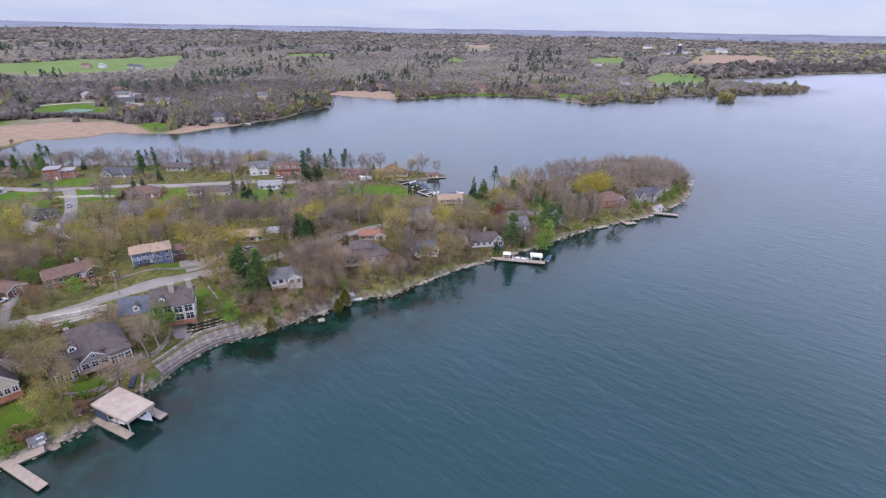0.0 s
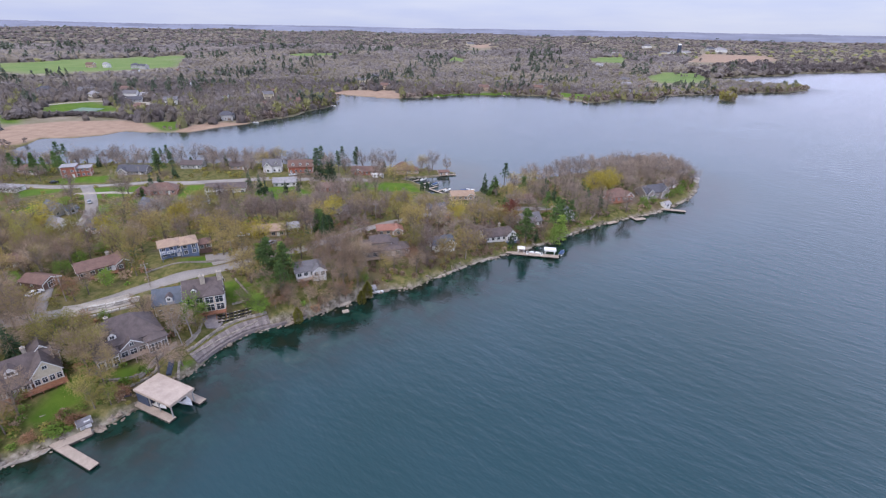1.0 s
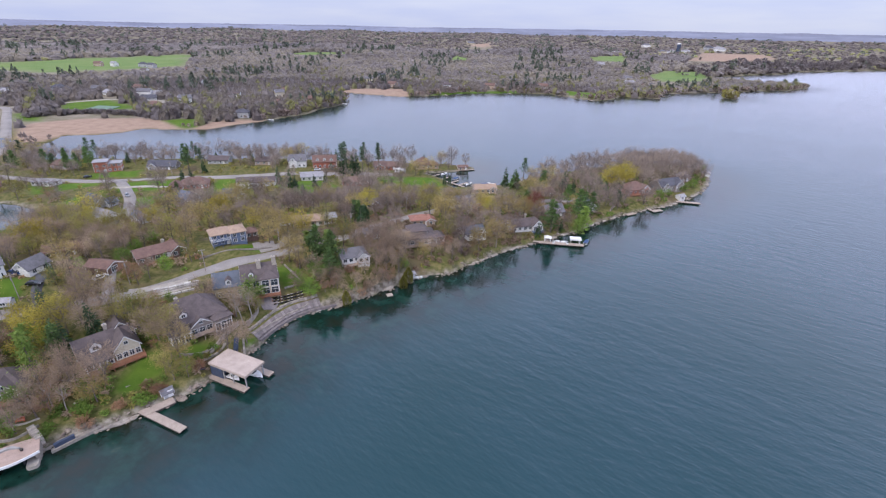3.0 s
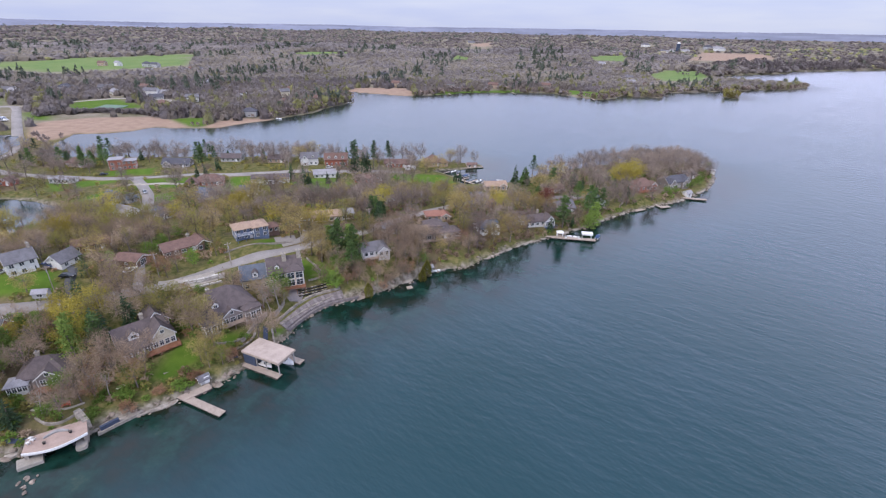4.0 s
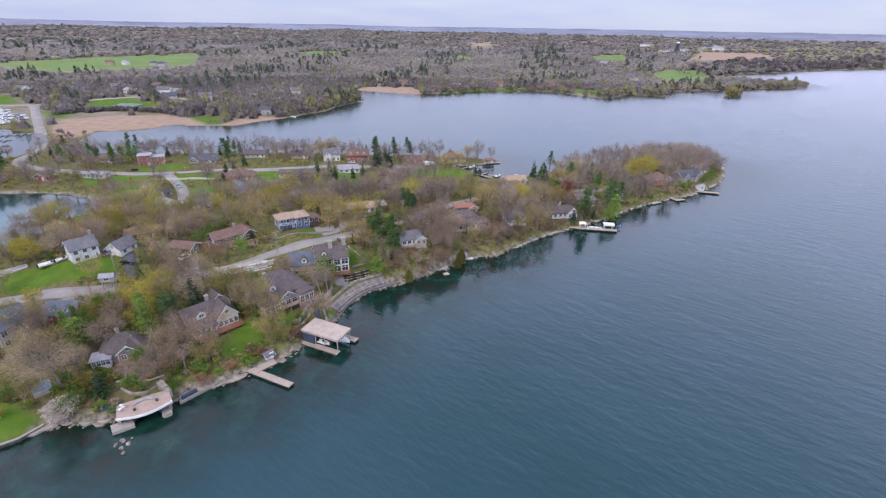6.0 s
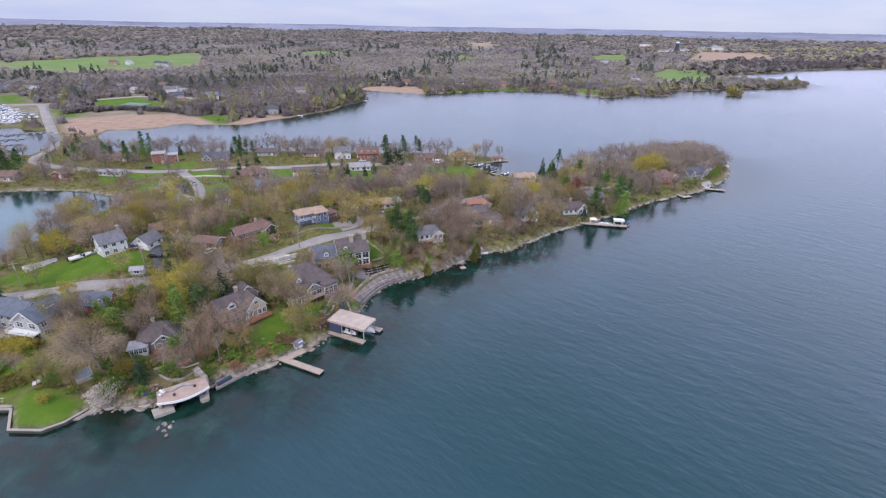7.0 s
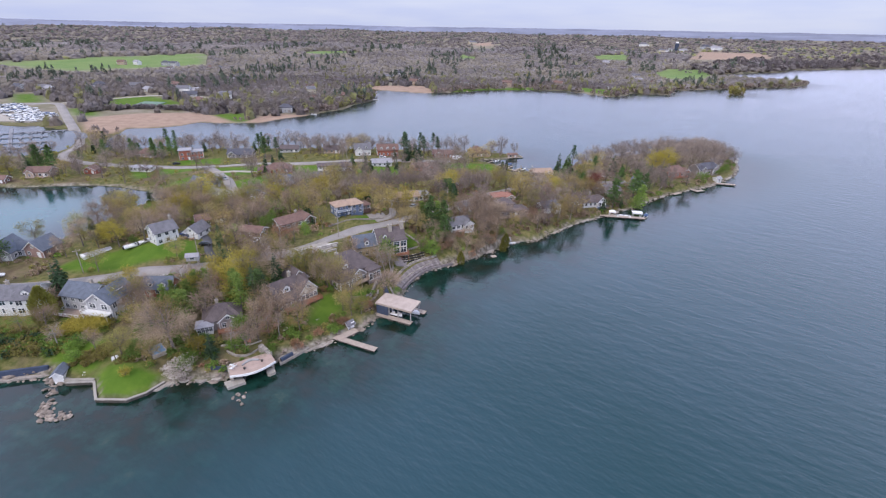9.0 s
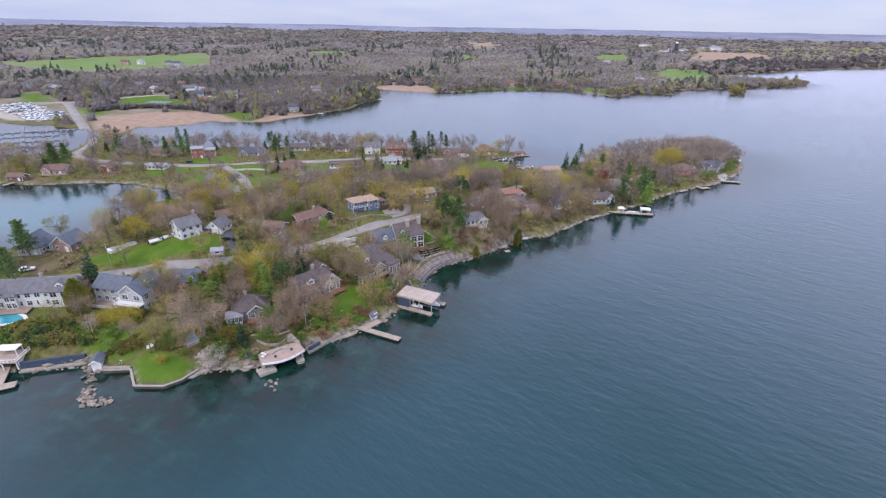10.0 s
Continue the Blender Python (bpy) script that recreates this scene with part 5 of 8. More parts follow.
# the L-shaped dock with a little shed
l_dock = dock("pale L-shaped board dock on dark timber cribs", -94.0, 75.2, -22.5, [(0, -0.2, 15.0, 1.9)], 0.75)
inner_arm = part("deck", planks(0.0, -2.5, 7.2, 0.0, 0.9, "y"), DOCK, l_dock, at=pose(0.4, 0.6, 0, 0, 0, 68))
part("edge_beam", Shape().box(-0.05, -2.56, 0.4, 7.26, 0.06, 0.72), CRIB, inner_arm)
for cx in (1.2, 3.6, 6.0):
    part("crib", Shape().box(cx - 0.8, -2.3, -3.0, cx + 0.8, -0.2, 0.4), CRIB, inner_arm)
house("small grey gabled dock shed with white trim", -89.9, 81.2, 47, [(0, 0, 2.1, 1.8, 0, 1.7, 0.7, "gx", 0, 0, 0, 1)], "grey", "grey", z=0.8, name="dock_shed")
st = thing("stairway", "wooden steps down to the dock", "steps", frame_of(-96.8, 78.8, 0, -40))
for k in range(12):
    part("step", Shape().box(-4.5 + 0.55 * k, -0.6, 3.2 - 0.2 * k, -4.5 + 0.55 * k + 0.5, 0.6, 3.28 - 0.2 * k), DOCK, st)
for py in (-0.66, 0.6):
    part("stringer", Shape().add([(-4.5, py, 2.9), (2.2, py, 0.5), (2.2, py, 0.8), (-4.5, py, 3.2), (-4.5, py + 0.06, 2.9), (2.2, py + 0.06, 0.5), (2.2, py + 0.06, 0.8), (-4.5, py + 0.06, 3.2)],
                             [(0, 1, 2, 3), (7, 6, 5, 4), (0, 4, 5, 1), (3, 2, 6, 7), (1, 5, 6, 2), (0, 3, 7, 4)]), DOCK, st)

# the boathouse with the bowed roof terrace
tb = thing("terrace_boathouse", "stone boathouse with a bowed pinkish roof terrace and white edge", "boathouse", frame_of(-113.2, 59.8, 0, 34))
arc = [(-6.0 + 12.0 * k / 16, -3.2 - 1.6 * math.sin(math.pi * k / 16)) for k in range(17)]
outline = arc + [(5.6, 1.9), (-5.2, 1.7)]
TERRACE = surface("pinkish_terrace_paving", (0.41, 0.305, 0.255), (0.33, 0.245, 0.205), 0.7, 6.0, 0.9)
part("terrace", Shape().slab(outline, 2.85, 3.15), TERRACE, tb, "pinkish paved roof terrace")
part("white_edge", Shape().slab([(x, y - 0.22) for x, y in arc] + [(x, y) for x, y in arc[::-1]], 2.65, 3.25), TRIM, tb, "white curved fascia")
part("side_wall", Shape().box(-5.9, -2.9, -1.0, -5.2, 1.8, 2.85), STONE, tb)
part("side_wall", Shape().box(4.9, -2.9, -1.0, 5.6, 1.8, 2.85), STONE, tb)
part("back_wall", Shape().box(-5.2, 0.6, -1.0, 4.9, 1.2, 2.85), NAVY, tb, "dark back wall")
part("pier", Shape().slab([(-7.6, -2.0), (-7.2, -4.9), (-2.6, -4.8), (-2.9, -2.0)], -4.0, 0.85), CONCRETE, tb, "pale concrete pier")
part("pier", Shape().slab([(3.2, 0.6), (3.2, -4.6), (3.7, -5.0), (5.0, -5.0), (5.4, -4.6), (5.4, 1.0)], -4.0, 0.85), CONCRETE, tb, "pale rounded concrete pier")
for px in (-2.4, 3.0):
    part("column", Shape().box(px - 0.2, -3.6, 0.8, px + 0.2, -3.2, 2.85), DEEP, tb)
bench = part("curved_bench", Shape().slab([(-2.2 + 4.4 * k / 10, -0.7 + 0.9 * math.sin(math.pi * k / 10)) for k in range(11)] + [(2.4 - 4.8 * k / 10, -0.9 + 1.4 * math.sin(math.pi * k / 10) + 0.5) for k in range(11)], 3.15, 3.5), FOUNDATION, tb, "low curved grey bench")
for cx, cy in ((-2.0, -2.3), (2.8, -1.4)):
    planter = thing("planter", "dark round planter on the terrace", "planter", frame_of(-113.2, 59.8, 0, 34) @ pose(cx, cy, 3.15))
    part("pot", Shape().tube([(0, 0, 0), (0, 0, 0.5)], [0.25, 0.36], 10), DEEP, planter)
    part("soil", Shape().tube([(0, 0, 0.46), (0, 0, 0.52)], [0.3, 0.3], 10), CRIB, planter)
for cx, cy in ((-5.0, -0.6), (-4.3, 0.1), (-4.7, 0.9)):
    ch = thing("lounge_chair", "pale grey lounge chair on the terrace", "chair", frame_of(-113.2, 59.8, 0, 34) @ pose(cx, cy, 3.15, 0, 0, 30 * cx), "terrace chairs")
    part("seat", Shape().box(-0.3, -0.5, 0.28, 0.3, 0.45, 0.36), TRIM, ch)
    part("backrest", Shape().add([(-0.3, 0.4, 0.36), (0.3, 0.4, 0.36), (0.3, 0.8, 0.95), (-0.3, 0.8, 0.95), (-0.3, 0.48, 0.36), (0.3, 0.48, 0.36), (0.3, 0.88, 0.95), (-0.3, 0.88, 0.95)], [(0, 1, 2, 3), (7, 6, 5, 4), (0, 4, 5, 1), (3, 2, 6, 7), (0, 3, 7, 4), (1, 5, 6, 2)]), TRIM, ch)
    for lx in (-0.26, 0.26):
        for ly in (-0.45, 0.4):
            part("leg", Shape().box(lx - 0.03, ly - 0.03, 0, lx + 0.03, ly + 0.03, 0.28), TRIM, ch)
solid("retaining_wall", Shape().slab([(-123.5, 57.6), (-117.0, 58.2), (-117.1, 58.8), (-123.6, 58.2)], -0.5, 2.6), NAVY, "dark retaining wall beside the stone boathouse", "wall")
solid("retaining_wall", Shape().slab([(-105.8, 63.2), (-103.4, 66.4), (-103.9, 66.8), (-106.4, 63.7)], -0.5, 1.7), NAVY, "dark timber retaining wall along the bank", "wall")
solid("stone_ledge", Shape().slab([(-106.0, 62.3), (-99.8, 70.0), (-100.6, 70.6), (-106.6, 63.1)], -1.0, 0.7), STONE, "pale stone ledge at the water", "ledge")
# curved garden walls and steps above the terrace
for n, (line, zt) in enumerate(((((-121.5, 63.6), (-119.0, 62.4), (-116.0, 62.6), (-113.6, 64.6), (-112.6, 67.2)), 0.7), (((-124, 65.6), (-120.5, 66.6), (-116.6, 66.4), (-113.8, 69.0)), 0.5))):
    pts = dense(list(line), 0.8)
    zz = [gz(*p) + zt for p in pts]
    off = [(x + 0.3, y + 0.35) for x, y in pts]
    solid("garden_wall", Shape().slab(pts + off[::-1], [z - 1.6 for z in zz] + [z - 1.6 for z in zz[::-1]], zz + zz[::-1]), STONE, "curved pale stone garden wall", "wall")
st = thing("garden_steps", "pale stone garden steps down to the terrace", "steps", frame_of(-112.6, 65.8, 0, 60))
for k in range(8):
    part("step", Shape().box(-0.7, -0.5 * k - 0.5, -1, 0.7, -0.5 * k, 4.6 - 0.17 * k), STONE, st)

# the sea-walled lawn and the long dark wall
def offset_line(line, d):
    """The line moved sideways to its right by d, corners kept sharp."""
    out = []
    for k, p in enumerate(line):
        ways = [Vector((q[0] - r[0], q[1] - r[1])).normalized() for r, q in zip(line[max(k - 1, 0):k + 1], line[max(k - 1, 0) + 1:k + 2])]
        n = sum((Vector((w.y, -w.x)) for w in ways), Vector((0, 0)))
        n = n / max(n.length_squared, 1e-6) * len(ways)
        out.append((p[0] + n.x * d, p[1] + n.y * d))
    return out


sea = [(-159.8, 52.0), (-152.5, 52.8), (-147.6, 46.4), (-140.2, 46.6), (-136.8, 49.3), (-134.4, 53.6)]
sw = thing("sea_wall", "low sea wall with a pale concrete cap and dark timber face", "wall", pose(0, 0, 0))
inner, outer, f0, f1 = sea, offset_line(sea, 0.6), offset_line(sea, 0.1), offset_line(sea, 0.52)
for k in range(len(sea) - 1):
    part("cap", Shape().slab([inner[k], inner[k + 1], outer[k + 1], outer[k]], 0.78, 1.02), CONCRETE, sw)
    part("face", Shape().slab([f0[k], f0[k + 1], f1[k + 1], f1[k]], -4.0, 0.78), CRIB, sw)
solid("patio", Shape().slab([(-164.6, 54.0), (-159.8, 52.1), (-153.0, 52.9), (-153.4, 54.8), (-163.4, 56.4)], -1.0, 1.1), CONCRETE, "pale concrete patio beside the water", "patio")
lw = thing("long_wall", "long navy boarded water wall with a pale foot", "wall", pose(0, 0, 0))
part("boards", Shape().slab([(-182.4, 51.6), (-167.4, 56.0), (-167.6, 56.6), (-182.6, 52.2)], -1.0, 2.6), NAVY, lw)
part("foot", Shape().slab([(-182.2, 50.3), (-166.6, 54.9), (-167.3, 56.0), (-182.4, 51.6)], -3.0, 0.5), STONE, lw)
house("small white shed with grey roof beside the sea wall", -162.2, 54.0, 14, [(0, 0, 2.3, 3.6, 0, 2.2, 0.8, "gy", 0, 0, 0, 1)], "white", "slate", z=0.9, name="garden_shed", door=False)
for k, (cx, cy) in enumerate(((-158.4, 54.6), (-157.2, 54.9), (-156.4, 54.4), (-150.4, 58.2), (-149.4, 58.6))):
    ch = thing("garden_chair", "white garden chair facing the lake", "chair", frame_of(cx, cy, 1.05 if k < 3 else gz(cx, cy), -20 + 17 * k), "garden chairs")
    part("seat", Shape().box(-0.32, -0.4, 0.32, 0.32, 0.35, 0.4), TRIM, ch)
    part("backrest", Shape().box(-0.32, 0.32, 0.4, 0.32, 0.42, 1.0), TRIM, ch)
    for lx in (-0.3, 0.3):
        part("armrest", Shape().box(lx - 0.06, -0.4, 0.58, lx + 0.06, 0.36, 0.64), TRIM, ch)
        for ly in (-0.38, 0.3):
            part("leg", Shape().box(lx - 0.04, ly - 0.04, 0, lx + 0.04, ly + 0.04, 0.58), TRIM, ch)
wb = thing("white_boathouse", "white boathouse with a flat railed roof and open doors", "boathouse", frame_of(-186.6, 53.4, 0, 8))
part("wall", Shape().box(-3.6, -1.0, -1, 3.2, 2.6, 3.0), TRIM, wb)
# a black sheet on the wall stands in for the shade inside the doorway
part("opening", Shape().box(-1.4, -1.06, 0.2, 2.4, -0.98, 2.5), DEEP, wb, "black sheet for the shade in the open boat door")
part("roof_deck", Shape().box(-4.2, -3.0, 3.0, 3.8, 3.0, 3.25), DOCK, wb, "flat roof deck")
for px in (-4.0, 0, 3.6):
    part("post", Shape().box(px - 0.1, -2.9, 0.6, px + 0.1, -2.7, 3.0), TRIM, wb)
rl = Shape()
for (ax, ay), (bx, by) in (((-4.1, -2.9), (3.7, -2.9)), ((-4.1, -2.9), (-4.1, 2.9)), ((3.7, -2.9), (3.7, 2.9))):
    rl.beam((ax, ay, 4.2), (bx, by, 4.2), 0.1).beam((ax, ay, 3.5), (bx, by, 3.5), 0.07)
    for k in range(9):
        rl.beam((ax + (bx - ax) * k / 8, ay + (by - ay) * k / 8, 3.25), (ax + (bx - ax) * k / 8, ay + (by - ay) * k / 8, 4.2), 0.07)
part("railing", rl, TRIM, wb, "white roof railing")
part("canopy", Shape().slab([(-3.0, 0.0), (2.4, 0.0), (2.4, 2.8), (-3.0, 2.8)], 5.2, 5.4), TRIM, wb, "flat white canopy")
for px in (-2.8, 2.2):
    for py in (0.2, 2.6):
        part("canopy_post", Shape().box(px - 0.07, py - 0.07, 3.25, px + 0.07, py + 0.07, 5.2), TRIM, wb)
dock("sandy-coloured angled board dock", -186.0, 49.4, -62, [(-3.5, -1.6, 5.4, 1.6), (5.4, -1.6, 8.0, 4.6, "x")], 0.8)
# the angular stone terraces and planting beds below the manor
def terrace_wall(line, top, drop, thick, label, mat=STONE):
    pts = dense(list(line), 1.2)
    way = np.gradient(np.array(pts), axis=0)
    way /= np.linalg.norm(way, axis=1)[:, None]
    off = [(x + w[1] * thick, y - w[0] * thick) for (x, y), w in zip(pts, way)]
    n = len(pts)
    tops = [top(k / (n - 1)) for k in range(n)]
    solid("terrace_wall", Shape().slab(pts + off[::-1], [t - drop for t in tops] + [t - drop for t in tops[::-1]], tops + tops[::-1]), mat, label, "wall")


SOIL = surface("dark_soil", (0.10, 0.075, 0.05), None, 1.0, 8.0, 0.95)
GARDEN_STEPS = thing("garden_steps", "narrow stone steps beside a blue-grey wall", "steps", pose(0, 0, 0))
BLUESTONE = surface("weathered_grey_stone", (0.215, 0.185, 0.18), (0.14, 0.12, 0.12), 0.8, 6.0, 0.95, bump=0.4)


def block_wall(label, line, rise=0.5, size=(1.15, 0.65, 0.5), rows=1, mat=STONE):
    """A dry wall of rough blocks laid end to end along the slope."""
    top = thing("stone_wall", label, "wall", pose(0, 0, 0))
    rng = random.Random(len(label) + int(line[0][1] * 10))
    pts = dense(list(line), size[0])
    for (ax, ay), (bx, by) in zip(pts, pts[1:]):
        for r in range(rows):
            ln, wd = math.hypot(bx - ax, by - ay) * rng.uniform(0.44, 0.5), size[1] * rng.uniform(0.42, 0.6)
            mx, my = (ax + bx) / 2 + rng.uniform(-0.1, 0.1), (ay + by) / 2 + 0.45 * r + rng.uniform(-0.08, 0.08)
            low, high = -0.9 if r == 0 else 0.0, size[2] * rng.uniform(0.85, 1.12)
            c = min(0.09, high * 0.2)
            stone = Shape().slab([(-ln, -wd), (ln, -wd * 0.9), (ln * 0.96, wd), (-ln * 0.97, wd * 0.92)], low, high - c)
            stone.slab([(-ln + c, -wd + c), (ln - c, -wd * 0.9 + c), (ln * 0.96 - c, wd - c), (-ln * 0.97 + c, wd * 0.92 - c)], high - c, high)
            part("stone", stone, mat, top, at=pose(mx, my, gz(mx, my) + rise - size[2] + r * size[2], rng.uniform(-3, 3), 0, math.degrees(math.atan2(by - ay, bx - ax))))


PALEROCK = surface("pale_limestone_blocks", (0.52, 0.49, 0.45), (0.36, 0.33, 0.30), 1.2, 6.0, 0.95, spread=0.22, bump=0.4)
LOWER = [(-75.8, 106.6), (-74.4, 111.2), (-72.2, 116.2), (-69.8, 120.4), (-66.4, 124.0), (-61.6, 126.9)]
UPPER = [(-79.9, 109.4), (-78.3, 112.8), (-76.9, 117.2), (-75.4, 120.6), (-72.4, 124.0), (-69.0, 127.0), (-63.6, 130.0)]
inside_line, outside_line = dense([(p[0] * 0.72 + q[0] * 0.28 , p[1] * 0.72 + q[1] * 0.28) for p, q in zip(UPPER, LOWER[:1] + LOWER)], 1.4), dense(LOWER, 1.4)
walk_ = thing("terrace_walk", "grey stone terrace walk with worn slabs", "terrace", pose(0, 0, 0))
count = 26
for k in range(count):
    f, g = k / count, (k + 0.97) / count

    def at_line(line, q):
        i = min(int(q * (len(line) - 1)), len(line) - 2)
        w = q * (len(line) - 1) - i
        return (line[i][0] * (1 - w) + line[i + 1][0] * w, line[i][1] * (1 - w) + line[i + 1][1] * w)

    for near, far_ in ((0.0, 0.30), (0.32, 0.62), (0.64, 1.0)):
        quad = []
        for q, side in ((f, near), (g, near), (g, far_), (f, far_)):
            u, w = at_line(outside_line, q), at_line(inside_line, q)
            quad.append((u[0] * (1 - side) + w[0] * side, u[1] * (1 - side) + w[1] * side))
        part("slab", Shape().slab(quad, -0.8, [max(1.2, gz(*p)) + 0.22 + 0.03 * math.sin(7 * k + 3 * near) for p in quad]), BLUESTONE if (k * 7 + int(near * 10)) % 3 else PAVER, walk_)
terrace_wall([(-75.6, 106.4), (-74.2, 111.2), (-72.0, 116.2), (-69.6, 120.4), (-66.2, 124.0), (-61.0, 127.0), (-57.0, 129.0)], lambda f: 1.0, 3.0, 0.9, "long low grey stone wall at the water", BLUESTONE)
block_wall("upper dry stone wall behind the terrace walk", UPPER, 0.65, (1.2, 0.8, 0.55), 1)
block_wall("low stone kerb along the middle of the terrace walk", [((p[0] + q[0]) / 2, (p[1] + q[1]) / 2) for p, q in zip(dense(UPPER, 3.0), dense(LOWER, 3.0))][:7], 0.55, (1.3, 0.5, 0.4), 1)
block_wall("stepped pale stone wall curving up the bank", [(-81.2, 111.4), (-80.2, 115.2), (-79.6, 118.8), (-81.6, 120.8), (-81.6, 123.4)], 0.7, (1.1, 0.7, 0.5), 2)
block_wall("pale limestone blocks along the lane", [(-116.6, 117.4), (-113.3, 119.6), (-110.6, 121.6), (-107.3, 124.2), (-103.3, 126.4)], 0.8, (1.7, 0.9, 0.6), 2, PALEROCK)
block_wall("lower row of pale limestone blocks below the lane", [(-112.4, 115.6), (-109.6, 118.6), (-107.0, 121.6), (-103.0, 123.6)], 0.6, (1.5, 0.8, 0.5), 1, PALEROCK)
block_wall("curved dry stone garden wall below the big house", [(-94.6, 92.0), (-91.2, 92.6), (-88.6, 93.4), (-86.3, 94.9), (-85.1, 97.8), (-85.5, 101.3), (-84.5, 104.9), (-84.7, 108.5), (-83.6, 110.9)], 0.6, (1.1, 0.7, 0.5), 2)
block_wall("lower curved dry stone garden wall", [(-92.6, 90.4), (-89.6, 91.0), (-87.1, 92.6), (-84.9, 95.2), (-83.4, 98.4), (-83.6, 101.7)], 0.5, (1.1, 0.7, 0.5), 1)
block_wall("low stone wall round the manor lawn", [(-79.3, 142.6), (-74.6, 138.4), (-69.8, 133.8), (-75.3, 130.5)], 0.5, (0.9, 0.5, 0.4), 1)
solid("patio", Shape().slab([(-81.8, 122.6), (-79.0, 125.6), (-75.0, 123.6), (-75.2, 120.6), (-78.8, 119.6)], 0.6, [gz(-81.8, 122.6) + 0.1, gz(-79, 125.6) + 0.1, 4.0, 3.2, 3.6]), PAVER, "grey paved terrace below the manor", "patio")
solid("retaining_wall", Shape().slab([(-82.4, 105.0), (-81.0, 104.9), (-79.2, 99.8), (-80.4, 99.5)], -0.6, [3.0, 2.9, 2.0, 2.1]), NAVY, "dark blue-grey retaining wall above the boathouse", "wall")
for k in range(10):
    x, y = -80.4 + 0.25 * k, 104.6 - 0.55 * k
    part("step", Shape().box(-0.55, -0.3, -0.8, 0.55, 0.3, 0.12), STONE, GARDEN_STEPS, at=pose(x + 0.9, y, max(1.0, gz(x, y)), 0, 0, -65))
for n in range(27):
    row, k = n // 9, n % 9
    bx, by = -76.0 + 0.95 * k - 0.45 * row, 122.6 + 0.68 * k + 1.15 * row
    pl = thing("planting_box", "dark timber planting box with dry soil", "planter", frame_of(bx, by, gz(bx, by) + 0.02, 36), "terraced planting beds")
    part("frame", Shape().box(-0.46, -0.36, -0.6, 0.46, 0.36, 0.38), DEEP, pl)
    part("soil", Shape().box(-0.34, -0.26, 0.38, 0.34, 0.26, 0.44), GRAVEL if k % 3 else SOIL, pl, "tan dry soil")
terrace_wall([(-110.6, 141.6), (-104.0, 146.6), (-95.0, 151.6), (-88.0, 155.4)], lambda f: gz(-110.6 + 22 * f, 141.6 + 14 * f) + 0.35, 1.2, 0.5, "low pale stone edging on the slope")
# pools
def pool(label, pts, z, rim, water_mat, rim_mat):
    z = max(sum(gz(*p) for p in pts) / len(pts) + 0.15, max(gz(*p) for p in pts) - 0.8)
    c = (sum(p[0] for p in pts) / len(pts), sum(p[1] for p in pts) / len(pts))
    outer = [(x + (x - c[0]) / math.hypot(x - c[0], y - c[1]) * rim, y + (y - c[1]) / math.hypot(x - c[0], y - c[1]) * rim) for x, y in pts]
    top = thing("swimming_pool", label, "swimming pool", pose(0, 0, 0))
    part("rim", Shape().slab(outer, z - 2.5, z), rim_mat, top)
    part("water_surface" if water_mat == POOL else "cover", Shape().slab(pts, z - 0.3, z + 0.04), water_mat, top)


pool("kidney-shaped turquoise swimming pool with a white rim", [(-201.4 + 6.0 * math.cos(a / 20 * 6.283) * (1 + 0.16 * math.cos(a / 20 * 12.566)), 68.4 + 2.7 * math.sin(a / 20 * 6.283) * (1 + 0.2 * math.cos(a / 20 * 6.283))) for a in range(20)], 5.0, 1.3, POOL, TRIM)
pool("swimming pool under a blue cover", [(-146.7, 65.2), (-139.6, 58.9), (-137.2, 61.3), (-143.8, 67.6)], 6.1, 0.5, COVER, STONE)
pool("long covered pool with a white border", [(-194.8, 110.7), (-192.4, 108.9), (-183.8, 120.0), (-186.4, 121.2)], 11.0, 1.0, GREYCOVER, TRIM)

boat(-177.6, 115.4, gz(-177.6, 115.4) + 0.1, 48, 7.5)
boat(-174.6, 117.6, gz(-174.6, 117.6) + 0.1, 62, 5.5)

# the picket fence by the lane and the small dock in the cove
fence = thing("picket_fence", "dark wooden picket fence along the lane", "fence", pose(0, 0, 0))
run = dense([(-161.3, 94.0), (-157.8, 95.8), (-153.5, 97.3), (-149.3, 98.8)], 0.5)
for n, (fx, fy) in enumerate(run):
    part("picket", Shape().box(-0.09, -0.05, -0.3, 0.09, 0.05, 1.25 if n % 5 else 1.5), TRIM, fence, at=pose(fx, fy, gz(fx, fy), 0, 0, 15))
rails = Shape()
for (ax, ay), (bx, by) in zip(run, run[1:]):
    for up in (0.35, 0.95):
        rails.beam((ax, ay, gz(ax, ay) + up), (bx, by, gz(bx, by) + up), 0.08)
part("rails", rails, TRIM, fence)
dock("pale board dock in the cove", -205.6, 193.4, 191, [(0, -1.1, 14.5, 1.1), (9.5, 1.1, 14.5, 3.4, "x")], 0.8)
dock("weathered board dock at the cove cottage", -318.0, 211.0, 250, [(0, -1.0, 7.0, 1.0)], 0.8)

# docks towards the point
dock("long pale board dock with boat lifts", 23.2, 188.4, -6, [(0, -0.4, 20.5, 2.4), (-2.6, 0.2, 0, 2.0)], 0.8)
lift = thing("boat_lift", "white covered boat lift at the dock", "boat lift", frame_of(40.2, 190.0, 0, -6))
for px in (-2, 2):
    for py in (-1.1, 1.1):
        part("leg", Shape().box(px - 0.09, py - 0.09, -3, px + 0.09, py + 0.09, 3.0), TRIM, lift)
part("canopy", Shape().box(-2.6, -1.4, 3.0, 2.6, 1.4, 3.2).box(-2.6, -1.45, 2.4, 2.6, -1.38, 3.0), TRIM, lift, "white canvas canopy")
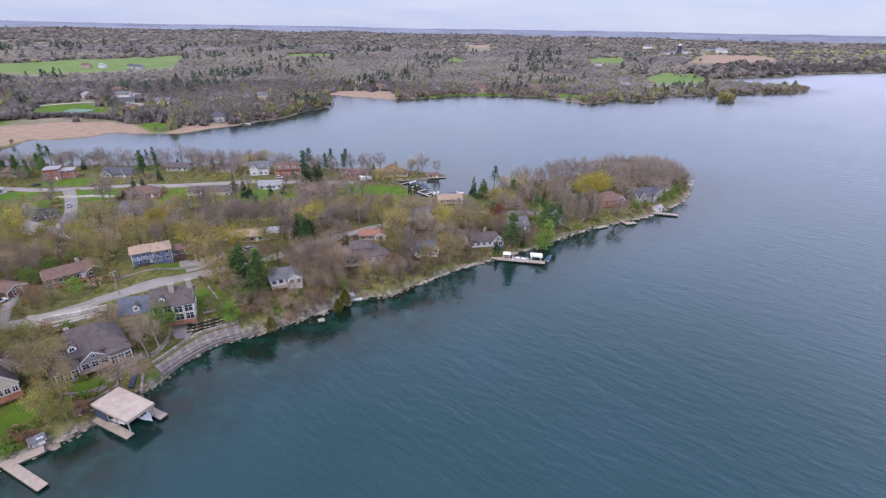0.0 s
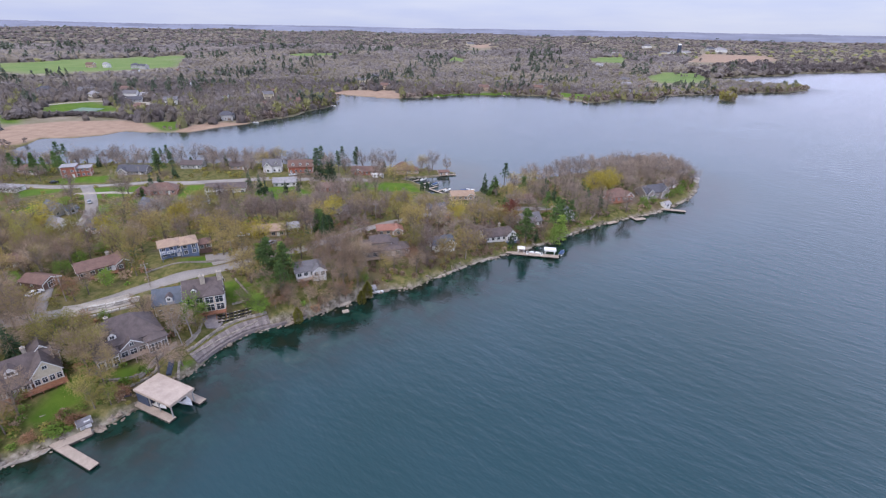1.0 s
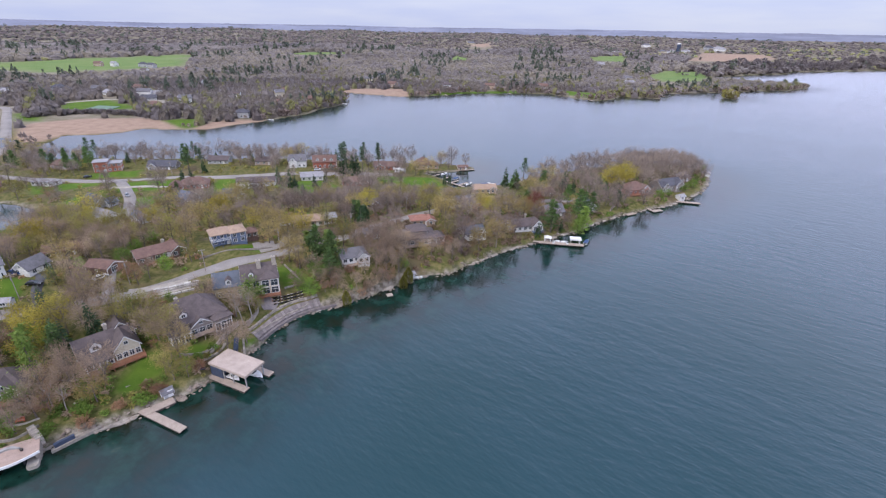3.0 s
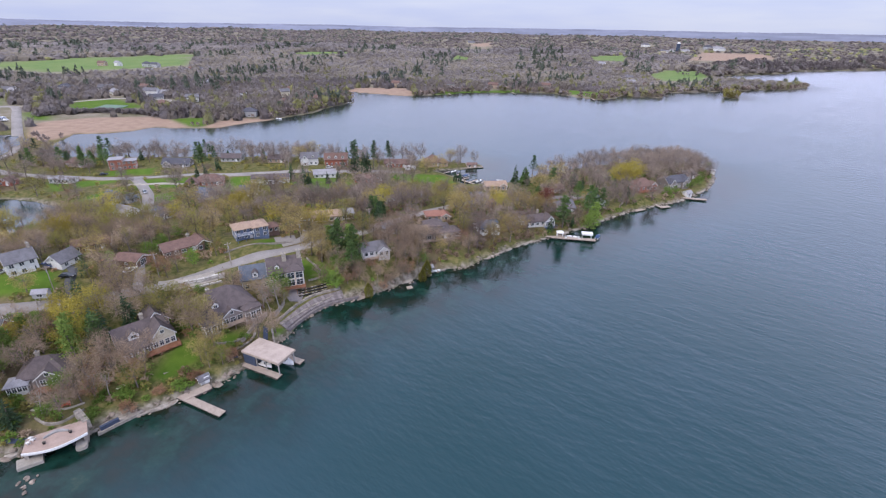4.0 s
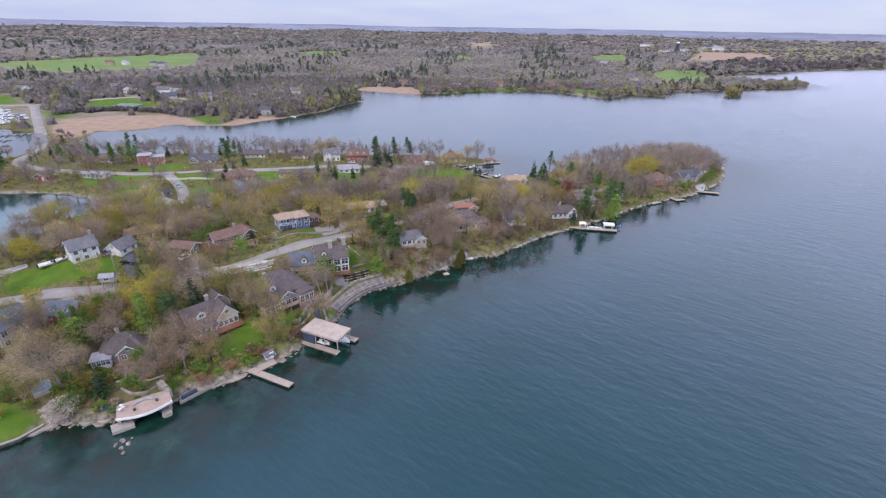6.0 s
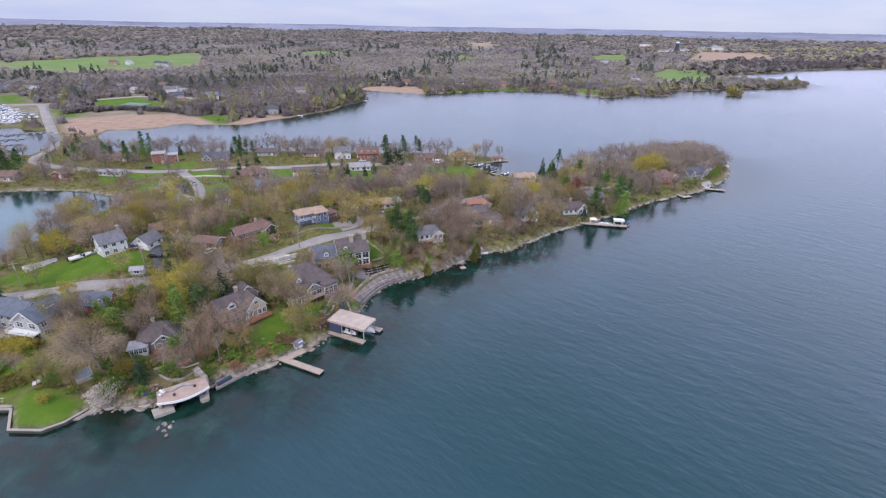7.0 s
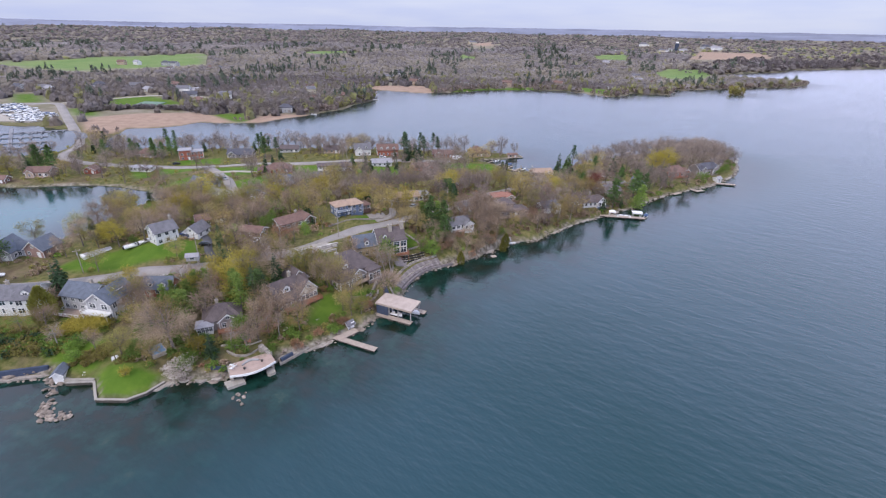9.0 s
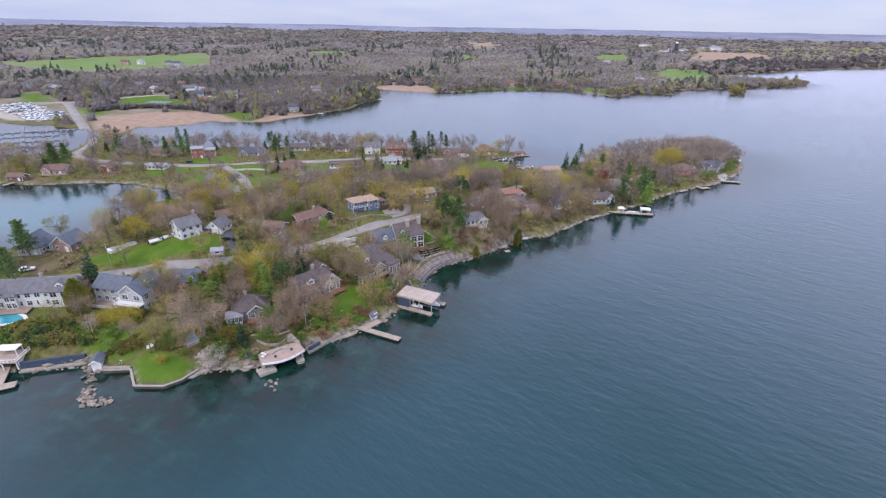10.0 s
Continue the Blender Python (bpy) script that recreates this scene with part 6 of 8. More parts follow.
gz_ = thing("gazebo", "white open dock gazebo", "gazebo", frame_of(27.6, 190.8, 0.6, -6))
for px in (-1.3, 1.3):
    for py in (-1.1, 1.1):
        part("post", Shape().box(px - 0.1, py - 0.1, 0, px + 0.1, py + 0.1, 2.2), TRIM, gz_)
part("roof", roof_shape(2.8, 2.4, 2.2, 0.7, "hip", 0.3, 0.1), TRIM, gz_)
part("floor", Shape().box(-1.5, -1.3, -3.5, 1.5, 1.3, 0.05), DOCK, gz_)
boat(33.6, 190.4, 0.1, 174, 5.0)
boat(46.0, 191.5, 0.1, 60, 5.0, True)
for px, py in ((30.2, 189.6), (36.4, 189.0)):
    pw = thing("personal_watercraft", "small white jet boat on its float", "watercraft", frame_of(px, py, 0.8, 80))
    part("hull", Shape().slab([(-1.4, -0.45), (0.6, -0.45), (1.5, 0), (0.6, 0.45), (-1.4, 0.45)], 0.0, [0.5, 0.55, 0.45, 0.55, 0.5]), FIBREGLASS, pw)
    part("saddle", Shape().box(-1.1, -0.2, 0.5, 0.2, 0.2, 0.8), DEEP, pw)
dock("short board dock near the point", 115.4, 254.6, -10, [(-2, -1.4, 11.0, 1.4)], 0.8)
dock("square weathered swim dock", 94.4, 240.0, 22, [(-2.4, -3.6, 4.2, -0.8), (-2.4, -0.8, -0.6, 3.0, "x")], 0.6)
dock("small weathered dock below the steps", 78.4, 231.4, 30, [(-2.6, -1.6, 4.2, 0.8)], 0.6)
house("small white boathouse on the rocks at the point", 117.0, 258.4, 28, [(0, 0, 4, 3.4, 0, 2.2, 1.0, "gx", 1, 1, 0, 1)], "white", "pale", z=1.0, name="dock_shed")
house("small white shelter on the rocky point", 158.0, 312.0, 60, [(0, 0, 4, 3, 0, 2.2, 0.8, "hip", 1, 1, 0, 1)], "white", "pale", z=0.9, name="dock_shed")
house("small grey pump house on the bank", -32.6, 151.0, 30, [(0, 0, 2.4, 2.0, 0, 1.8, 0.6, "gx", 1, 0, 0, 1)], "grey", "pale", z=0.6, name="dock_shed", door=False)
sp = thing("bank_stairs", "steep wooden stairs down the bank", "steps", frame_of(70.4, 233.6, 0, -44))
for k in range(14):
    part("step", Shape().box(-0.6, -0.55 * k, 4.0 - 0.23 * k, 0.6, -0.55 * k + 0.45, 4.08 - 0.23 * k), DOCK, sp)
# the inlet
dock("grey dock fingers in the inlet", -37.0, 292.0, -42, [(0, 0, 34, 1.5), (4, 1.5, 5.2, 9.5, "x"), (13, 1.5, 14.2, 10, "x"), (22, 1.5, 23.2, 8.5, "x"), (29, 1.5, 30.2, 9, "x")], 0.6)
dock("long grey dock beside the bay houses", -29.4, 302.0, 18, [(0, -1.0, 27, 0.9), (15, 2.2, 25, 3.8)], 0.6)
for bx, by, br, cov in ((-24.5, 296.5, 45, False), (-16, 287, 45, True), (-8, 276, 45, False), (2.6, 276.4, 10, True), (6.0, 278.0, -15, False)):
    boat(bx, by, 0.05, br, 5.6, cov)
house("low tan boathouse on the bay", -12.0, 309.4, 12, [(0, 0, 7, 4, 0, 2.0, 0.9, "gx", 2, 1, 0, 1)], "tan", "red", z=0.7, name="boat_shed")
# dinghies and small things
for bx, by, bz, br in ((-61.1, 129.8, 0.9, 25), (-29.6, 151.6, 0.2, 200)):
    dg = thing("dinghy", "small white rowing dinghy pulled up on the shore", "boat", frame_of(bx, by, bz, br))
    part("hull", Shape().slab([(-1.5, -0.55), (0.5, -0.62), (1.7, 0), (0.5, 0.62), (-1.5, 0.55)], [-0.1, -0.1, 0.1, -0.1, -0.1], [0.4, 0.4, 0.5, 0.4, 0.4]), FIBREGLASS, dg)
    part("thwart", Shape().box(-0.4, -0.5, 0.4, -0.1, 0.5, 0.45), DOCK, dg)
for bx, by, br, mat_ in ((-107.6, 75.9, 62, "cream_siding"),):
    ky = thing("canoe", "cream canoe lying on the bank", "canoe", frame_of(bx, by, gz(bx, by) + 0.05, br))
    part("hull", Shape().slab([(-2.2, 0), (-1.2, -0.38), (1.2, -0.38), (2.2, 0), (1.2, 0.38), (-1.2, 0.38)], 0.0, [0.5, 0.38, 0.38, 0.5, 0.38, 0.38]), MATS[mat_], ky)
    part("keel", Shape().box(-1.9, -0.03, 0.38, 1.9, 0.03, 0.46), DOCK, ky)
solid("swim_float", Shape().box(-1.1, -0.9, -0.3, 1.1, 0.9, 0.3), DOCK, "small pale swim float at anchor", "float", frame_of(-39.2, 137.6, 0, 25))
og = thing("orange_bench", "orange-red painted garden bench on grass", "bench", frame_of(-117.2, 68.1, gz(-117.2, 68.1), 25))
ORANGE = surface("orange_paint", (0.62, 0.12, 0.05), None, 2.0, 9.0, 0.5)
part("seat", Shape().box(-0.9, -0.35, 0.4, 0.9, 0.3, 0.5), ORANGE, og)
part("backrest", Shape().box(-0.9, 0.28, 0.5, 0.9, 0.38, 1.05), ORANGE, og)
for lx in (-0.8, 0.8):
    part("leg", Shape().box(lx - 0.06, -0.3, 0, lx + 0.06, 0.36, 0.4), ORANGE, og)
# cars, poles, lookout hut
car(-161.6, 121.0, 12, "blue", "dark blue car beside the white garage")
car(-151.0, 116.2, 8, "black", "black car parked on a driveway")
car(-134.6, 123.4, 70, "white", "white car outside the brown garage")
car(-90.0, 176.0, 20, "white", "white car under bare trees")
car(-76.0, 170.0, 60, "grey", "dark grey car under bare trees")
car(-191.6, 222.0, -50, "grey", "grey car on the side street")
car(-214.0, 95.0, 30, "white", "white car beside the lane")
car(-107.0, 286.0, 20, "white", "white car at a bay house")
car(-240.0, 258.0, 40, "black", "dark car outside the brick house")
van = thing("camper_van", "white camper van parked on grass", "van", frame_of(-53.8, 293.6, gz(-53.8, 293.6) + 0.1, 4))
part("body", Shape().slab([(-3.6, -1.1), (3.0, -1.1), (3.6, -0.9), (3.6, 0.9), (3.0, 1.1), (-3.6, 1.1)], 0.45, [2.9, 2.9, 2.3, 2.3, 2.9, 2.9]), FIBREGLASS, van)
part("windshield", Shape().box(3.45, -0.8, 1.5, 3.62, 0.8, 2.2), GLASS, van)
for px in (-1.8, 0.2):
    part("side_window", Shape().box(px - 0.5, -1.13, 1.5, px + 0.5, -1.1, 2.1), GLASS, van)
for px in (-2.3, 2.2):
    for py in (-1.0, 1.0):
        part("wheel", Shape().tube([(px, py - 0.12, 0.38), (px, py + 0.12, 0.38)], [0.38, 0.38], 10), RUBBER, van)
POLE = surface("grey_utility_pole", (0.36, 0.31, 0.27), (0.24, 0.21, 0.18), 2.0, 9.0, 0.95)
for px, py in ((-104.6, 134.4), (-124.6, 122.8), (-150.8, 109.6), (-84.6, 154.0), (-60.0, 172.0), (-186.6, 99.0), (-220.0, 93.6), (-40.0, 206.0), (-174.0, 192.0), (-130.0, 274.6), (-190.0, 262.4)):
    up = thing("utility_pole", "grey wooden utility pole with a crossarm", "utility pole", frame_of(px, py, gz(px, py), 40), "poles along the lanes")
    part("pole", Shape().tube([(0, 0, -0.5), (0, 0, 9.4)], [0.16, 0.11], 8), POLE, up)
    part("crossarm", Shape().box(-1.1, -0.07, 8.6, 1.1, 0.07, 8.75), POLE, up)
    for ix in (-0.95, 0.95):
        part("insulator", Shape().tube([(ix, 0, 8.75), (ix, 0, 8.95)], [0.06, 0.05], 6), TRIM, up)
    part("transformer", Shape().tube([(0, -0.35, 7.2), (0, -0.35, 8.1)], [0.22, 0.22], 8), FOUNDATION, up)
hut = thing("lookout_hut", "grey lookout hut raised on tall posts", "hut", frame_of(-149.6, 104.0, gz(-149.6, 104), 14))
for px in (-1.6, 1.6):
    for py in (-0.9, 0.9):
        part("post", Shape().box(px - 0.12, py - 0.12, -0.5, px + 0.12, py + 0.12, 4.6), POLE, hut)
part("cabin", Shape().box(-2.0, -1.2, 2.9, 2.0, 1.2, 4.6), WALLS["grey"], hut)
part("roof", roof_shape(4.0, 2.4, 4.6, 0.9, "gx", 0.3, 0.12), ROOFS["pale"], hut)
window(hut, 1.4, 0.8, pose(0, -1.22, 3.9))

# rocks: single ones where they stand out, rubble as stuff
def rock_mesh(seed):
    rng = np.random.default_rng(seed)
    bm = bmesh.new()
    bmesh.ops.create_icosphere(bm, subdivisions=1, radius=1.0)
    for v in bm.verts:
        v.co *= float(rng.uniform(0.72, 1.15))
        v.co.z *= 0.62
    me = bpy.data.meshes.new("rock")
    bm.to_mesh(me)
    bm.free()
    me.materials.append(ROCK)
    return me


ROCKS = [rock_mesh(s) for s in range(6)]
rock_rng = random.Random(9)


def rock(x, y, z, size, label="pale weathered shore boulder", group="boulders"):
    ob = new("boulder", rock_rng.choice(ROCKS))
    ob.matrix_basis = Matrix.LocRotScale((x, y, z), Euler((rock_rng.uniform(-0.3, 0.3), rock_rng.uniform(-0.3, 0.3), rock_rng.uniform(0, 6.28))), (size * rock_rng.uniform(0.8, 1.5), size, size * rock_rng.uniform(0.7, 1.1)))
    return tagged(ob, label, "rock", group)


for a, b, n, wide in (((-164.6, 53.0), (-159.6, 45.0), 26, 1.3), ((-159.6, 45.0), (-156.6, 40.0), 34, 1.9), ((-156.6, 40.4), (-150.6, 41.0), 38, 1.5)):
    for k in range(n):
        f = rock_rng.random()
        rock(a[0] + (b[0] - a[0]) * f + rock_rng.gauss(0, wide * 0.5), a[1] + (b[1] - a[1]) * f + rock_rng.gauss(0, wide * 0.5), rock_rng.uniform(-0.15, 0.35), rock_rng.uniform(0.35, 0.85), "tan boulder of a rubble jetty", "jetty boulders")
for k in range(12):
    rock(-112.0 + rock_rng.gauss(0, 1.0), 49.6 + rock_rng.gauss(0, 1.2), rock_rng.uniform(-0.1, 0.2), rock_rng.uniform(0.3, 0.6), "pale rock in the shallows", "rocks in the shallows")
edge = [(x, y) for x, y in dense(PENINSULA[9:], 1.0)]
picks = [p for p in edge if p[0] > -136]
for k in range(130):
    x, y = picks[int(k / 130 * len(picks))]
    if -121 < x < -106 and y < 62 or -92 < x < -72 and y < 98 and x > -88:
        continue
    rock(x + rock_rng.gauss(0, 0.9), y + rock_rng.gauss(0, 0.9), rock_rng.uniform(-0.05, 0.4), rock_rng.choice([0.25, 0.35, 0.45, 0.55, 0.75]) * rock_rng.uniform(0.8, 1.2), "pale limestone shore rock", "shore rocks")
# flat limestone ledges at the water's edge
for k in range(150):
    spot = rock_rng.randrange(2, len(picks) - 2) if k % 3 else rock_rng.randrange(2, 90)
    x, y = picks[spot]
    along = math.degrees(math.atan2(picks[spot + 2][1] - picks[spot - 2][1], picks[spot + 2][0] - picks[spot - 2][0]))
    if -121 < x < -106 and y < 62 or -88 < x < -66 and y < 126:
        continue
    d = rock_rng.uniform(0.9, 2.4)
    n = 6
    pts = [(math.cos(i / n * 6.283 + rock_rng.uniform(-0.3, 0.3)) * d * rock_rng.uniform(0.8, 1.3), math.sin(i / n * 6.283) * d * rock_rng.uniform(0.4, 0.7)) for i in range(n)]
    top = rock_rng.uniform(0.15, 0.5)
    solid("rock_ledge", Shape().slab(pts, -1.2, [top + rock_rng.uniform(-0.08, 0.08) for _ in range(n)]), STONE, "flat pale limestone ledge at the water", "rock", frame_of(x, y, 0, along + rock_rng.uniform(-12, 12)), "limestone ledges")

# ---- the far shore: village, farm, marina ----
far_rng = random.Random(21)
VILLAGE = [(-604, 568), (-568, 565), (-556, 557), (-512, 584), (-504, 585), (-473, 601), (-397, 572), (-384, 576), (-376, 546), (-347, 509), (-675, 885), (-649, 890), (-595, 890), (-572, 878),
           (-544, 812), (-494, 857), (-482, 861), (-261, 668), (-202, 580), (-245, 771), (-210, 736), (-388, 688), (-37, 774), (33, 784), (-156, 886), (-167, 812), (332, 1248), (340, 1135), (307, 960),
           (295, 910), (308, 872), (325, 876), (510, 1744), (729, 1901), (25, 2179), (829, 2358), (1008, 2043), (991, 2104), (1042, 2136), (-237, 475), (-420, 600), (-440, 570), (-330, 540), (-300, 600), (-230, 560), (-250, 620), (120, 800), (200, 790), (262, 800), (-120, 760)]
for n, (x, y) in enumerate(VILLAGE):
    big = 1.0 + max(0, (y - 900) / 900)
    w, d = far_rng.uniform(11, 17) * big, far_rng.uniform(8, 10) * big
    wall, roof, word = far_rng.choice([("white", "pale", "white"), ("white", "grey", "white"), ("white", "mauve", "white"), ("tan", "red", "tan"), ("cream", "grey", "cream"), ("grey", "dark", "grey")])
    house("distant %s house among woods across the water" % word, x, y, far_rng.uniform(-40, 40), [(0, 0, w, d, 0, far_rng.choice([3.0, 5.4]) * big ** 0.5, 2.8 * big, far_rng.choice(["gx", "gx", "hip"]), 3, 1, 1, 1)], wall, roof, z=float(ground(np.array([x]), np.array([y]))[0]) + 0.3, door=False, group="houses across the water")
silo = thing("silo", "dark blue farm silo with a domed cap", "silo", pose(815, 1972, float(ground(np.array([815.0]), np.array([1972.0]))[0])))
part("cylinder", Shape().tube([(0, 0, -1), (0, 0, 30)], [7, 7], 16), NAVY, silo)
part("dome", Shape().tube([(0, 0, 30), (0, 0, 33), (0, 0, 35)], [7, 5, 1], 16), TRIM, silo)
for bx, by, w in ((842, 1972, 34), (800, 1985, 16), (745, 1906, 22)):
    house("long white farm barn with a pale roof", bx, by, 8, [(0, 0, w, 12, 0, 6, 4, "gx", 3, 1, 1, 1)], "white", "pale", z=float(ground(np.array([float(bx)]), np.array([float(by)]))[0]), name="barn", door=False)
# marina
YARD = [(-575, 495), (-545, 400), (-480, 365), (-425, 365), (-420, 410), (-462, 455), (-510, 500)]
MARINA_DOCK = surface("grey_floating_dock", (0.27, 0.27, 0.29), (0.20, 0.20, 0.22), 0.3, 3.0, 0.9)


def plank_line(top, a, b, wide, name):
    d = Vector((b[0] - a[0], b[1] - a[1])).normalized()
    nx, ny = -d.y * wide / 2, d.x * wide / 2
    part(name, Shape().slab([(a[0] + nx, a[1] + ny), (b[0] + nx, b[1] + ny), (b[0] - nx, b[1] - ny), (a[0] - nx, a[1] - ny)], 0.05, 0.6), MARINA_DOCK, top)


md = thing("marina_dock", "grey floating marina docks with empty slips", "dock", pose(0, 0, 0))
plank_line(md, (-439.7, 361.9), (-375.0, 284.0), 2.4, "main_walkway")
for a, b in (((-443, 332), (-400.2, 352.5)), ((-430, 316), (-387.3, 335.6)), ((-415, 300), (-374.0, 318.0)), ((-402, 285), (-361.7, 301.8)), ((-418, 345), (-390, 361))):
    plank_line(md, a, b, 1.8, "walkway")
    for k in range(7):
        f = (k + 0.5) / 7
        px, py = a[0] + (b[0] - a[0]) * f, a[1] + (b[1] - a[1]) * f
        plank_line(md, (px, py), (px + 3.2, py - 6.4), 0.9, "finger")
for k in range(110):
    u, v = far_rng.random(), far_rng.random()
    x, y = -535 + 95 * u + 12 * v, 458 - 62 * u + 26 * v - 18
    if float(shore(np.array([x]), np.array([y]))[0]) < 6:
        continue
    boat(x, y, float(ground(np.array([x]), np.array([y]))[0]) + 1.0, far_rng.uniform(-70, 70), far_rng.choice([8.5, 10.0, 11.0]), far_rng.random() < 0.06, "boats stored ashore")
solid("boat_yard", Shape().slab([(-545, 470), (-520, 412), (-470, 384), (-440, 382), (-432, 400), (-470, 440), (-515, 478)], -1.0, [1.9 + 0.1 * k for k in range(7)]), GRAVEL, "pale gravel yard of the marina", "yard", kind="structure")
for a in range(3):
    solid("tennis_court" if a == 0 else "ball_diamond", Shape().slab([(-392 + 30 * a - 12, 488 - 8), (-392 + 30 * a + 14, 486 - 8), (-392 + 30 * a + 12, 500), (-392 + 30 * a - 14, 502)], 1.0, float(ground(np.array([-380.0]), np.array([492.0]))[0]) + 0.5), surface("green_court", (0.17, 0.25, 0.19), None, 0.3, 3.0, 0.9), "green painted sports court on a lawn", "court") if a == 0 else None
for bx, by in ((-36, 708), (60, 744), (170, 694), (300, 770), (-168, 600), (-178, 570), (-190, 545), (420, 850)):
    dock("weathered dock on the far shore", bx, by, -50 if by < 650 else -80, [(-4, -1.2, 12, 1.2)], 0.7)
boat(-158, 590, 0.1, -20, 7.5)
boat(-206, 470, 0.1, -20, 7.5)

# ---- trees ----
BARK = surface("grey_brown_bark", (0.20, 0.165, 0.14), (0.12, 0.10, 0.085), 3.0, 12.0, 0.95, spread=0.2)
PALE_BARK = surface("pale_birch_bark", (0.36, 0.33, 0.295), (0.24, 0.22, 0.195), 2.0, 9.0, 0.9)
LEAF = {
    "bare": foliage("bare_twigs", (0.245, 0.182, 0.138), (0.375, 0.288, 0.215)),
    "bare_grey": foliage("mauve_grey_twigs", (0.20, 0.158, 0.142), (0.31, 0.252, 0.225)),
    "bud": foliage("budding_twigs", (0.27, 0.205, 0.10), (0.37, 0.30, 0.115)),
    "olive": foliage("olive_buds", (0.21, 0.17, 0.08), (0.27, 0.265, 0.065)),
    "gold": foliage("golden_catkins", (0.31, 0.26, 0.055), (0.40, 0.34, 0.07)),
    "green": foliage("fresh_leaves", (0.105, 0.185, 0.035), (0.19, 0.28, 0.06)),
    "spruce": foliage("spruce_needles", (0.040, 0.076, 0.042), (0.080, 0.130, 0.062), 0.15),
    "pine": foliage("pine_needles", (0.06, 0.11, 0.04), (0.12, 0.19, 0.06), 0.15),
    "pine_green": foliage("bright_pine_needles", (0.125, 0.20, 0.045), (0.23, 0.31, 0.08), 0.25),
    "arborvitae": foliage("golden_cedar_sprays", (0.13, 0.135, 0.03), (0.21, 0.20, 0.05), 0.15),
    "red": foliage("copper_leaves", (0.15, 0.055, 0.045), (0.25, 0.10, 0.075)),
    "white": foliage("white_blossom", (0.52, 0.47, 0.42), (0.75, 0.70, 0.64)),
    "rust": foliage("rusty_twigs", (0.225, 0.125, 0.085), (0.32, 0.19, 0.125)),
}


# bare woods and conifers: own tone plus distance haze put into the base colour
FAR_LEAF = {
    "brown": foliage("hazed_bare_woods", (0.235, 0.207, 0.188), (0.29, 0.255, 0.23), 0.42, 0.006, 0.9),
    "mauve": foliage("hazed_mauve_woods", (0.225, 0.202, 0.212), (0.28, 0.25, 0.255), 0.42, 0.006, 0.9),
    "green": foliage("hazed_conifers", (0.12, 0.15, 0.122), (0.165, 0.195, 0.15), 0.35, 0.006, 0.9),
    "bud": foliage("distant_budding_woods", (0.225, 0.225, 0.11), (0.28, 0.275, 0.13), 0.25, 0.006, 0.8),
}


def tufts(rng, starts, ways, length, width, droop=0.0):
    """Thin three-cornered sprigs from the given points along the given ways."""
    n = len(starts)
    ln = length * rng.uniform(0.6, 1.3, (n, 1))
    side = np.cross(ways, rng.normal(size=(n, 3)))
    side /= np.linalg.norm(side, axis=1)[:, None] + 1e-9
    wd = width * rng.uniform(0.6, 1.4, (n, 1))
    tip = starts + ways * ln
    tip[:, 2] -= droop * ln[:, 0]
    return np.stack([starts - side * wd / 2, starts + side * wd / 2, tip], 1)


def unit(v):
    return v / (np.linalg.norm(v, axis=-1)[..., None] + 1e-9)


def broad_tree(seed, h, r, twigs, length, width, leaves=0, leaf=0.25, stem=0.34, flat=0.85):
    """A trunk that forks into limbs, and a crown of loose sprigs round their ends."""
    rng = np.random.default_rng(seed)
    t = Shape()
    lean = rng.normal(0, 0.03, 2) * h
    fork = h * stem
    t.tube([(0, 0, -0.6), (lean[0] * 0.2, lean[1] * 0.2, fork * 0.5), (lean[0] * 0.5, lean[1] * 0.5, fork), (lean[0], lean[1], h * 0.75)], [h * 0.022, h * 0.017, h * 0.014, h * 0.004], 6)
    mid = np.array([lean[0], lean[1], h * (0.5 + stem * 0.4)])
    half = np.array([r, r, (h - fork) * 0.5 * flat + h * 0.06])
    starts = []
    for k in range(7):
        a = k * 2.4 + rng.uniform(-0.4, 0.4)
        base = np.array([lean[0] * 0.6, lean[1] * 0.6, fork * rng.uniform(0.8, 1.5)])
        end = mid + half * np.array([math.cos(a), math.sin(a), 0]) * rng.uniform(0.45, 0.8) + np.array([0, 0, half[2] * rng.uniform(-0.25, 0.75)])
        bend = (base + end) / 2 + np.array([0, 0, -0.05 * h])
        t.tube([base, bend, end], [h * 0.009, h * 0.006, h * 0.002], 4)
        for _ in range(4):
            s = bend + (end - bend) * rng.uniform(0.0, 0.9)
            e = mid + half * unit(rng.normal(size=3) + (s - mid) / half * 1.3) * rng.uniform(0.65, 1.0)
            t.tube([s, e], [h * 0.0035, h * 0.0012], 3)
            starts += [s + (e - s) * f for f in (0.35, 0.6, 0.8, 1.0)]
    starts = np.array(starts)
    pick = starts[rng.integers(0, len(starts), twigs)]
    pos = pick + rng.normal(0, r * 0.13, (twigs, 3))
    out = (pos - mid) / half
    far = np.linalg.norm(out, axis=1)[:, None]
    pos = np.where(far > 1.12, mid + out / far * half * rng.uniform(0.85, 1.12, (twigs, 1)), pos)
    ways = unit(unit(pos - mid + np.array([0, 0, 0.25 * r])) + rng.normal(0, 0.55, (twigs, 3)))
    tri = tufts(rng, pos, ways, length, width)
    if leaves:
        tips = tri[rng.integers(0, twigs, leaves), 2] + rng.normal(0, 0.3, (leaves, 3))
        lw = unit(rng.normal(size=(leaves, 3)) + np.array([0, 0, 0.2]))
        tri = np.concatenate([tri, tufts(rng, tips, lw, leaf * 1.3, leaf)])
    return t, tri


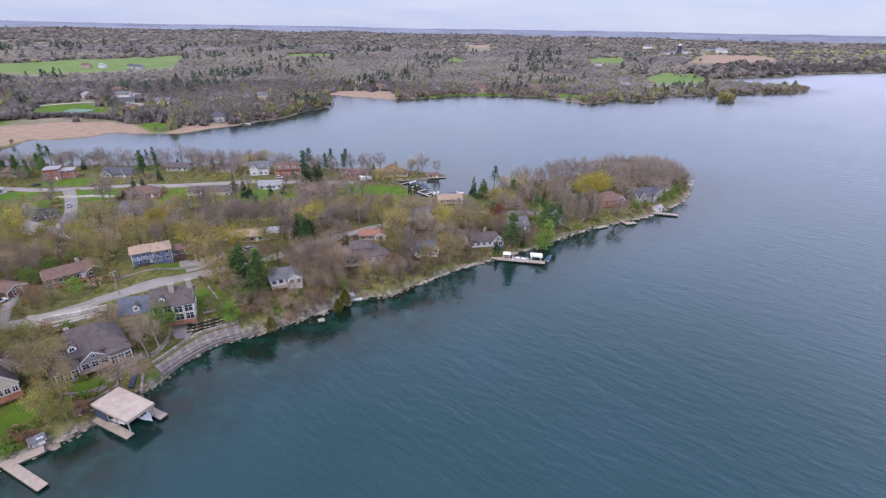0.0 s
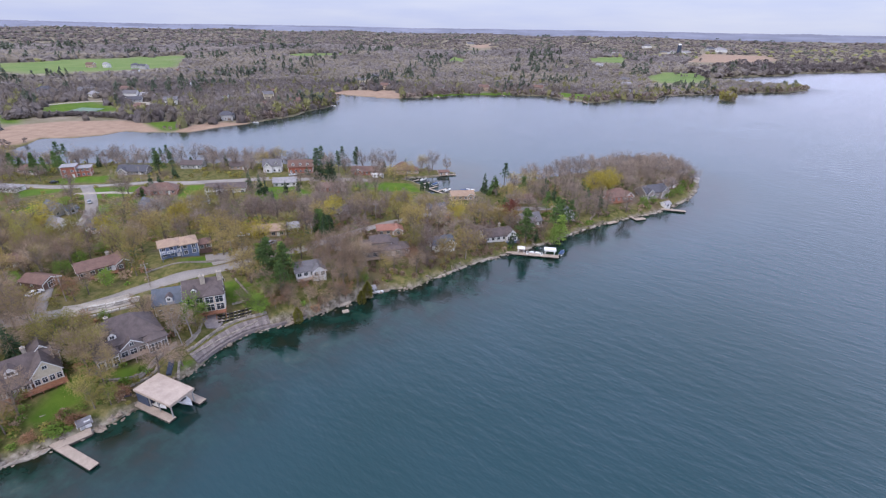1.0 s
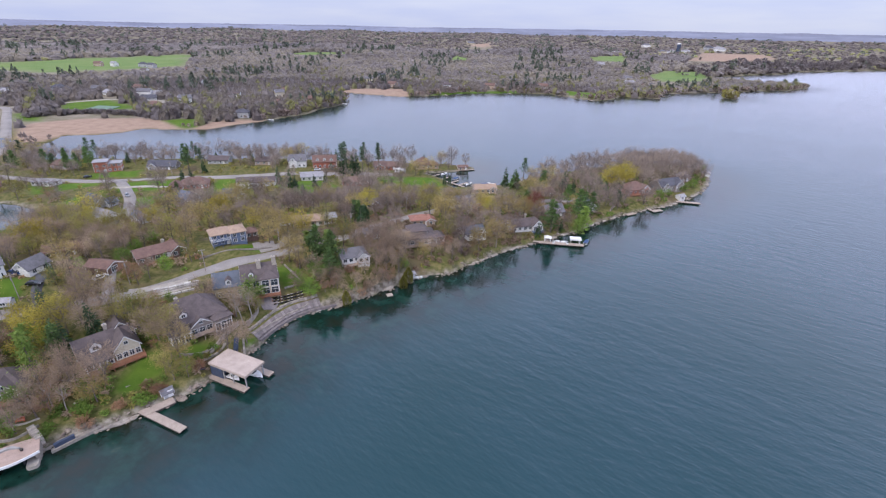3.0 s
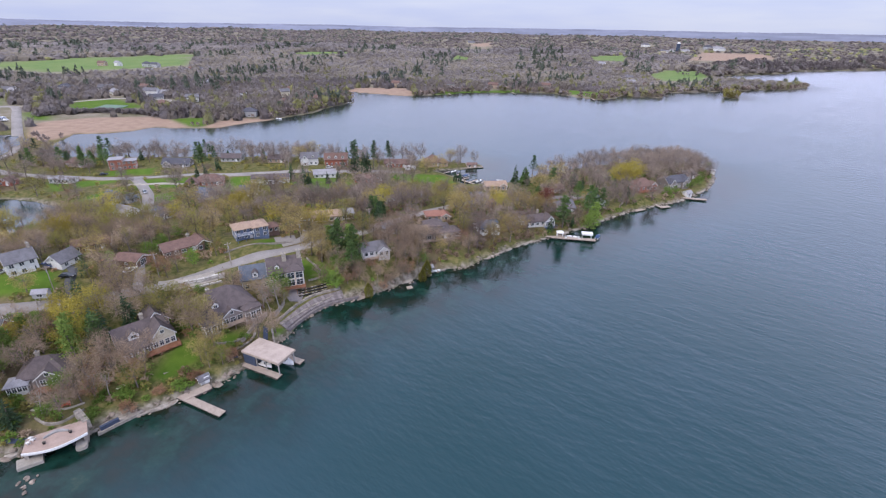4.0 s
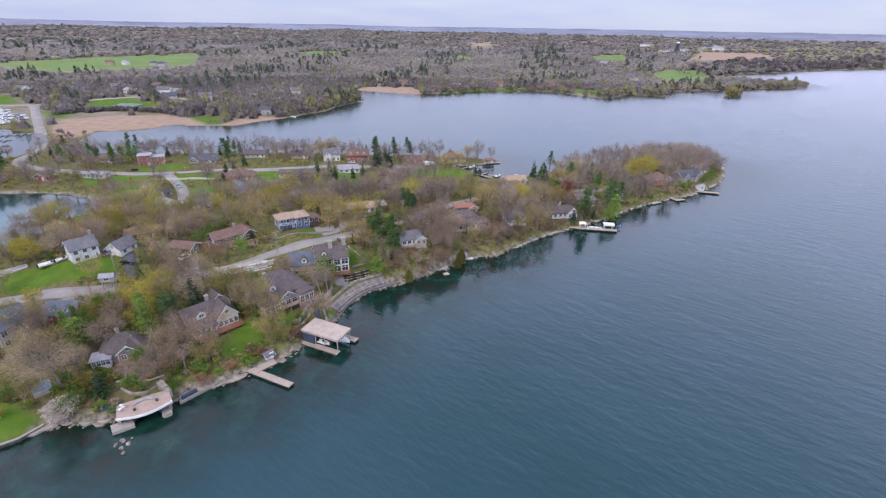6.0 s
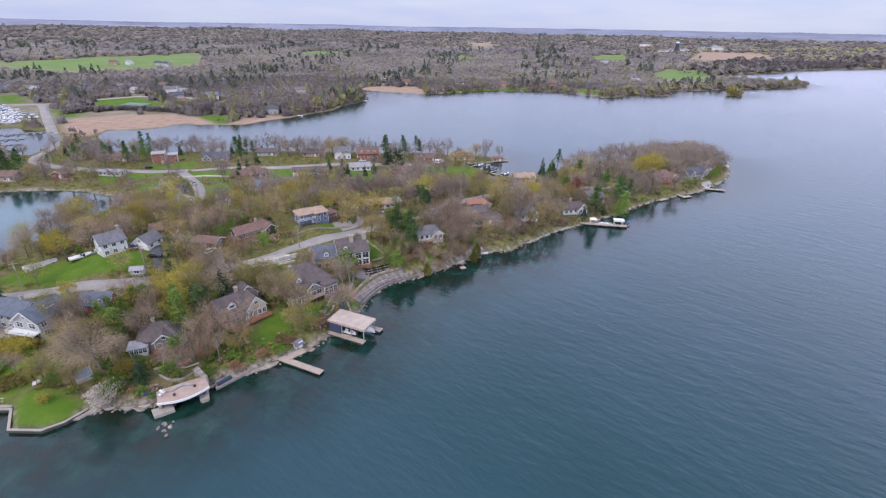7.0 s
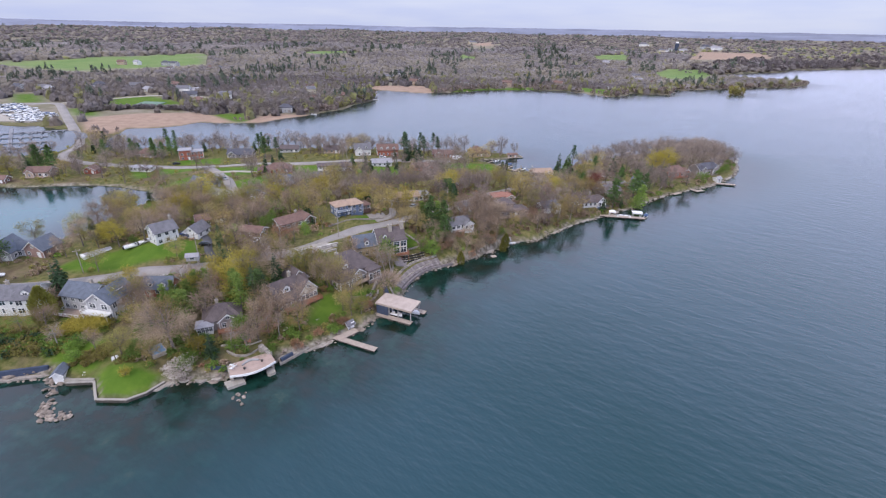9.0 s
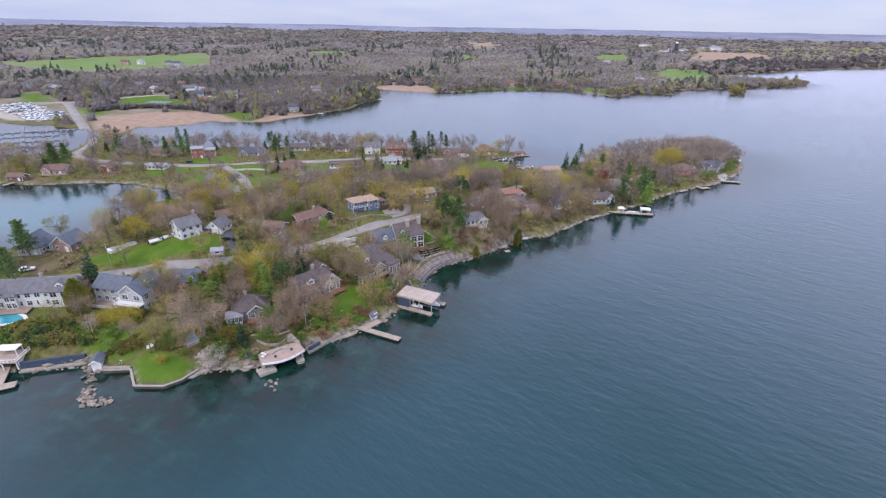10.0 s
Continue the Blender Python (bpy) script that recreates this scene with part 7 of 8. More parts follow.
def spruce_tree(seed, h, r, layers=15, each=9, fan=5):
    rng = np.random.default_rng(seed)
    t = Shape().tube([(0, 0, -0.5), (0, 0, h * 0.5), (0, 0, h * 0.97)], [h * 0.018, h * 0.011, 0.02], 6)
    tri = []
    for i in range(layers):
        f = (i + 0.5) / layers
        z, reach = h * (0.08 + 0.90 * f), r * (1 - f) ** 0.85 + 0.12
        for k in range(max(4, int(each * (1 - 0.5 * f)))):
            a = rng.uniform(0, 6.28)
            rr = reach * rng.uniform(0.75, 1.15)
            way = np.array([math.cos(a), math.sin(a), 0.0])
            base = np.tile(np.array([0, 0, z]), (fan, 1)) + way * rr * rng.uniform(0.05, 0.65, (fan, 1))
            ways = unit(np.tile(way, (fan, 1)) + rng.normal(0, 0.35, (fan, 3)) + np.array([0, 0, -0.25]))
            tri.append(tufts(rng, base + np.array([0, 0, -0.1 * rr]) * rng.uniform(0, 1, (fan, 1)), ways, rr * 0.55 + 0.2, rr * 0.26 + 0.14))
    return t, np.concatenate(tri)


def pine_tree(seed, h, r, bare_to=0.35, plates=26, each=44):
    """An open, layered pine: uneven plates of needles on level limbs."""
    rng = np.random.default_rng(seed)
    lean = rng.normal(0, 0.02, 2) * h
    t = Shape().tube([(0, 0, -0.6), (lean[0] * 0.5, lean[1] * 0.5, h * 0.5), (lean[0], lean[1], h * 0.96)], [h * 0.018, h * 0.012, 0.05], 6)
    tri = []
    for i in range(plates):
        f = (i + rng.uniform(0, 1)) / plates
        z = h * (bare_to + (0.97 - bare_to) * f)
        reach = r * (1 - f * 0.72) * rng.uniform(0.35, 1.1) * (0.7 + 0.3 * math.sin(math.pi * min(1, f * 1.6 + 0.2)))
        a = i * 2.4 + rng.uniform(-0.5, 0.5)
        c = np.array([lean[0] * f + math.cos(a) * reach * 0.75, lean[1] * f + math.sin(a) * reach * 0.75, z + reach * 0.1])
        t.tube([(lean[0] * f, lean[1] * f, z - reach * 0.1), tuple(c)], [h * 0.004, h * 0.0015], 3)
        spread = np.array([0.42, 0.42, 0.13]) * (reach * 0.7 + 0.7)
        pos = c + rng.normal(0, 1, (each, 3)) * spread * 0.8
        ways = unit(rng.normal(0, 1, (each, 3)) * np.array([1, 1, 0.5]) + np.array([0, 0, 0.5]))
        tri.append(tufts(rng, pos, ways, 0.75, 0.42))
    return t, np.concatenate(tri)


def cedar_tree(seed, h, r, n=520):
    rng = np.random.default_rng(seed)
    t = Shape().tube([(0, 0, -0.4), (0, 0, h * 0.9)], [h * 0.02, 0.02], 5)
    f = rng.uniform(0, 1, n) ** 0.8
    a = rng.uniform(0, 6.28, n)
    rr = r * np.minimum(1, (1 - f) * 2.2 + 0.06) * rng.uniform(0.6, 1.0, n)
    pos = np.stack([np.cos(a) * rr, np.sin(a) * rr, h * (0.03 + 0.95 * f)], -1)
    ways = unit(np.stack([np.cos(a), np.sin(a), np.full(n, 1.1)], -1) + rng.normal(0, 0.35, (n, 3)))
    return t, tufts(rng, pos, ways, 0.85, 0.42)


TREE_KINDS = {}


MASSED = {}  # trees too many to tell apart: leaf kind -> corners


def tree_kind(kind, label, h, made, leaf, bark=BARK, name="broadleaf_tree"):
    """The first tree of a kind; the rest are copies."""
    for n, (trunk, tri) in enumerate(made):
        stem = np.array([trunk.v[i] for f in trunk.f for k in range(1, len(f) - 1) for i in (f[0], f[k], f[k + 1])])
        TREE_KINDS.setdefault(kind, []).append([None, h, (label, name, trunk, tri, leaf, bark), stem])


def first_tree(entry):
    label, name, trunk, tri, leaf, bark = entry[2]
    top = thing(name, label, "tree", pose(0, 0, 0))
    part("trunk", trunk, bark, top)
    part("crown", fast_mesh("crown", tri.reshape(-1, 3), 3, LEAF[leaf]), None, top)
    entry[0] = top
    return top


tree_kind("bare", "bare broadleaf tree with fine mauve-brown twigs", 12, [broad_tree(s, 12, 4.2, 1500, 1.2, 0.058) for s in (1, 2, 3, 61, 62)], "bare", name="bare_tree")
tree_kind("bare_far", "bare broadleaf tree with mauve-brown twigs", 12, [broad_tree(s, 12, 4.3, 700, 1.5, 0.105) for s in (4, 5, 6, 63)], "bare_grey", name="bare_tree")
tree_kind("bare_bay", "tall bare grey-brown tree by the bay", 15, [broad_tree(s, 15, 4.5, 800, 1.6, 0.10, stem=0.24, flat=0.95) for s in (7, 8, 64)], "bare_grey", name="bare_tree")
tree_kind("rust", "bare tree with rust-brown buds", 10, [broad_tree(s, 10, 3.6, 1000, 1.1, 0.07, 200, 0.22) for s in (9, 10)], "rust", name="bare_tree")
tree_kind("big_bare", "large spreading bare tree with grey limbs", 19, [broad_tree(11, 19, 8.0, 3400, 1.5, 0.065, stem=0.3)], "bare", name="bare_tree")
tree_kind("bud", "broadleaf tree in yellow-green bud", 11, [broad_tree(s, 11, 4.0, 900, 1.1, 0.06, 900, 0.23) for s in (12, 13, 14, 65)], "bud", name="budding_tree")
tree_kind("bud_far", "broadleaf tree in yellow-brown bud", 11, [broad_tree(s, 11, 4.2, 450, 1.4, 0.10, 480, 0.34) for s in (15, 16, 66)], "bud", name="budding_tree")
tree_kind("olive", "broadleaf tree with olive-brown buds", 11, [broad_tree(s, 11, 4.0, 900, 1.1, 0.065, 700, 0.23) for s in (17, 18, 67)], "olive", name="budding_tree")
tree_kind("willow", "broad tree in golden-green catkins", 12, [broad_tree(s, 12, 4.8, 800, 1.1, 0.12, 1100, 0.30) for s in (19, 20)], "gold", name="budding_tree")
tree_kind("leafy", "small tree in fresh green leaf", 7, [broad_tree(s, 7, 2.7, 500, 0.8, 0.10, 900, 0.28, stem=0.2) for s in (21, 22)], "green", name="leafy_tree")
tree_kind("red_leaf", "tree with dark copper-red foliage", 12, [broad_tree(23, 12, 3.8, 900, 1.0, 0.14, 1100, 0.34, stem=0.2)], "red")
tree_kind("blossom", "small tree covered in white blossom", 6, [broad_tree(24, 6, 3.0, 500, 0.7, 0.10, 1100, 0.24, stem=0.16)], "white", name="blossom_tree")
tree_kind("birch", "slim bare birch with a pale trunk", 9, [broad_tree(s, 9, 2.6, 500, 0.9, 0.07, stem=0.45) for s in (25, 26)], "bare", PALE_BARK, name="birch_tree")
tree_kind("spruce", "dark green conical spruce", 10, [spruce_tree(s, 10, 2.4) for s in (27, 28, 29)], "spruce", name="spruce_tree")
tree_kind("spruce_round", "dense rounded green spruce", 8, [spruce_tree(30, 8, 3.1, 14, 11, 6)], "pine", name="spruce_tree")
tree_kind("pine", "tall layered white pine", 15, [pine_tree(s, 15, 4.4, 0.2) for s in (31, 32, 33)], "pine", name="pine_tree")
tree_kind("pine_green", "broad pine with bright green needles", 14, [pine_tree(s, 14, 4.6, 0.15, 30, 46) for s in (34, 35)], "pine_green", name="pine_tree")
tree_kind("pine_tall", "tall open pine above a bare stem", 16, [pine_tree(s, 16, 3.4, 0.45, 18, 30) for s in (36, 37, 38)], "spruce", name="pine_tree")
tree_kind("cedar", "narrow dark green cedar", 8, [cedar_tree(s, 8, 1.5) for s in (39, 40)], "spruce", name="cedar_tree")
tree_kind("gold_shrub", "dense golden-green clipped shrub", 3, [broad_tree(s, 3, 1.9, 400, 0.5, 0.12, 700, 0.2, stem=0.08) for s in (41, 42)], "gold", name="shrub")
tree_kind("green_shrub", "dense green garden shrub", 3, [broad_tree(s, 3, 1.8, 400, 0.5, 0.14, 700, 0.2, stem=0.08) for s in (43, 44)], "green", name="shrub")
tree_kind("rust_shrub", "bare rusty-brown shrub on the bank", 3, [broad_tree(s, 3, 2.0, 700, 0.7, 0.09, stem=0.08) for s in (45, 46)], "rust", name="shrub")
tree_kind("pine_wide", "tall white pine with broad open layers", 15, [pine_tree(s, 15, 4.3, 0.22, 24, 60) for s in (47, 48, 49)], "pine", name="pine_tree")
tree_kind("gold_arborvitae", "tall dense golden-green arborvitae", 11, [cedar_tree(50, 11, 3.1, 2200)], "arborvitae", name="cedar_tree")
PLANTED = []


def plant(kind, x, y, h, rng=random, massed=False):
    n = rng.randrange(len(TREE_KINDS[kind]))
    entry = TREE_KINDS[kind][n]
    k = h / entry[1]
    wide = k * rng.uniform(0.88, 1.15)
    m = Matrix.LocRotScale((x, y, gz(x, y) - 0.1), Euler((rng.uniform(-0.04, 0.04), rng.uniform(-0.04, 0.04), rng.uniform(0, 6.28))), (wide, wide, k))
    if massed:
        a = np.array(m)
        for key, pts in ((entry[2][4], entry[2][3].reshape(-1, 3)), ("stem", entry[3])):
            MASSED.setdefault(key, []).append(pts @ a[:3, :3].T + a[:3, 3])
    elif entry[0]:
        copy_thing(entry[0], m @ Matrix.Diagonal((*(1 / v for v in entry[0].scale), 1)))
    else:
        first_tree(entry).matrix_basis = m
    PLANTED.append((x, y, h * 0.28))


# trees that stand out: kind, x, y, height
MARKED = [
    ("birch", -80.4, 114.5, 12),
    ("bare", -118.0, 83.4, 11),
    ("bare", -114.6, 81.0, 10),
    ("birch", -112.3, 72.1, 9),
    ("willow", -127.3, 85, 11),
    ("spruce", -118.5, 87.1, 14),
    ("pine_green", -148.6, 82.7, 7),
    ("olive", -157.3, 79.6, 12),
    ("bare", -154.6, 81.1, 12),
    ("olive", -163.1, 82.8, 11),
    ("bare", -150, 77.6, 10),
    ("gold_shrub", -168.7, 66.8, 3.4),
    ("gold_shrub", -166.8, 67.3, 3.8),
    ("gold_shrub", -164.8, 67.8, 3.8),
    ("gold_shrub", -161.8, 67, 3.4),
    ("green_shrub", -163.7, 60.9, 3.2),
    ("green_shrub", -162.7, 62.7, 3.4),
    ("green_shrub", -160.7, 58.1, 3),
    ("green_shrub", -159, 67.8, 2.6),
    ("green_shrub", -145.3, 61.8, 3),
    ("green_shrub", -144.8, 57.8, 3),
    ("green_shrub", -142, 61.2, 3),
    ("gold_shrub", -143.1, 52.4, 2.4),
    ("green_shrub", -130.8, 57.3, 3.8),
    ("gold_shrub", -129.2, 63.3, 4.5),
    ("green_shrub", -129.4, 58.9, 3.6),
    ("green_shrub", -119.7, 65.1, 3),
    ("green_shrub", -118.5, 67.5, 3),
    ("green_shrub", -111.2, 62.8, 2.4),
    ("green_shrub", -109.8, 65.1, 2.4),
    ("rust_shrub", -103.1, 69.8, 3),
    ("rust_shrub", -98.4, 75.2, 2.6),
    ("rust_shrub", -91.7, 81.2, 3),
    ("olive", -87.1, 87, 7),
    ("rust_shrub", -86, 90, 3.6),
    ("pine", -67.3, 141.8, 14),
    ("pine_green", -63.5, 148.7, 12),
    ("pine", -60.8, 138.2, 12),
    ("bare", -70.1, 129.6, 9),
    ("rust", -58.5, 134.3, 5),
    ("bare", -44.4, 142.5, 6.8),
    ("bare", -41.4, 146.3, 12),
    ("bare", -48.8, 142.7, 7.4),
    ("olive", -37.1, 150, 9),
    ("bare", -50.5, 138.2, 6.2),
    ("bare", -35.3, 158.6, 12),
    ("bare", -39.9, 156.4, 12),
    ("bare", -43, 151.4, 12),
    ("leafy", -65, 135.3, 8),
    ("pine", -211, 86.6, 14),
    ("big_bare", -135.6, 62.4, 19),
    ("bare", -131.6, 74.6, 13),
    ("blossom", -130, 55.8, 6),
    ("blossom", -131.7, 54.9, 5),
    ("spruce", -116.8, 95.6, 14),
    ("willow", -130, 93.1, 12),
    ("willow", -129.3, 99.9, 13),
    ("birch", -120.7, 64.9, 9),
    ("birch", -168.3, 62, 9),
    ("spruce", -57.5, 179.3, 10),
    ("spruce", -61.6, 170.8, 9),
    ("spruce_round", 19.6, 264.7, 12),
    ("spruce", 13.9, 266.8, 13),
    ("spruce_round", 24.4, 241.1, 9),
    ("red_leaf", 24.8, 219.7, 13),
    ("spruce", 53.1, 257.8, 8),
    ("spruce", 75.9, 244.6, 10),
    ("willow", 82.5, 265.7, 17),
    ("willow", 76.4, 261.8, 15),
    ("leafy", 125.7, 272.1, 5),
    ("leafy", 120.8, 268, 4),
    ("leafy", 103.4, 252.2, 4),
    ("pine_tall", -90.1, 285, 20),
    ("pine_tall", -78, 289.2, 18),
    ("pine_tall", -67.8, 294.4, 17),
    ("spruce", -88, 282.9, 14),
    ("spruce", -80.7, 284, 15),
    ("spruce", -109, 246.6, 9),
    ("spruce", -174.8, 256.3, 8),
    ("pine_tall", -180.4, 280, 14),
    ("pine_tall", -187.5, 277, 13),
    ("pine_tall", -310.6, 293.2, 14),
    ("spruce", -311.9, 282.5, 9),
    ("pine", -276.5, 278, 9),
    ("pine", -311, 233.4, 17),
    ("pine", -304.5, 235, 15),
    ("spruce", -317.5, 232.5, 12),
    ("leafy", -112.9, 107.6, 7),
    ("spruce", -146.3, 118.6, 9),
    ("spruce", -140.3, 106.3, 9),
    ("spruce", -162.4, 89.3, 6),
    ("willow", -164.7, 91.9, 8),
    ("cedar", -20.2, 271.7, 6),
    ("cedar", -23.3, 269.7, 6),
    ("spruce", -93.7, 255.9, 8),
    ("spruce", -98.9, 251.1, 8),
    ("leafy", -166.9, 83.5, 6),
    ("spruce", -40.5, 333.5, 8),
    ("bare_bay", -19.7, 313.4, 16),
    ("bare_bay", -48.2, 314.8, 16),
    ("bare_bay", -106.1, 300.3, 15),
    ("bare_bay", -147.5, 295.5, 15),
    ("bare_bay", -123, 299.6, 16),
    ("spruce", -123.1, 258, 10),
    ("spruce", -112.5, 247.3, 12),
    ("spruce", -100.3, 234.5, 8),
    ("spruce", -90.1, 282.2, 13),
    ("spruce", -83.4, 283.5, 14),
    ("cedar", -61.2, 183.6, 9),
    ("cedar", -57.6, 182.5, 9),
    ("cedar", -56.6, 186.1, 8),
    ("pine_tall", -93.5, 304.3, 17),
    ("pine_tall", -82.2, 315.7, 15),
    ("pine_tall", -72.5, 317.9, 15),
    ("spruce", -179.8, 255.2, 8),
    ("spruce_round", -172.5, 236.5, 6),
    ("pine_tall", -195.9, 288.5, 15),
    ("pine_tall", -191.6, 296.9, 12),
    ("pine", -200.7, 209.2, 6),
    ("leafy", -136.7, 156.3, 5),
    ("spruce", -118.1, 144.1, 5),
    ("leafy", -138.8, 78.5, 9),
    ("willow", -140.3, 86.8, 10),
    ("birch", -109.3, 72.3, 8),
    ("leafy", -93.1, 104.8, 4),
    ("leafy", -36.1, 151.8, 5),

    ("bare", -93.6, 97.6, 8),
    ("olive", -80.4, 117, 7),
    ("leafy", -83.3, 119.6, 7),
    ("gold_arborvitae", -179.9, 73.6, 11.5),
    ("spruce", -184.5, 85.8, 12.5),
    ("pine_green", -138.9, 79.7, 11.5),
    ("pine_green", -123.6, 81.6, 14.5),
    ("pine_green", -146.9, 85.1, 7),
    ("pine_wide", -223.6, 106.6, 14.5),
    ("spruce", -223, 94, 16),
    ("spruce", -228, 98, 14),
    ("pine_green", -126.8, 84.6, 13),
    ("spruce", -122.5, 88.6, 13),
    ("pine_green", -139.6, 75.6, 10),
    ("willow", -137.9, 97.2, 10.5),
    ("leafy", -131, 91.4, 7),
    ("pine_wide", 30.4, 199.8, 17),
    ("pine_wide", 46.7, 215.5, 17),
    ("pine", 54.6, 221.5, 14),
    ("pine", 50.2, 218.5, 15),
    ("pine_wide", -262.7, 272.6, 14.5),
    ("pine_wide", -279, 275, 12.5),
    ("pine_wide", -255.6, 281, 13.5),
    ("pine_wide", -187.5, 277.5, 15),
    ("bare", -25.4, 160.7, 10),
    ("bare", -31, 163.6, 9),
    ("bare", -16.7, 163, 10),
    ("rust", -20, 167, 8),
    ("bud", -28, 160, 7),
    ("bare", -66.5, 136.4, 11),
    ("pine_wide", -66.6, 143.0, 17),
    ("pine_wide", -61.6, 143.6, 15),
    ("pine_green", -70.4, 145.6, 13),
    ("bare", -100.4, 97.6, 13),
    ("bare", -103.6, 101.0, 12),
    ("bud", -88.6, 117.6, 8),
    ("bare", -63, 133.4, 9),
    ("bare", -57.4, 137, 6.2),
    ("rust", -54, 140.6, 5),
    ("bare", -71.4, 146.8, 11),
    ("bare", -58, 146.8, 7.4),
    ("bare", -55, 133.4, 5),
    ("bud", -61.4, 136.8, 3.7),
    ("bare", -46.5, 137.6, 5.6),
    ("bare", -68, 153, 11),
    ("bud", -73, 151, 8),
    ("leafy", -65.4, 129.4, 8),
    ("leafy", -68.4, 130.4, 7),
    ("bare", -60.3, 135.9, 7.4),
    ("bare", -57.5, 133.9, 6.8),
    ("rust", -61.3, 132, 5.6),
    ("bare", -53.3, 131.7, 6.2),
    ("gold_arborvitae", -53.3, 130.4, 6),
    ("rust", -48.4, 134.6, 5),
    ("bare", -51.1, 136.6, 6.8),
    ("bare", -45.5, 138.5, 6.8),
    ("bare", -42.2, 141.4, 10),
    ("rust", -40.4, 143.9, 8),
    ("bare", -45.5, 147.2, 13),
    ("bare", -49.3, 150.2, 12),
    ("gold_arborvitae", -34.7, 143.7, 6),
    ("gold_arborvitae", -33.4, 147.8, 7),
    ("bare", -37.4, 149.4, 12),
    ("bare", -42.5, 154.4, 13),
    ("bare", -37.1, 157.6, 14),
    ("bare", -46.2, 159.6, 15),
    ("bare", -42.5, 162.4, 15),
    ("bare", -50.1, 161.7, 13),
    ("pine", -58.8, 183.0, 12),
    ("pine", -61.0, 184.7, 11),
    ("olive", -112.1, 101.3, 13),
    ("olive", -108.6, 101.6, 14),
    ("bare", -117.8, 104.8, 14),
    ("olive", -107.1, 104.3, 12),
    ("bud", -126.6, 111.2, 12),
    ("bare", -127.0, 106.9, 14),
    ("leafy", -83.3, 122.1, 9),
    ("birch", -85.5, 114.2, 12),
    ("birch", -82.1, 111.5, 11),
    ("bare", -78.1, 103.9, 9),
    ("willow", -140.5, 167.7, 12),
    ("willow", -126.8, 188.3, 12),
    ("willow", -124.9, 191.9, 11),
    ("bud", -128.2, 176.4, 12),
    ("bud", -159.4, 161.6, 12),
    ("bud", -89.7, 163.7, 13),
    ("bud", -82.2, 156.8, 13),
    ("pine_green", -140.1, 86.3, 10),
    ("pine_green", -137.2, 88.3, 10),
    ("pine", -220.9, 105.1, 15),
    ("pine_wide", -313.2, 236.5, 16),
    ("pine_wide", -313.8, 247.2, 14),
    ("pine", -294.8, 269.8, 13),
    ("spruce", -311.0, 280.9, 8),
    ("pine_wide", -260.6, 269.0, 13),
    ("pine_wide", -255.5, 271.1, 12),
    ("pine", -249.7, 278.1, 12),
    ("willow", -205.1, 152.7, 13),
    ("bud", -205.9, 145.7, 13),
    ("spruce", -186.9, 89.9, 12),
    ("bare", -176.2, 68.4, 9),
    ("bud", -181.5, 66.0, 9),
    ("bare", -156.4, 60.6, 8),
    ("bud", -150.6, 70.2, 9),
    ("pine_green", -138.2, 75.4, 11),
    ("pine_green", -142.6, 77.0, 9),
    ("bare", -115.9, 74.1, 12),
    ("rust", -114.1, 77.1, 9),
    ("bare", -112.4, 80.1, 12),
    ("bare", -114.5, 69.6, 10),
    ("rust", -111.7, 70.8, 8),
    ("bare", -110.9, 77.0, 10),
    ("bud", -119.0, 79.1, 10),
    ("pine", -119.4, 85.2, 14),
    ("bare", -134.4, 83.6, 12),
    ("bare", -125.7, 101.5, 13),
    ("bare", -119.4, 97.2, 13),
    ("olive", -101.8, 99.5, 13),
    ("olive", -98.0, 98.4, 13),
    ("bare", -96.1, 96.4, 13),
    ("rust_shrub", -95.2, 82.0, 2.4),
    ("olive", -89.9, 85.2, 9),
    ("bud", -93.0, 86.9, 8),
    ("leafy", -120.3, 71.8, 6),
    ("bud_far", 25.2, 247.1, 12),
    ("bud_far", 29.3, 242.3, 13),
    ("leafy", 26.1, 252.5, 9),
    ("pine", 35.7, 259.1, 13),
    ("spruce", 48.1, 260.4, 13),
    ("bare_bay", 39.9, 253.9, 14),
    ("bare_bay", 20.0, 257.4, 8),
    ("pine_green", 47.1, 205.6, 14),
    ("pine_green", 43.2, 201.3, 12),
    ("pine", 45.7, 236.1, 12),
    ("willow", 87.1, 269.8, 15),
    ("willow", 81.4, 263.3, 14),
    ("leafy", 132.3, 278.3, 6),
    ("leafy", 138.5, 287.7, 6),
    ("leafy", 102.0, 252.6, 6),
    ("leafy", 109.6, 258.7, 5),
]
tree_rng = random.Random(5)
for kind, x, y, h in MARKED:
    plant(kind, x, y, h * (1.0 if kind != "pine_tall" else 0.98), tree_rng)

# the tall grey trees that crown the point
for _ in range(60):
    for _ in range(6):
        x, y = tree_rng.uniform(98, 152), tree_rng.uniform(262, 330)
        if float(shore(np.array([x]), np.array([y]))[0]) > 4 and y > 250 + (x - 88) * 0.62 and all(math.hypot(x - hx, y - hy) > r * 0.9 for hx, hy, r in HOUSES) and all(math.hypot(x - px, y - py) > 4.2 for px, py, r in PLANTED):
            plant("bare_far", x, y, tree_rng.uniform(10.5, 14.5), tree_rng, massed=True)
            break
# the clipped golden hedge below the gabled house
for k in range(11):
    plant("gold_shrub", -168.6 + 0.85 * k, 67.2 + 0.12 * k + 1.6 * (k % 2), tree_rng.uniform(3.4, 4.2), tree_rng)

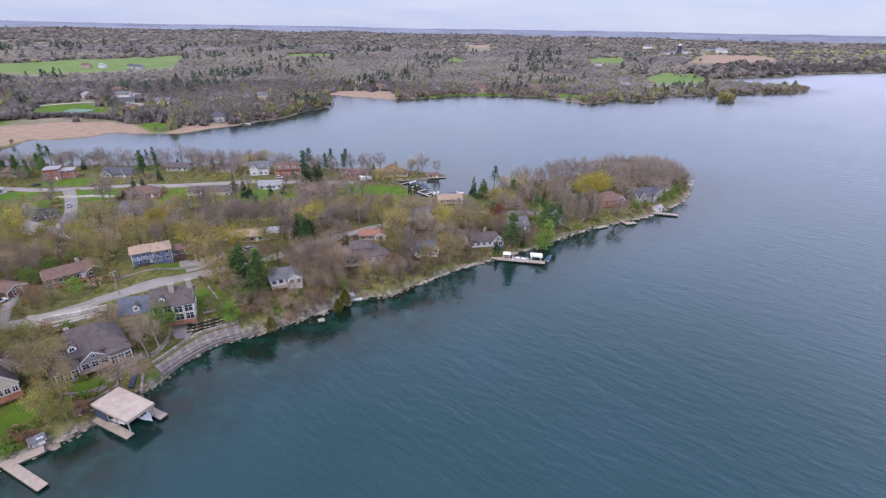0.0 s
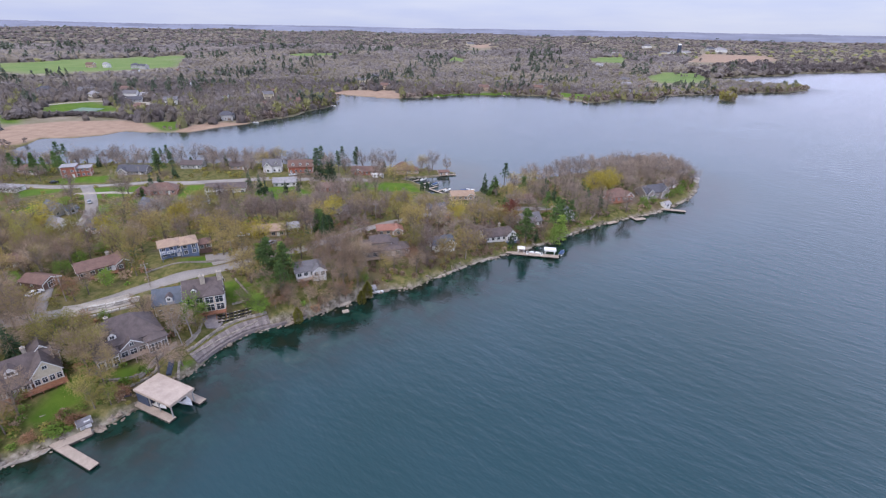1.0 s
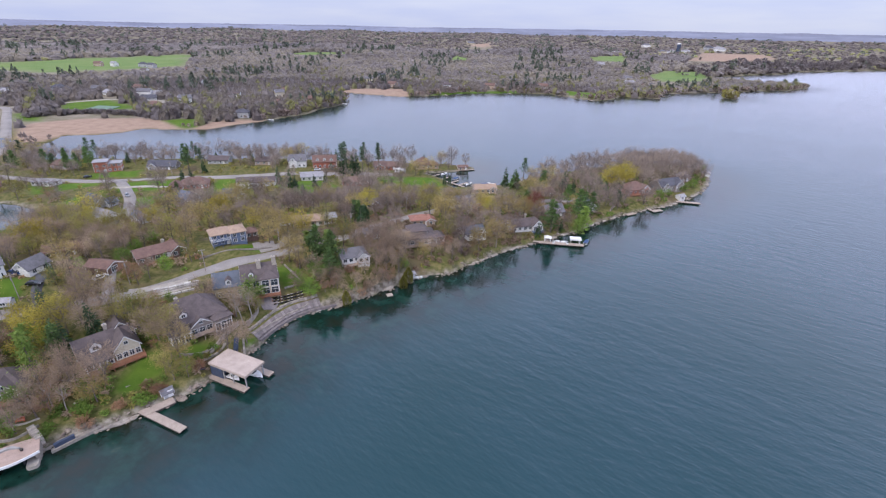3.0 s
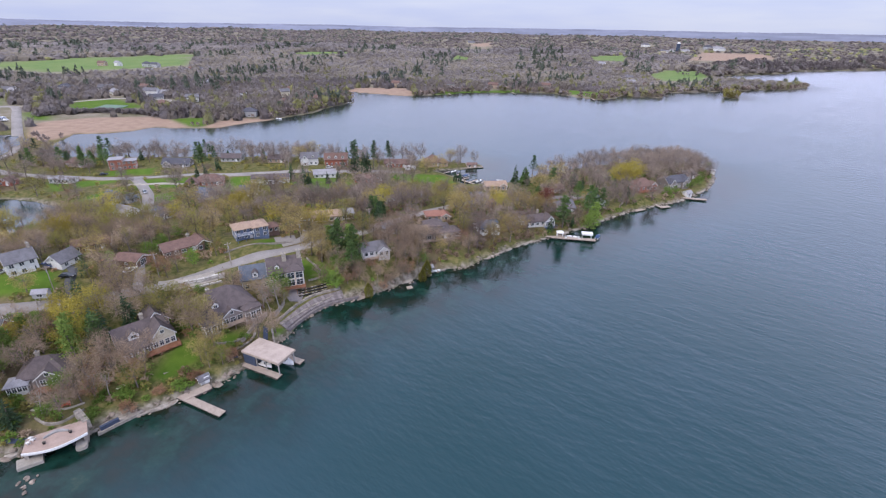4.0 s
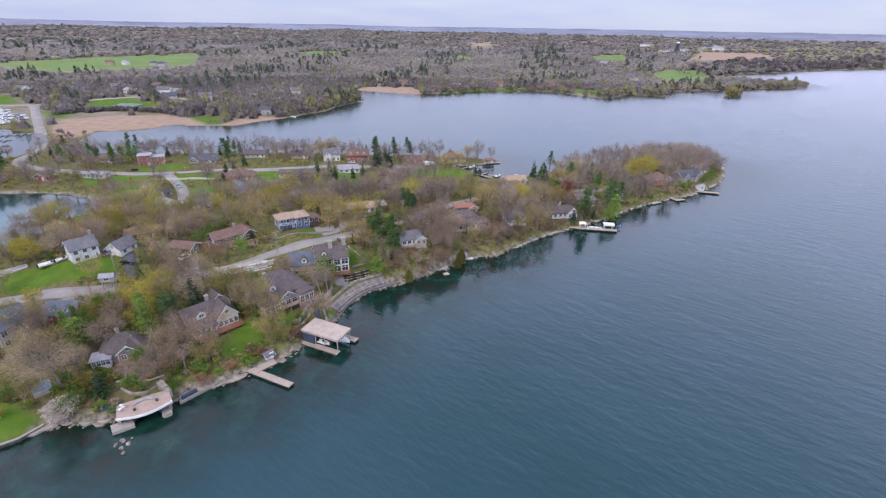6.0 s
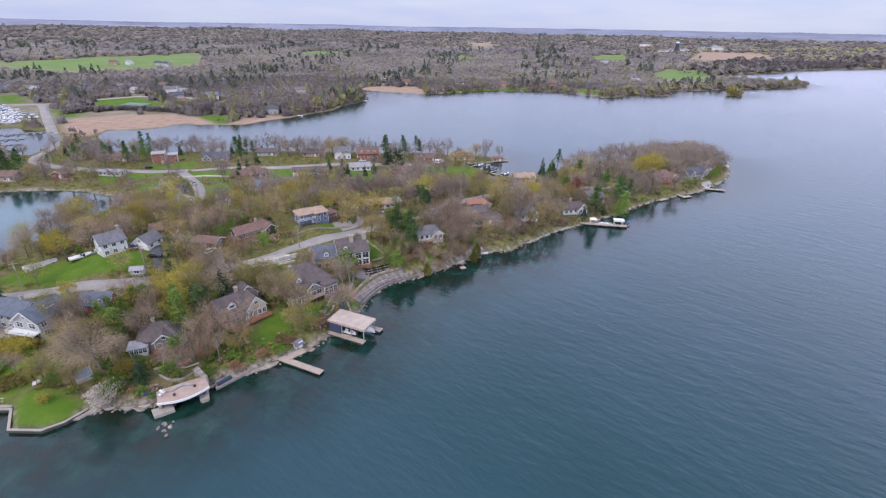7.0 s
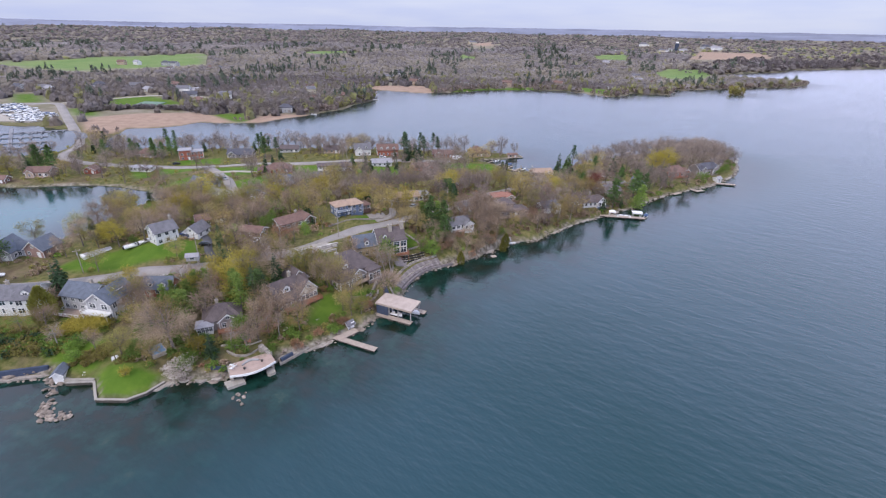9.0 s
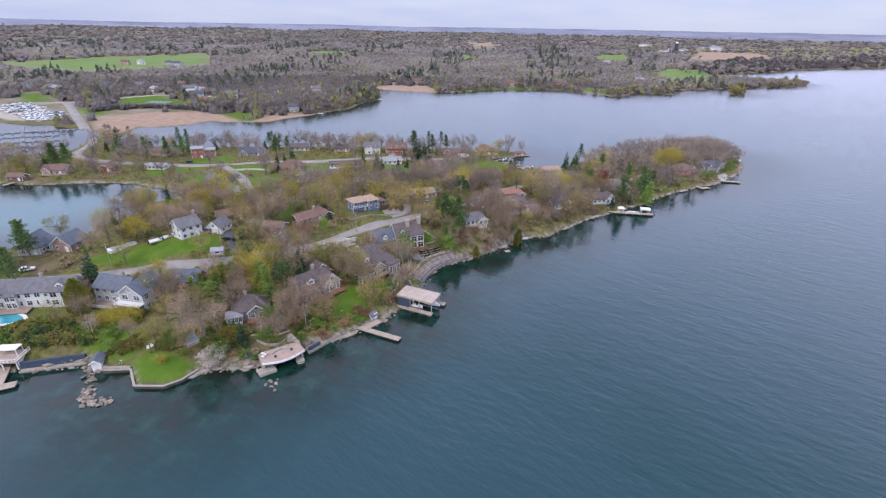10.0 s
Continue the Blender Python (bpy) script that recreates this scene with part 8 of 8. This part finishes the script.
# the woods between the houses
OPEN_GROUND = [[(-205, 58), (-166, 56), (-150, 57), (-150, 70), (-178, 75), (-205, 74)], [(-132, 79), (-129, 72), (-119, 72), (-115, 88), (-128, 90)], [(-144, 73), (-134, 73), (-134, 83), (-144, 83)], [(-83, 98), (-74, 100), (-66, 122), (-48, 133), (-66, 134), (-82, 120), (-87, 104)], [(-120, 56), (-104, 56), (-101, 66), (-112, 66)], [(-205, 60), (-180, 60), (-180, 72), (-205, 72)],
               [(-147, 59), (-140, 57), (-136, 60), (-143, 69), (-148, 66)], [(-186, 48), (-150, 50), (-150, 56), (-166, 60), (-186, 57)], [(-112, 112), (-100, 120), (-98, 126), (-106, 126), (-117, 118)], [(-40, 262), (-8, 246), (30, 250), (30, 275), (-40, 290)]]


def mix_for(x, y):
    """Which trees grow where."""
    if x > 55:
        return [("bare_far", 4), ("bare_bay", 7), ("bud_far", 0.5), ("spruce", 0.6), ("rust", 0.5), ("leafy", 0.5)]
    if y > 225:
        return [("bare_bay", 7), ("bare_far", 4), ("bud_far", 0.9), ("spruce", 0.9), ("pine_tall", 0.7), ("cedar", 0.4)]
    if y > 165:
        return [("bare_far", 7), ("bud_far", 3.2), ("olive", 1.0), ("spruce", 0.5), ("rust", 0.8), ("willow", 0.9)]
    if x < -120:
        return [("bare", 6.5), ("bud", 2.6), ("olive", 2.0), ("willow", 0.7), ("spruce", 0.7), ("rust", 0.8), ("leafy", 1.0)]
    return [("bare", 6.5), ("bud", 2.2), ("olive", 1.9), ("rust", 1.1), ("spruce", 0.3), ("leafy", 0.7), ("pine", 0.3), ("willow", 0.3)]


# a one-metre map of where trees may stand
MX0, MY0 = -425, 10
mapx, mapy = np.meshgrid(np.arange(MX0, 170.0), np.arange(MY0, 352.0))
open_map = shore(mapx, mapy) > 2.2
for line, width in KEEP_CLEAR:
    open_map &= edge_distance(line, mapx, mapy, False) > width
for p in LAWNS + OPEN_GROUND:
    open_map &= ~inside(p, mapx, mapy)


# in front of the lanes the trees stand thinner
thin_map = np.zeros(open_map.shape, bool)
for line in ([p for p in MAIN_ROAD if p[0] < -72], BAY_ROAD, BRANCH_ROAD):
    for step in (6, 11):
        thin_map |= edge_distance(line, mapx - 0.3 * step, mapy + 0.95 * step, False) < 4.5
for p in LAWNS:
    for step in (4, 8):
        thin_map |= inside(p, mapx - 0.3 * step, mapy + 0.95 * step)
    if p[0][1] > 190:
        for step in (12, 17, 22):
            thin_map |= inside(p, mapx - 0.3 * step, mapy + 0.95 * step)
for step in (4, 9, 14, 19):
    thin_map |= edge_distance(BAY_ROAD[:5], mapx - 0.6 * step, mapy + 0.8 * step, False) < 6
# open ground round the inlet and the bay road
for p in ([(-60, 232), (30, 226), (34, 262), (-60, 270)], [(-262, 214), (-105, 214), (-105, 288), (-262, 288)]):
    thin_map |= inside(p, mapx, mapy)
# the open south bank of the cove
cove_bank = np.zeros(open_map.shape, bool)
for step in range(0, 62, 4):
    cove_bank |= inside(COVE, mapx - 0.5 * step, mapy + 0.86 * step) & (mapx < -190)


def free_spot(x, y, gap, strict=True):
    if thin_map[int(y - MY0), int(x - MX0)] and tree_rng.random() < 0.85:
        return False
    if cove_bank[int(y - MY0), int(x - MX0)] and tree_rng.random() < 0.93:
        return False
    if not open_map[int(y - MY0), int(x - MX0)]:
        return False
    for hx, hy, r in HOUSES:
        dx, dy = x - hx, y - hy
        if math.hypot(dx, dy) < r * 0.92:
            return False
        ahead, beside = dx * 0.36 - dy * 0.93, dx * 0.93 + dy * 0.36
        if strict and 0 < ahead < r + 6 and abs(beside) < r * 0.75 and tree_rng.random() < 0.72:
            return False
    return all((x - px) ** 2 + (y - py) ** 2 > (gap if r < 3 else gap * 1.15) ** 2 for px, py, r in PLANTED)


SCATTER = [((-420, -200), (20, 130), 70, 6.0), ((-235, -60), (50, 160), 560, 3.6), ((-75, 30), (125, 230), 190, 4.0), ((-225, 40), (140, 235), 390, 5.0), ((-340, 0), (225, 322), 260, 5.4), ((-290, -20), (294, 320), 80, 5.0), ((20, 162), (200, 345), 190, 5.0), ((-420, -220), (215, 262), 80, 6.0)]
for (x0, x1), (y0, y1), count, gap in SCATTER:
    for _ in range(count):
        for _ in range(5):
            x, y = tree_rng.uniform(x0, x1), tree_rng.uniform(y0, y1)
            if free_spot(x, y, gap):
                kinds, odds = zip(*mix_for(x, y))
                kind = tree_rng.choices(kinds, odds)[0]
                plant(kind, x, y, tree_rng.uniform(0.7, 1.18) * {"leafy": 5.5, "spruce": 8, "cedar": 6, "rust": 8, "birch": 9, "bare_bay": 13.5, "pine": 13, "pine_tall": 14}.get(kind, 12.0), tree_rng, massed=y > 228 or x > 40)
                break
for key, bits in MASSED.items():
    name = "tree_stems" if key == "stem" else "woods"
    mat = BARK if key == "stem" else LEAF[key]
    label = {"stem": "grey-brown stems of the bay-side woods", "bare": "bare brown woods along the bay", "bare_grey": "bare mauve-grey woods along the bay and point", "bud": "yellow-brown budding woods along the bay"}.get(key, "mixed trees in the woods along the bay")
    tagged(new(name, fast_mesh(name, np.concatenate(bits), 3, mat)), label, "woods", kind="stuff")

# ---- undergrowth, reeds and the far woods ----
wild = np.random.default_rng(77)


def clump_template(rng, n, kind="round"):
    """Corners of one crown of n leafy patches, about one metre in radius and two high, standing on its base."""
    if kind == "cone":
        f = rng.uniform(0, 1, n) ** 0.8
        a = rng.uniform(0, 6.28, n)
        rr = (1 - f) * 0.75
        pos = np.stack([np.cos(a) * rr, np.sin(a) * rr, 0.1 + 2.2 * f], -1)
        ways = unit(np.stack([np.cos(a), np.sin(a), np.full(n, -0.4)], -1) + rng.normal(0, 0.3, (n, 3)))
        return tufts(rng, pos, ways, 0.75, 0.55)
    out = unit(rng.normal(size=(n, 3)) + np.array([0, 0, 0.35]))
    if kind == "dome":
        # a lumpy closed crown, with thin sprigs fanning up and out of it
        rings = [(0.0, 1.15, 6, 0.0), (0.8, 1.0, 6, 0.52), (1.35, 0.72, 6, 0.0)]
        pts = [[np.array([math.cos(k * 6.283 / c + o) * r, math.sin(k * 6.283 / c + o) * r, z]) * rng.uniform(0.82, 1.16) for k in range(c)] for z, r, c, o in rings]
        top = np.array([rng.uniform(-0.2, 0.2), rng.uniform(-0.2, 0.2), rng.uniform(1.6, 1.95)])
        tri = []
        for low, high, back in ((pts[0], pts[1], 0), (pts[1], pts[2], 1)):
            for k in range(6):
                q = (k + 1) % 6
                if back:
                    tri += [(low[k], low[q], high[q]), (low[k], high[q], high[k])]
                else:
                    tri += [(low[k], low[q], high[k]), (low[q], high[q], high[k])]
        tri += [(pts[2][k], pts[2][(k + 1) % 6], top) for k in range(6)]
        extra = max(0, n - 30)
        if extra > 20:
            tri = [tuple(p * np.array([0.93, 0.93, 0.92]) for p in t) for t in tri]
        out = out[:extra]
        base = out * np.array([0.8, 0.8, 0.78]) * rng.uniform(0.75, 1.05, (extra, 1)) + np.array([0, 0, 0.95])
        sprigs = tufts(rng, base, unit(out + np.array([0, 0, 0.8]) + rng.normal(0, 0.4, (extra, 3))), 0.62, 0.19)
        return np.concatenate([np.array(tri), sprigs])
    pos = out * np.array([0.85, 0.85, 0.8]) * rng.uniform(0.35, 1, (n, 1)) + np.array([0, 0, 1.0])
    ways = unit(out + rng.normal(0, 0.6, (n, 3)))
    size = (24.0 / n) ** 0.5
    return tufts(rng, pos, ways, 0.8 * size, 0.6 * size)


def scatter_clumps(x, y, width, height, n, kind="round", variants=6):
    tmpl = np.stack([clump_template(np.random.default_rng(100 + v), n, kind) for v in range(variants)])
    m = len(x)
    which = wild.integers(0, variants, m)
    t = tmpl[which].reshape(m, -1, 3)
    a = wild.uniform(0, 6.28, m)
    c, s = np.cos(a)[:, None], np.sin(a)[:, None]
    px = (t[..., 0] * c - t[..., 1] * s) * width[:, None] + x[:, None]
    py = (t[..., 0] * s + t[..., 1] * c) * width[:, None] + y[:, None]
    pz = t[..., 2] * height[:, None] / 2 + (ground(x, y) - 0.1)[:, None]
    return np.stack([px, py, pz], -1).reshape(-1, 3)


def stuff(name, corners, mat, label, category):
    return tagged(new(name, fast_mesh(name, corners, 3, mat)), label, category, kind="stuff")


def clear_of(x, y, houses=True):
    ok = shore(x, y) > 1.4
    if houses:
        for hx, hy, r in HOUSES:
            ok &= np.hypot(x - hx, y - hy) > r * 0.72
    for line, width in KEEP_CLEAR:
        ok &= edge_distance(line, x, y, False) > width - 1.3
    for p in LAWNS + OPEN_GROUND:
        ok &= ~inside(p, x, y)
    return ok


def bushes(count, box, size, tall, mat, name, label, n=34):
    x, y = wild.uniform(box[0], box[1], count), wild.uniform(box[2], box[3], count)
    patch = waves(x, y, 26, 8 + count % 5) + wild.normal(0, 0.5, count)
    ok = clear_of(x, y) & (patch > 0.0)
    x, y = x[ok], y[ok]
    w = size * wild.uniform(0.6, 1.5, len(x))
    stuff(name, scatter_clumps(x, y, w, w * tall * wild.uniform(0.8, 1.3, len(x)), n), mat, label, "bushes")


bushes(2600, (-230, 60, 45, 235), 1.0, 1.5, LEAF["bare"], "undergrowth", "bare brown undergrowth between the trees")
bushes(1000, (-230, 60, 45, 235), 0.9, 1.5, LEAF["olive"], "undergrowth", "olive-green budding undergrowth")
bushes(750, (-230, 60, 45, 235), 0.85, 1.6, LEAF["green"], "shrubs", "fresh green shrubs on the slope")
bushes(500, (-200, 40, 45, 225), 0.9, 1.6, LEAF["bud"], "shrubs", "yellow-green shrubs on the slope")
bushes(320, (-200, 40, 45, 225), 0.9, 1.7, LEAF["rust"], "shrubs", "rust-brown shrubs near the water")
bushes(1500, (20, 160, 195, 345), 1.1, 1.5, LEAF["bare"], "undergrowth", "bare brush on the point")
bushes(420, (20, 160, 195, 345), 1.1, 1.5, LEAF["green"], "shrubs", "green shrubs on the point")
bushes(1300, (-420, 0, 215, 322), 1.2, 1.4, LEAF["olive"], "undergrowth", "low brush along the bay")


bushes(1300, (-185, -85, 50, 100), 1.1, 1.5, LEAF["green"], "shrubs", "green and olive shrubs on the lakefront bank", 80)
bushes(1000, (-185, -60, 50, 130), 1.0, 1.5, LEAF["olive"], "shrubs", "olive shrubs on the lakefront bank", 80)
bushes(1600, (-75, 40, 125, 215), 1.1, 1.6, LEAF["bare"], "undergrowth", "bare brush on the steep bank", 60)


for leafkind, count, label in (("olive", 420, "dense olive garden bushes above the water wall"), ("green", 240, "dense green garden bushes above the water wall"), ("spruce", 120, "dark evergreen garden bushes above the water wall")):
    bx, by = wild.uniform(-206, -164, count), wild.uniform(54, 68, count)
    okay = (shore(bx, by) > 3.5) & (by > 57.5 + 0.12 * (bx + 185)) & (np.hypot(bx + 201.4, (by - 68.4) * 1.6) > 9) & (np.hypot(bx + 164, by - 56) > 4.5)
    bx, by = bx[okay], by[okay]
    bw = wild.uniform(0.8, 1.7, len(bx))
    stuff("shrubs", scatter_clumps(bx, by, bw, bw * 1.5, 60), LEAF[leafkind], label, "bushes")


bx, by = wild.uniform(-161, -137, 260), wild.uniform(56.2, 63, 260)
bw = wild.uniform(0.6, 1.2, 260)
okay = (np.hypot(bx + 142, by - 63) > 5.5) & (waves(bx, by, 9, 31) > -0.1)
stuff("shrubs", scatter_clumps(bx[okay], by[okay], bw[okay], bw[okay] * 1.5, 60), LEAF["olive"], "olive garden shrubs behind the sea wall", "bushes")


def shore_belt(line, count, wide, mat, w, tall, label):
    """Bushes along a far shoreline."""
    pts = np.array(dense(line, 4.0))
    pick = pts[wild.integers(0, len(pts), count)] + wild.normal(0, wide, (count, 2))
    x, y = pick[:, 0], pick[:, 1]
    ok = (shore(x, y) > 1.5)
    for p in REEDS + FAR_LAWNS[4:5] + [YARD]:
        ok &= ~inside(p, x, y)
    x, y = x[ok], y[ok]
    size = w * wild.uniform(0.6, 1.4, len(x))
    stuff("shore_bushes", scatter_clumps(x, y, size, size * tall, 30), mat, label, "bushes")


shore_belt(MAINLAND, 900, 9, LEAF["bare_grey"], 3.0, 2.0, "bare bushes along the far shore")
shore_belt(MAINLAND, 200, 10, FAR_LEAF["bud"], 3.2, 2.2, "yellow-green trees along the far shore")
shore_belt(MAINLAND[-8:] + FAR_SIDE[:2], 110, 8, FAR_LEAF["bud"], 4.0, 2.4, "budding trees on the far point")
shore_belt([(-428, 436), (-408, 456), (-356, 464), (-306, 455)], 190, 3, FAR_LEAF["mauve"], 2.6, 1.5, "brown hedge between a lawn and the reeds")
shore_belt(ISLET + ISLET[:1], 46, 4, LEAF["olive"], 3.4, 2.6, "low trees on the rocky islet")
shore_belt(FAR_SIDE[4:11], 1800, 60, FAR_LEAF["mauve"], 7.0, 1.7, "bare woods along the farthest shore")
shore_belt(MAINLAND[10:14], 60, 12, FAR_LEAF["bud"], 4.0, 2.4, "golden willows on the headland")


# loose rocks and boulders washed along the lakeshore
ico = bmesh.new()
bmesh.ops.create_icosphere(ico, subdivisions=1, radius=1.0)
ico_tri = np.array([[v.co[:] for v in f.verts] for f in ico.faces])
ico.free()
rim_pts = np.array(dense(PENINSULA, 0.9))
rim_pts = rim_pts[(rim_pts[:, 1] < 340) & (rim_pts[:, 0] > -190)]
spot = rim_pts[wild.integers(0, len(rim_pts), 1900)] + wild.normal(0, 0.9, (1900, 2))
near_water = (np.abs(shore(spot[:, 0], spot[:, 1])) < 1.8) & ~((spot[:, 0] > -161) & (spot[:, 0] < -133.5) & (spot[:, 1] < 56)) & ((spot[:, 0] < -64) | (wild.random(len(spot)) < 0.5))
spot = spot[near_water]
size = np.exp(wild.normal(-1.05, 0.45, len(spot)))
bits = []
rock_z = np.maximum(-0.1, ground(spot[:, 0], spot[:, 1]))
for (rx, ry), s, rz in zip(spot, size, rock_z):
    knobs = 1 + 0.28 * np.sin(ico_tri @ wild.normal(0, 2.4, (3, 1)) + wild.uniform(0, 6))
    bits.append(ico_tri * knobs * s * wild.uniform(0.6, 1.3, 3) * np.array([1, 1, 0.6]) + np.array([rx, ry, rz + 0.1 * s]))
stuff("shore_rocks", np.concatenate(bits).reshape(-1, 3), ROCK, "grey-brown rocks and boulders along the waterline", "rocks")


def far_points(count, near, far, spread=1.0):
    """Points over the far land, even to the eye: thinner with distance."""
    r = np.exp(wild.uniform(math.log(near), math.log(far), count))
    a = wild.uniform(radians(-52), radians(50), count)
    x, y = r * np.sin(a), r * np.cos(a) - 30
    ok = (shore(x, y) > 5) & (y > 335)
    for p in FAR_LAWNS + FIELDS + PALE + REEDS:
        for back in np.arange(0, 1.0, 0.25):
            k = 1 + back * 11.0 / 85.0  # trees this far in front would hide the open ground
            ok &= ~inside(p, x * k, y * k) | (wild.random(count) < (0.01 if back == 0 else 0.05))
    for hx, hy, hr in HOUSES:
        if hy > 400:
            near_it = (np.abs(x * hy - y * hx) / math.hypot(hx, hy) < hr) & (np.hypot(x, y) < math.hypot(hx, hy) + hr) & (np.hypot(x - hx, y - hy) < hr + 55)
            ok &= ~near_it | (wild.random(count) < 0.35)
            ok &= np.hypot(x - hx, y - hy) > hr
    ok &= edge_distance(FAR_ROAD, x, y, False) > 9
    ok &= ~inside(YARD, x, y)
    ok &= edge_distance(SHORE_LANE, x, y, False) > 7
    return x[ok], y[ok], r[ok]


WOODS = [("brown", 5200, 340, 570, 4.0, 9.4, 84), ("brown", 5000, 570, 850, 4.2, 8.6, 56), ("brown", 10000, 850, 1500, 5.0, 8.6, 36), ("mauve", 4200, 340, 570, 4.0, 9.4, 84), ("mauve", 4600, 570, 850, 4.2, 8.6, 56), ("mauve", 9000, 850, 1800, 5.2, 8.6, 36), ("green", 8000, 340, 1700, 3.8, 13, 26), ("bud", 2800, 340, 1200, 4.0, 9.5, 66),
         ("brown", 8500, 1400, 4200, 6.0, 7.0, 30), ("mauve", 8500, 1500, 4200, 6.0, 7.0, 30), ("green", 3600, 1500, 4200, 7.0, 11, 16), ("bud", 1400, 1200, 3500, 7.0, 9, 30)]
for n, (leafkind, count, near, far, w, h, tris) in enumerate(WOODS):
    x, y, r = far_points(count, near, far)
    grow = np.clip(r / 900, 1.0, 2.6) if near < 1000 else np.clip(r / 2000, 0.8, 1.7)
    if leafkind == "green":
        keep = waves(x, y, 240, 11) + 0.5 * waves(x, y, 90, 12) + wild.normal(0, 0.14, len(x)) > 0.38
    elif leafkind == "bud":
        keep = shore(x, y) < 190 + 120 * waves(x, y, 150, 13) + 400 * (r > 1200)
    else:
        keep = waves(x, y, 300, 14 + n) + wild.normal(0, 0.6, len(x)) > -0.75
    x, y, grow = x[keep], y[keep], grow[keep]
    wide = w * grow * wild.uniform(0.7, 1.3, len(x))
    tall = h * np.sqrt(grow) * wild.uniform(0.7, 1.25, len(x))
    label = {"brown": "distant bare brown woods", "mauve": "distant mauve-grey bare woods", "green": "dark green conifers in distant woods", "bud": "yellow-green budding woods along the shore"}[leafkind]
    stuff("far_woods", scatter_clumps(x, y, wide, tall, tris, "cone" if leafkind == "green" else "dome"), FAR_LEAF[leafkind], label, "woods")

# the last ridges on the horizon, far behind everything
# their blue-grey is distance haze mixed into the base colour
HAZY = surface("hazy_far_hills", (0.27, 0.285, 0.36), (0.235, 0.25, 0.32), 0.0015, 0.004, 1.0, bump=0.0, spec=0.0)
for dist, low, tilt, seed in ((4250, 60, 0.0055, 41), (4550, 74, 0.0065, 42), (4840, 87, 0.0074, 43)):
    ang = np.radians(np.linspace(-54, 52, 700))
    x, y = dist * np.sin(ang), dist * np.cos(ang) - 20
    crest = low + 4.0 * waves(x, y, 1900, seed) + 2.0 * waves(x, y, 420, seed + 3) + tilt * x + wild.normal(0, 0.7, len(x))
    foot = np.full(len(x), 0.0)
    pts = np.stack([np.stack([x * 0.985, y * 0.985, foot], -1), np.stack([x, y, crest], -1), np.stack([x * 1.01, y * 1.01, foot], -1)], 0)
    tagged(new("backdrop", sheet_mesh("backdrop", pts, (3, len(x)), HAZY)), "wooded ridge on the horizon, coloured blue-grey with haze", "backdrop", kind="structure")
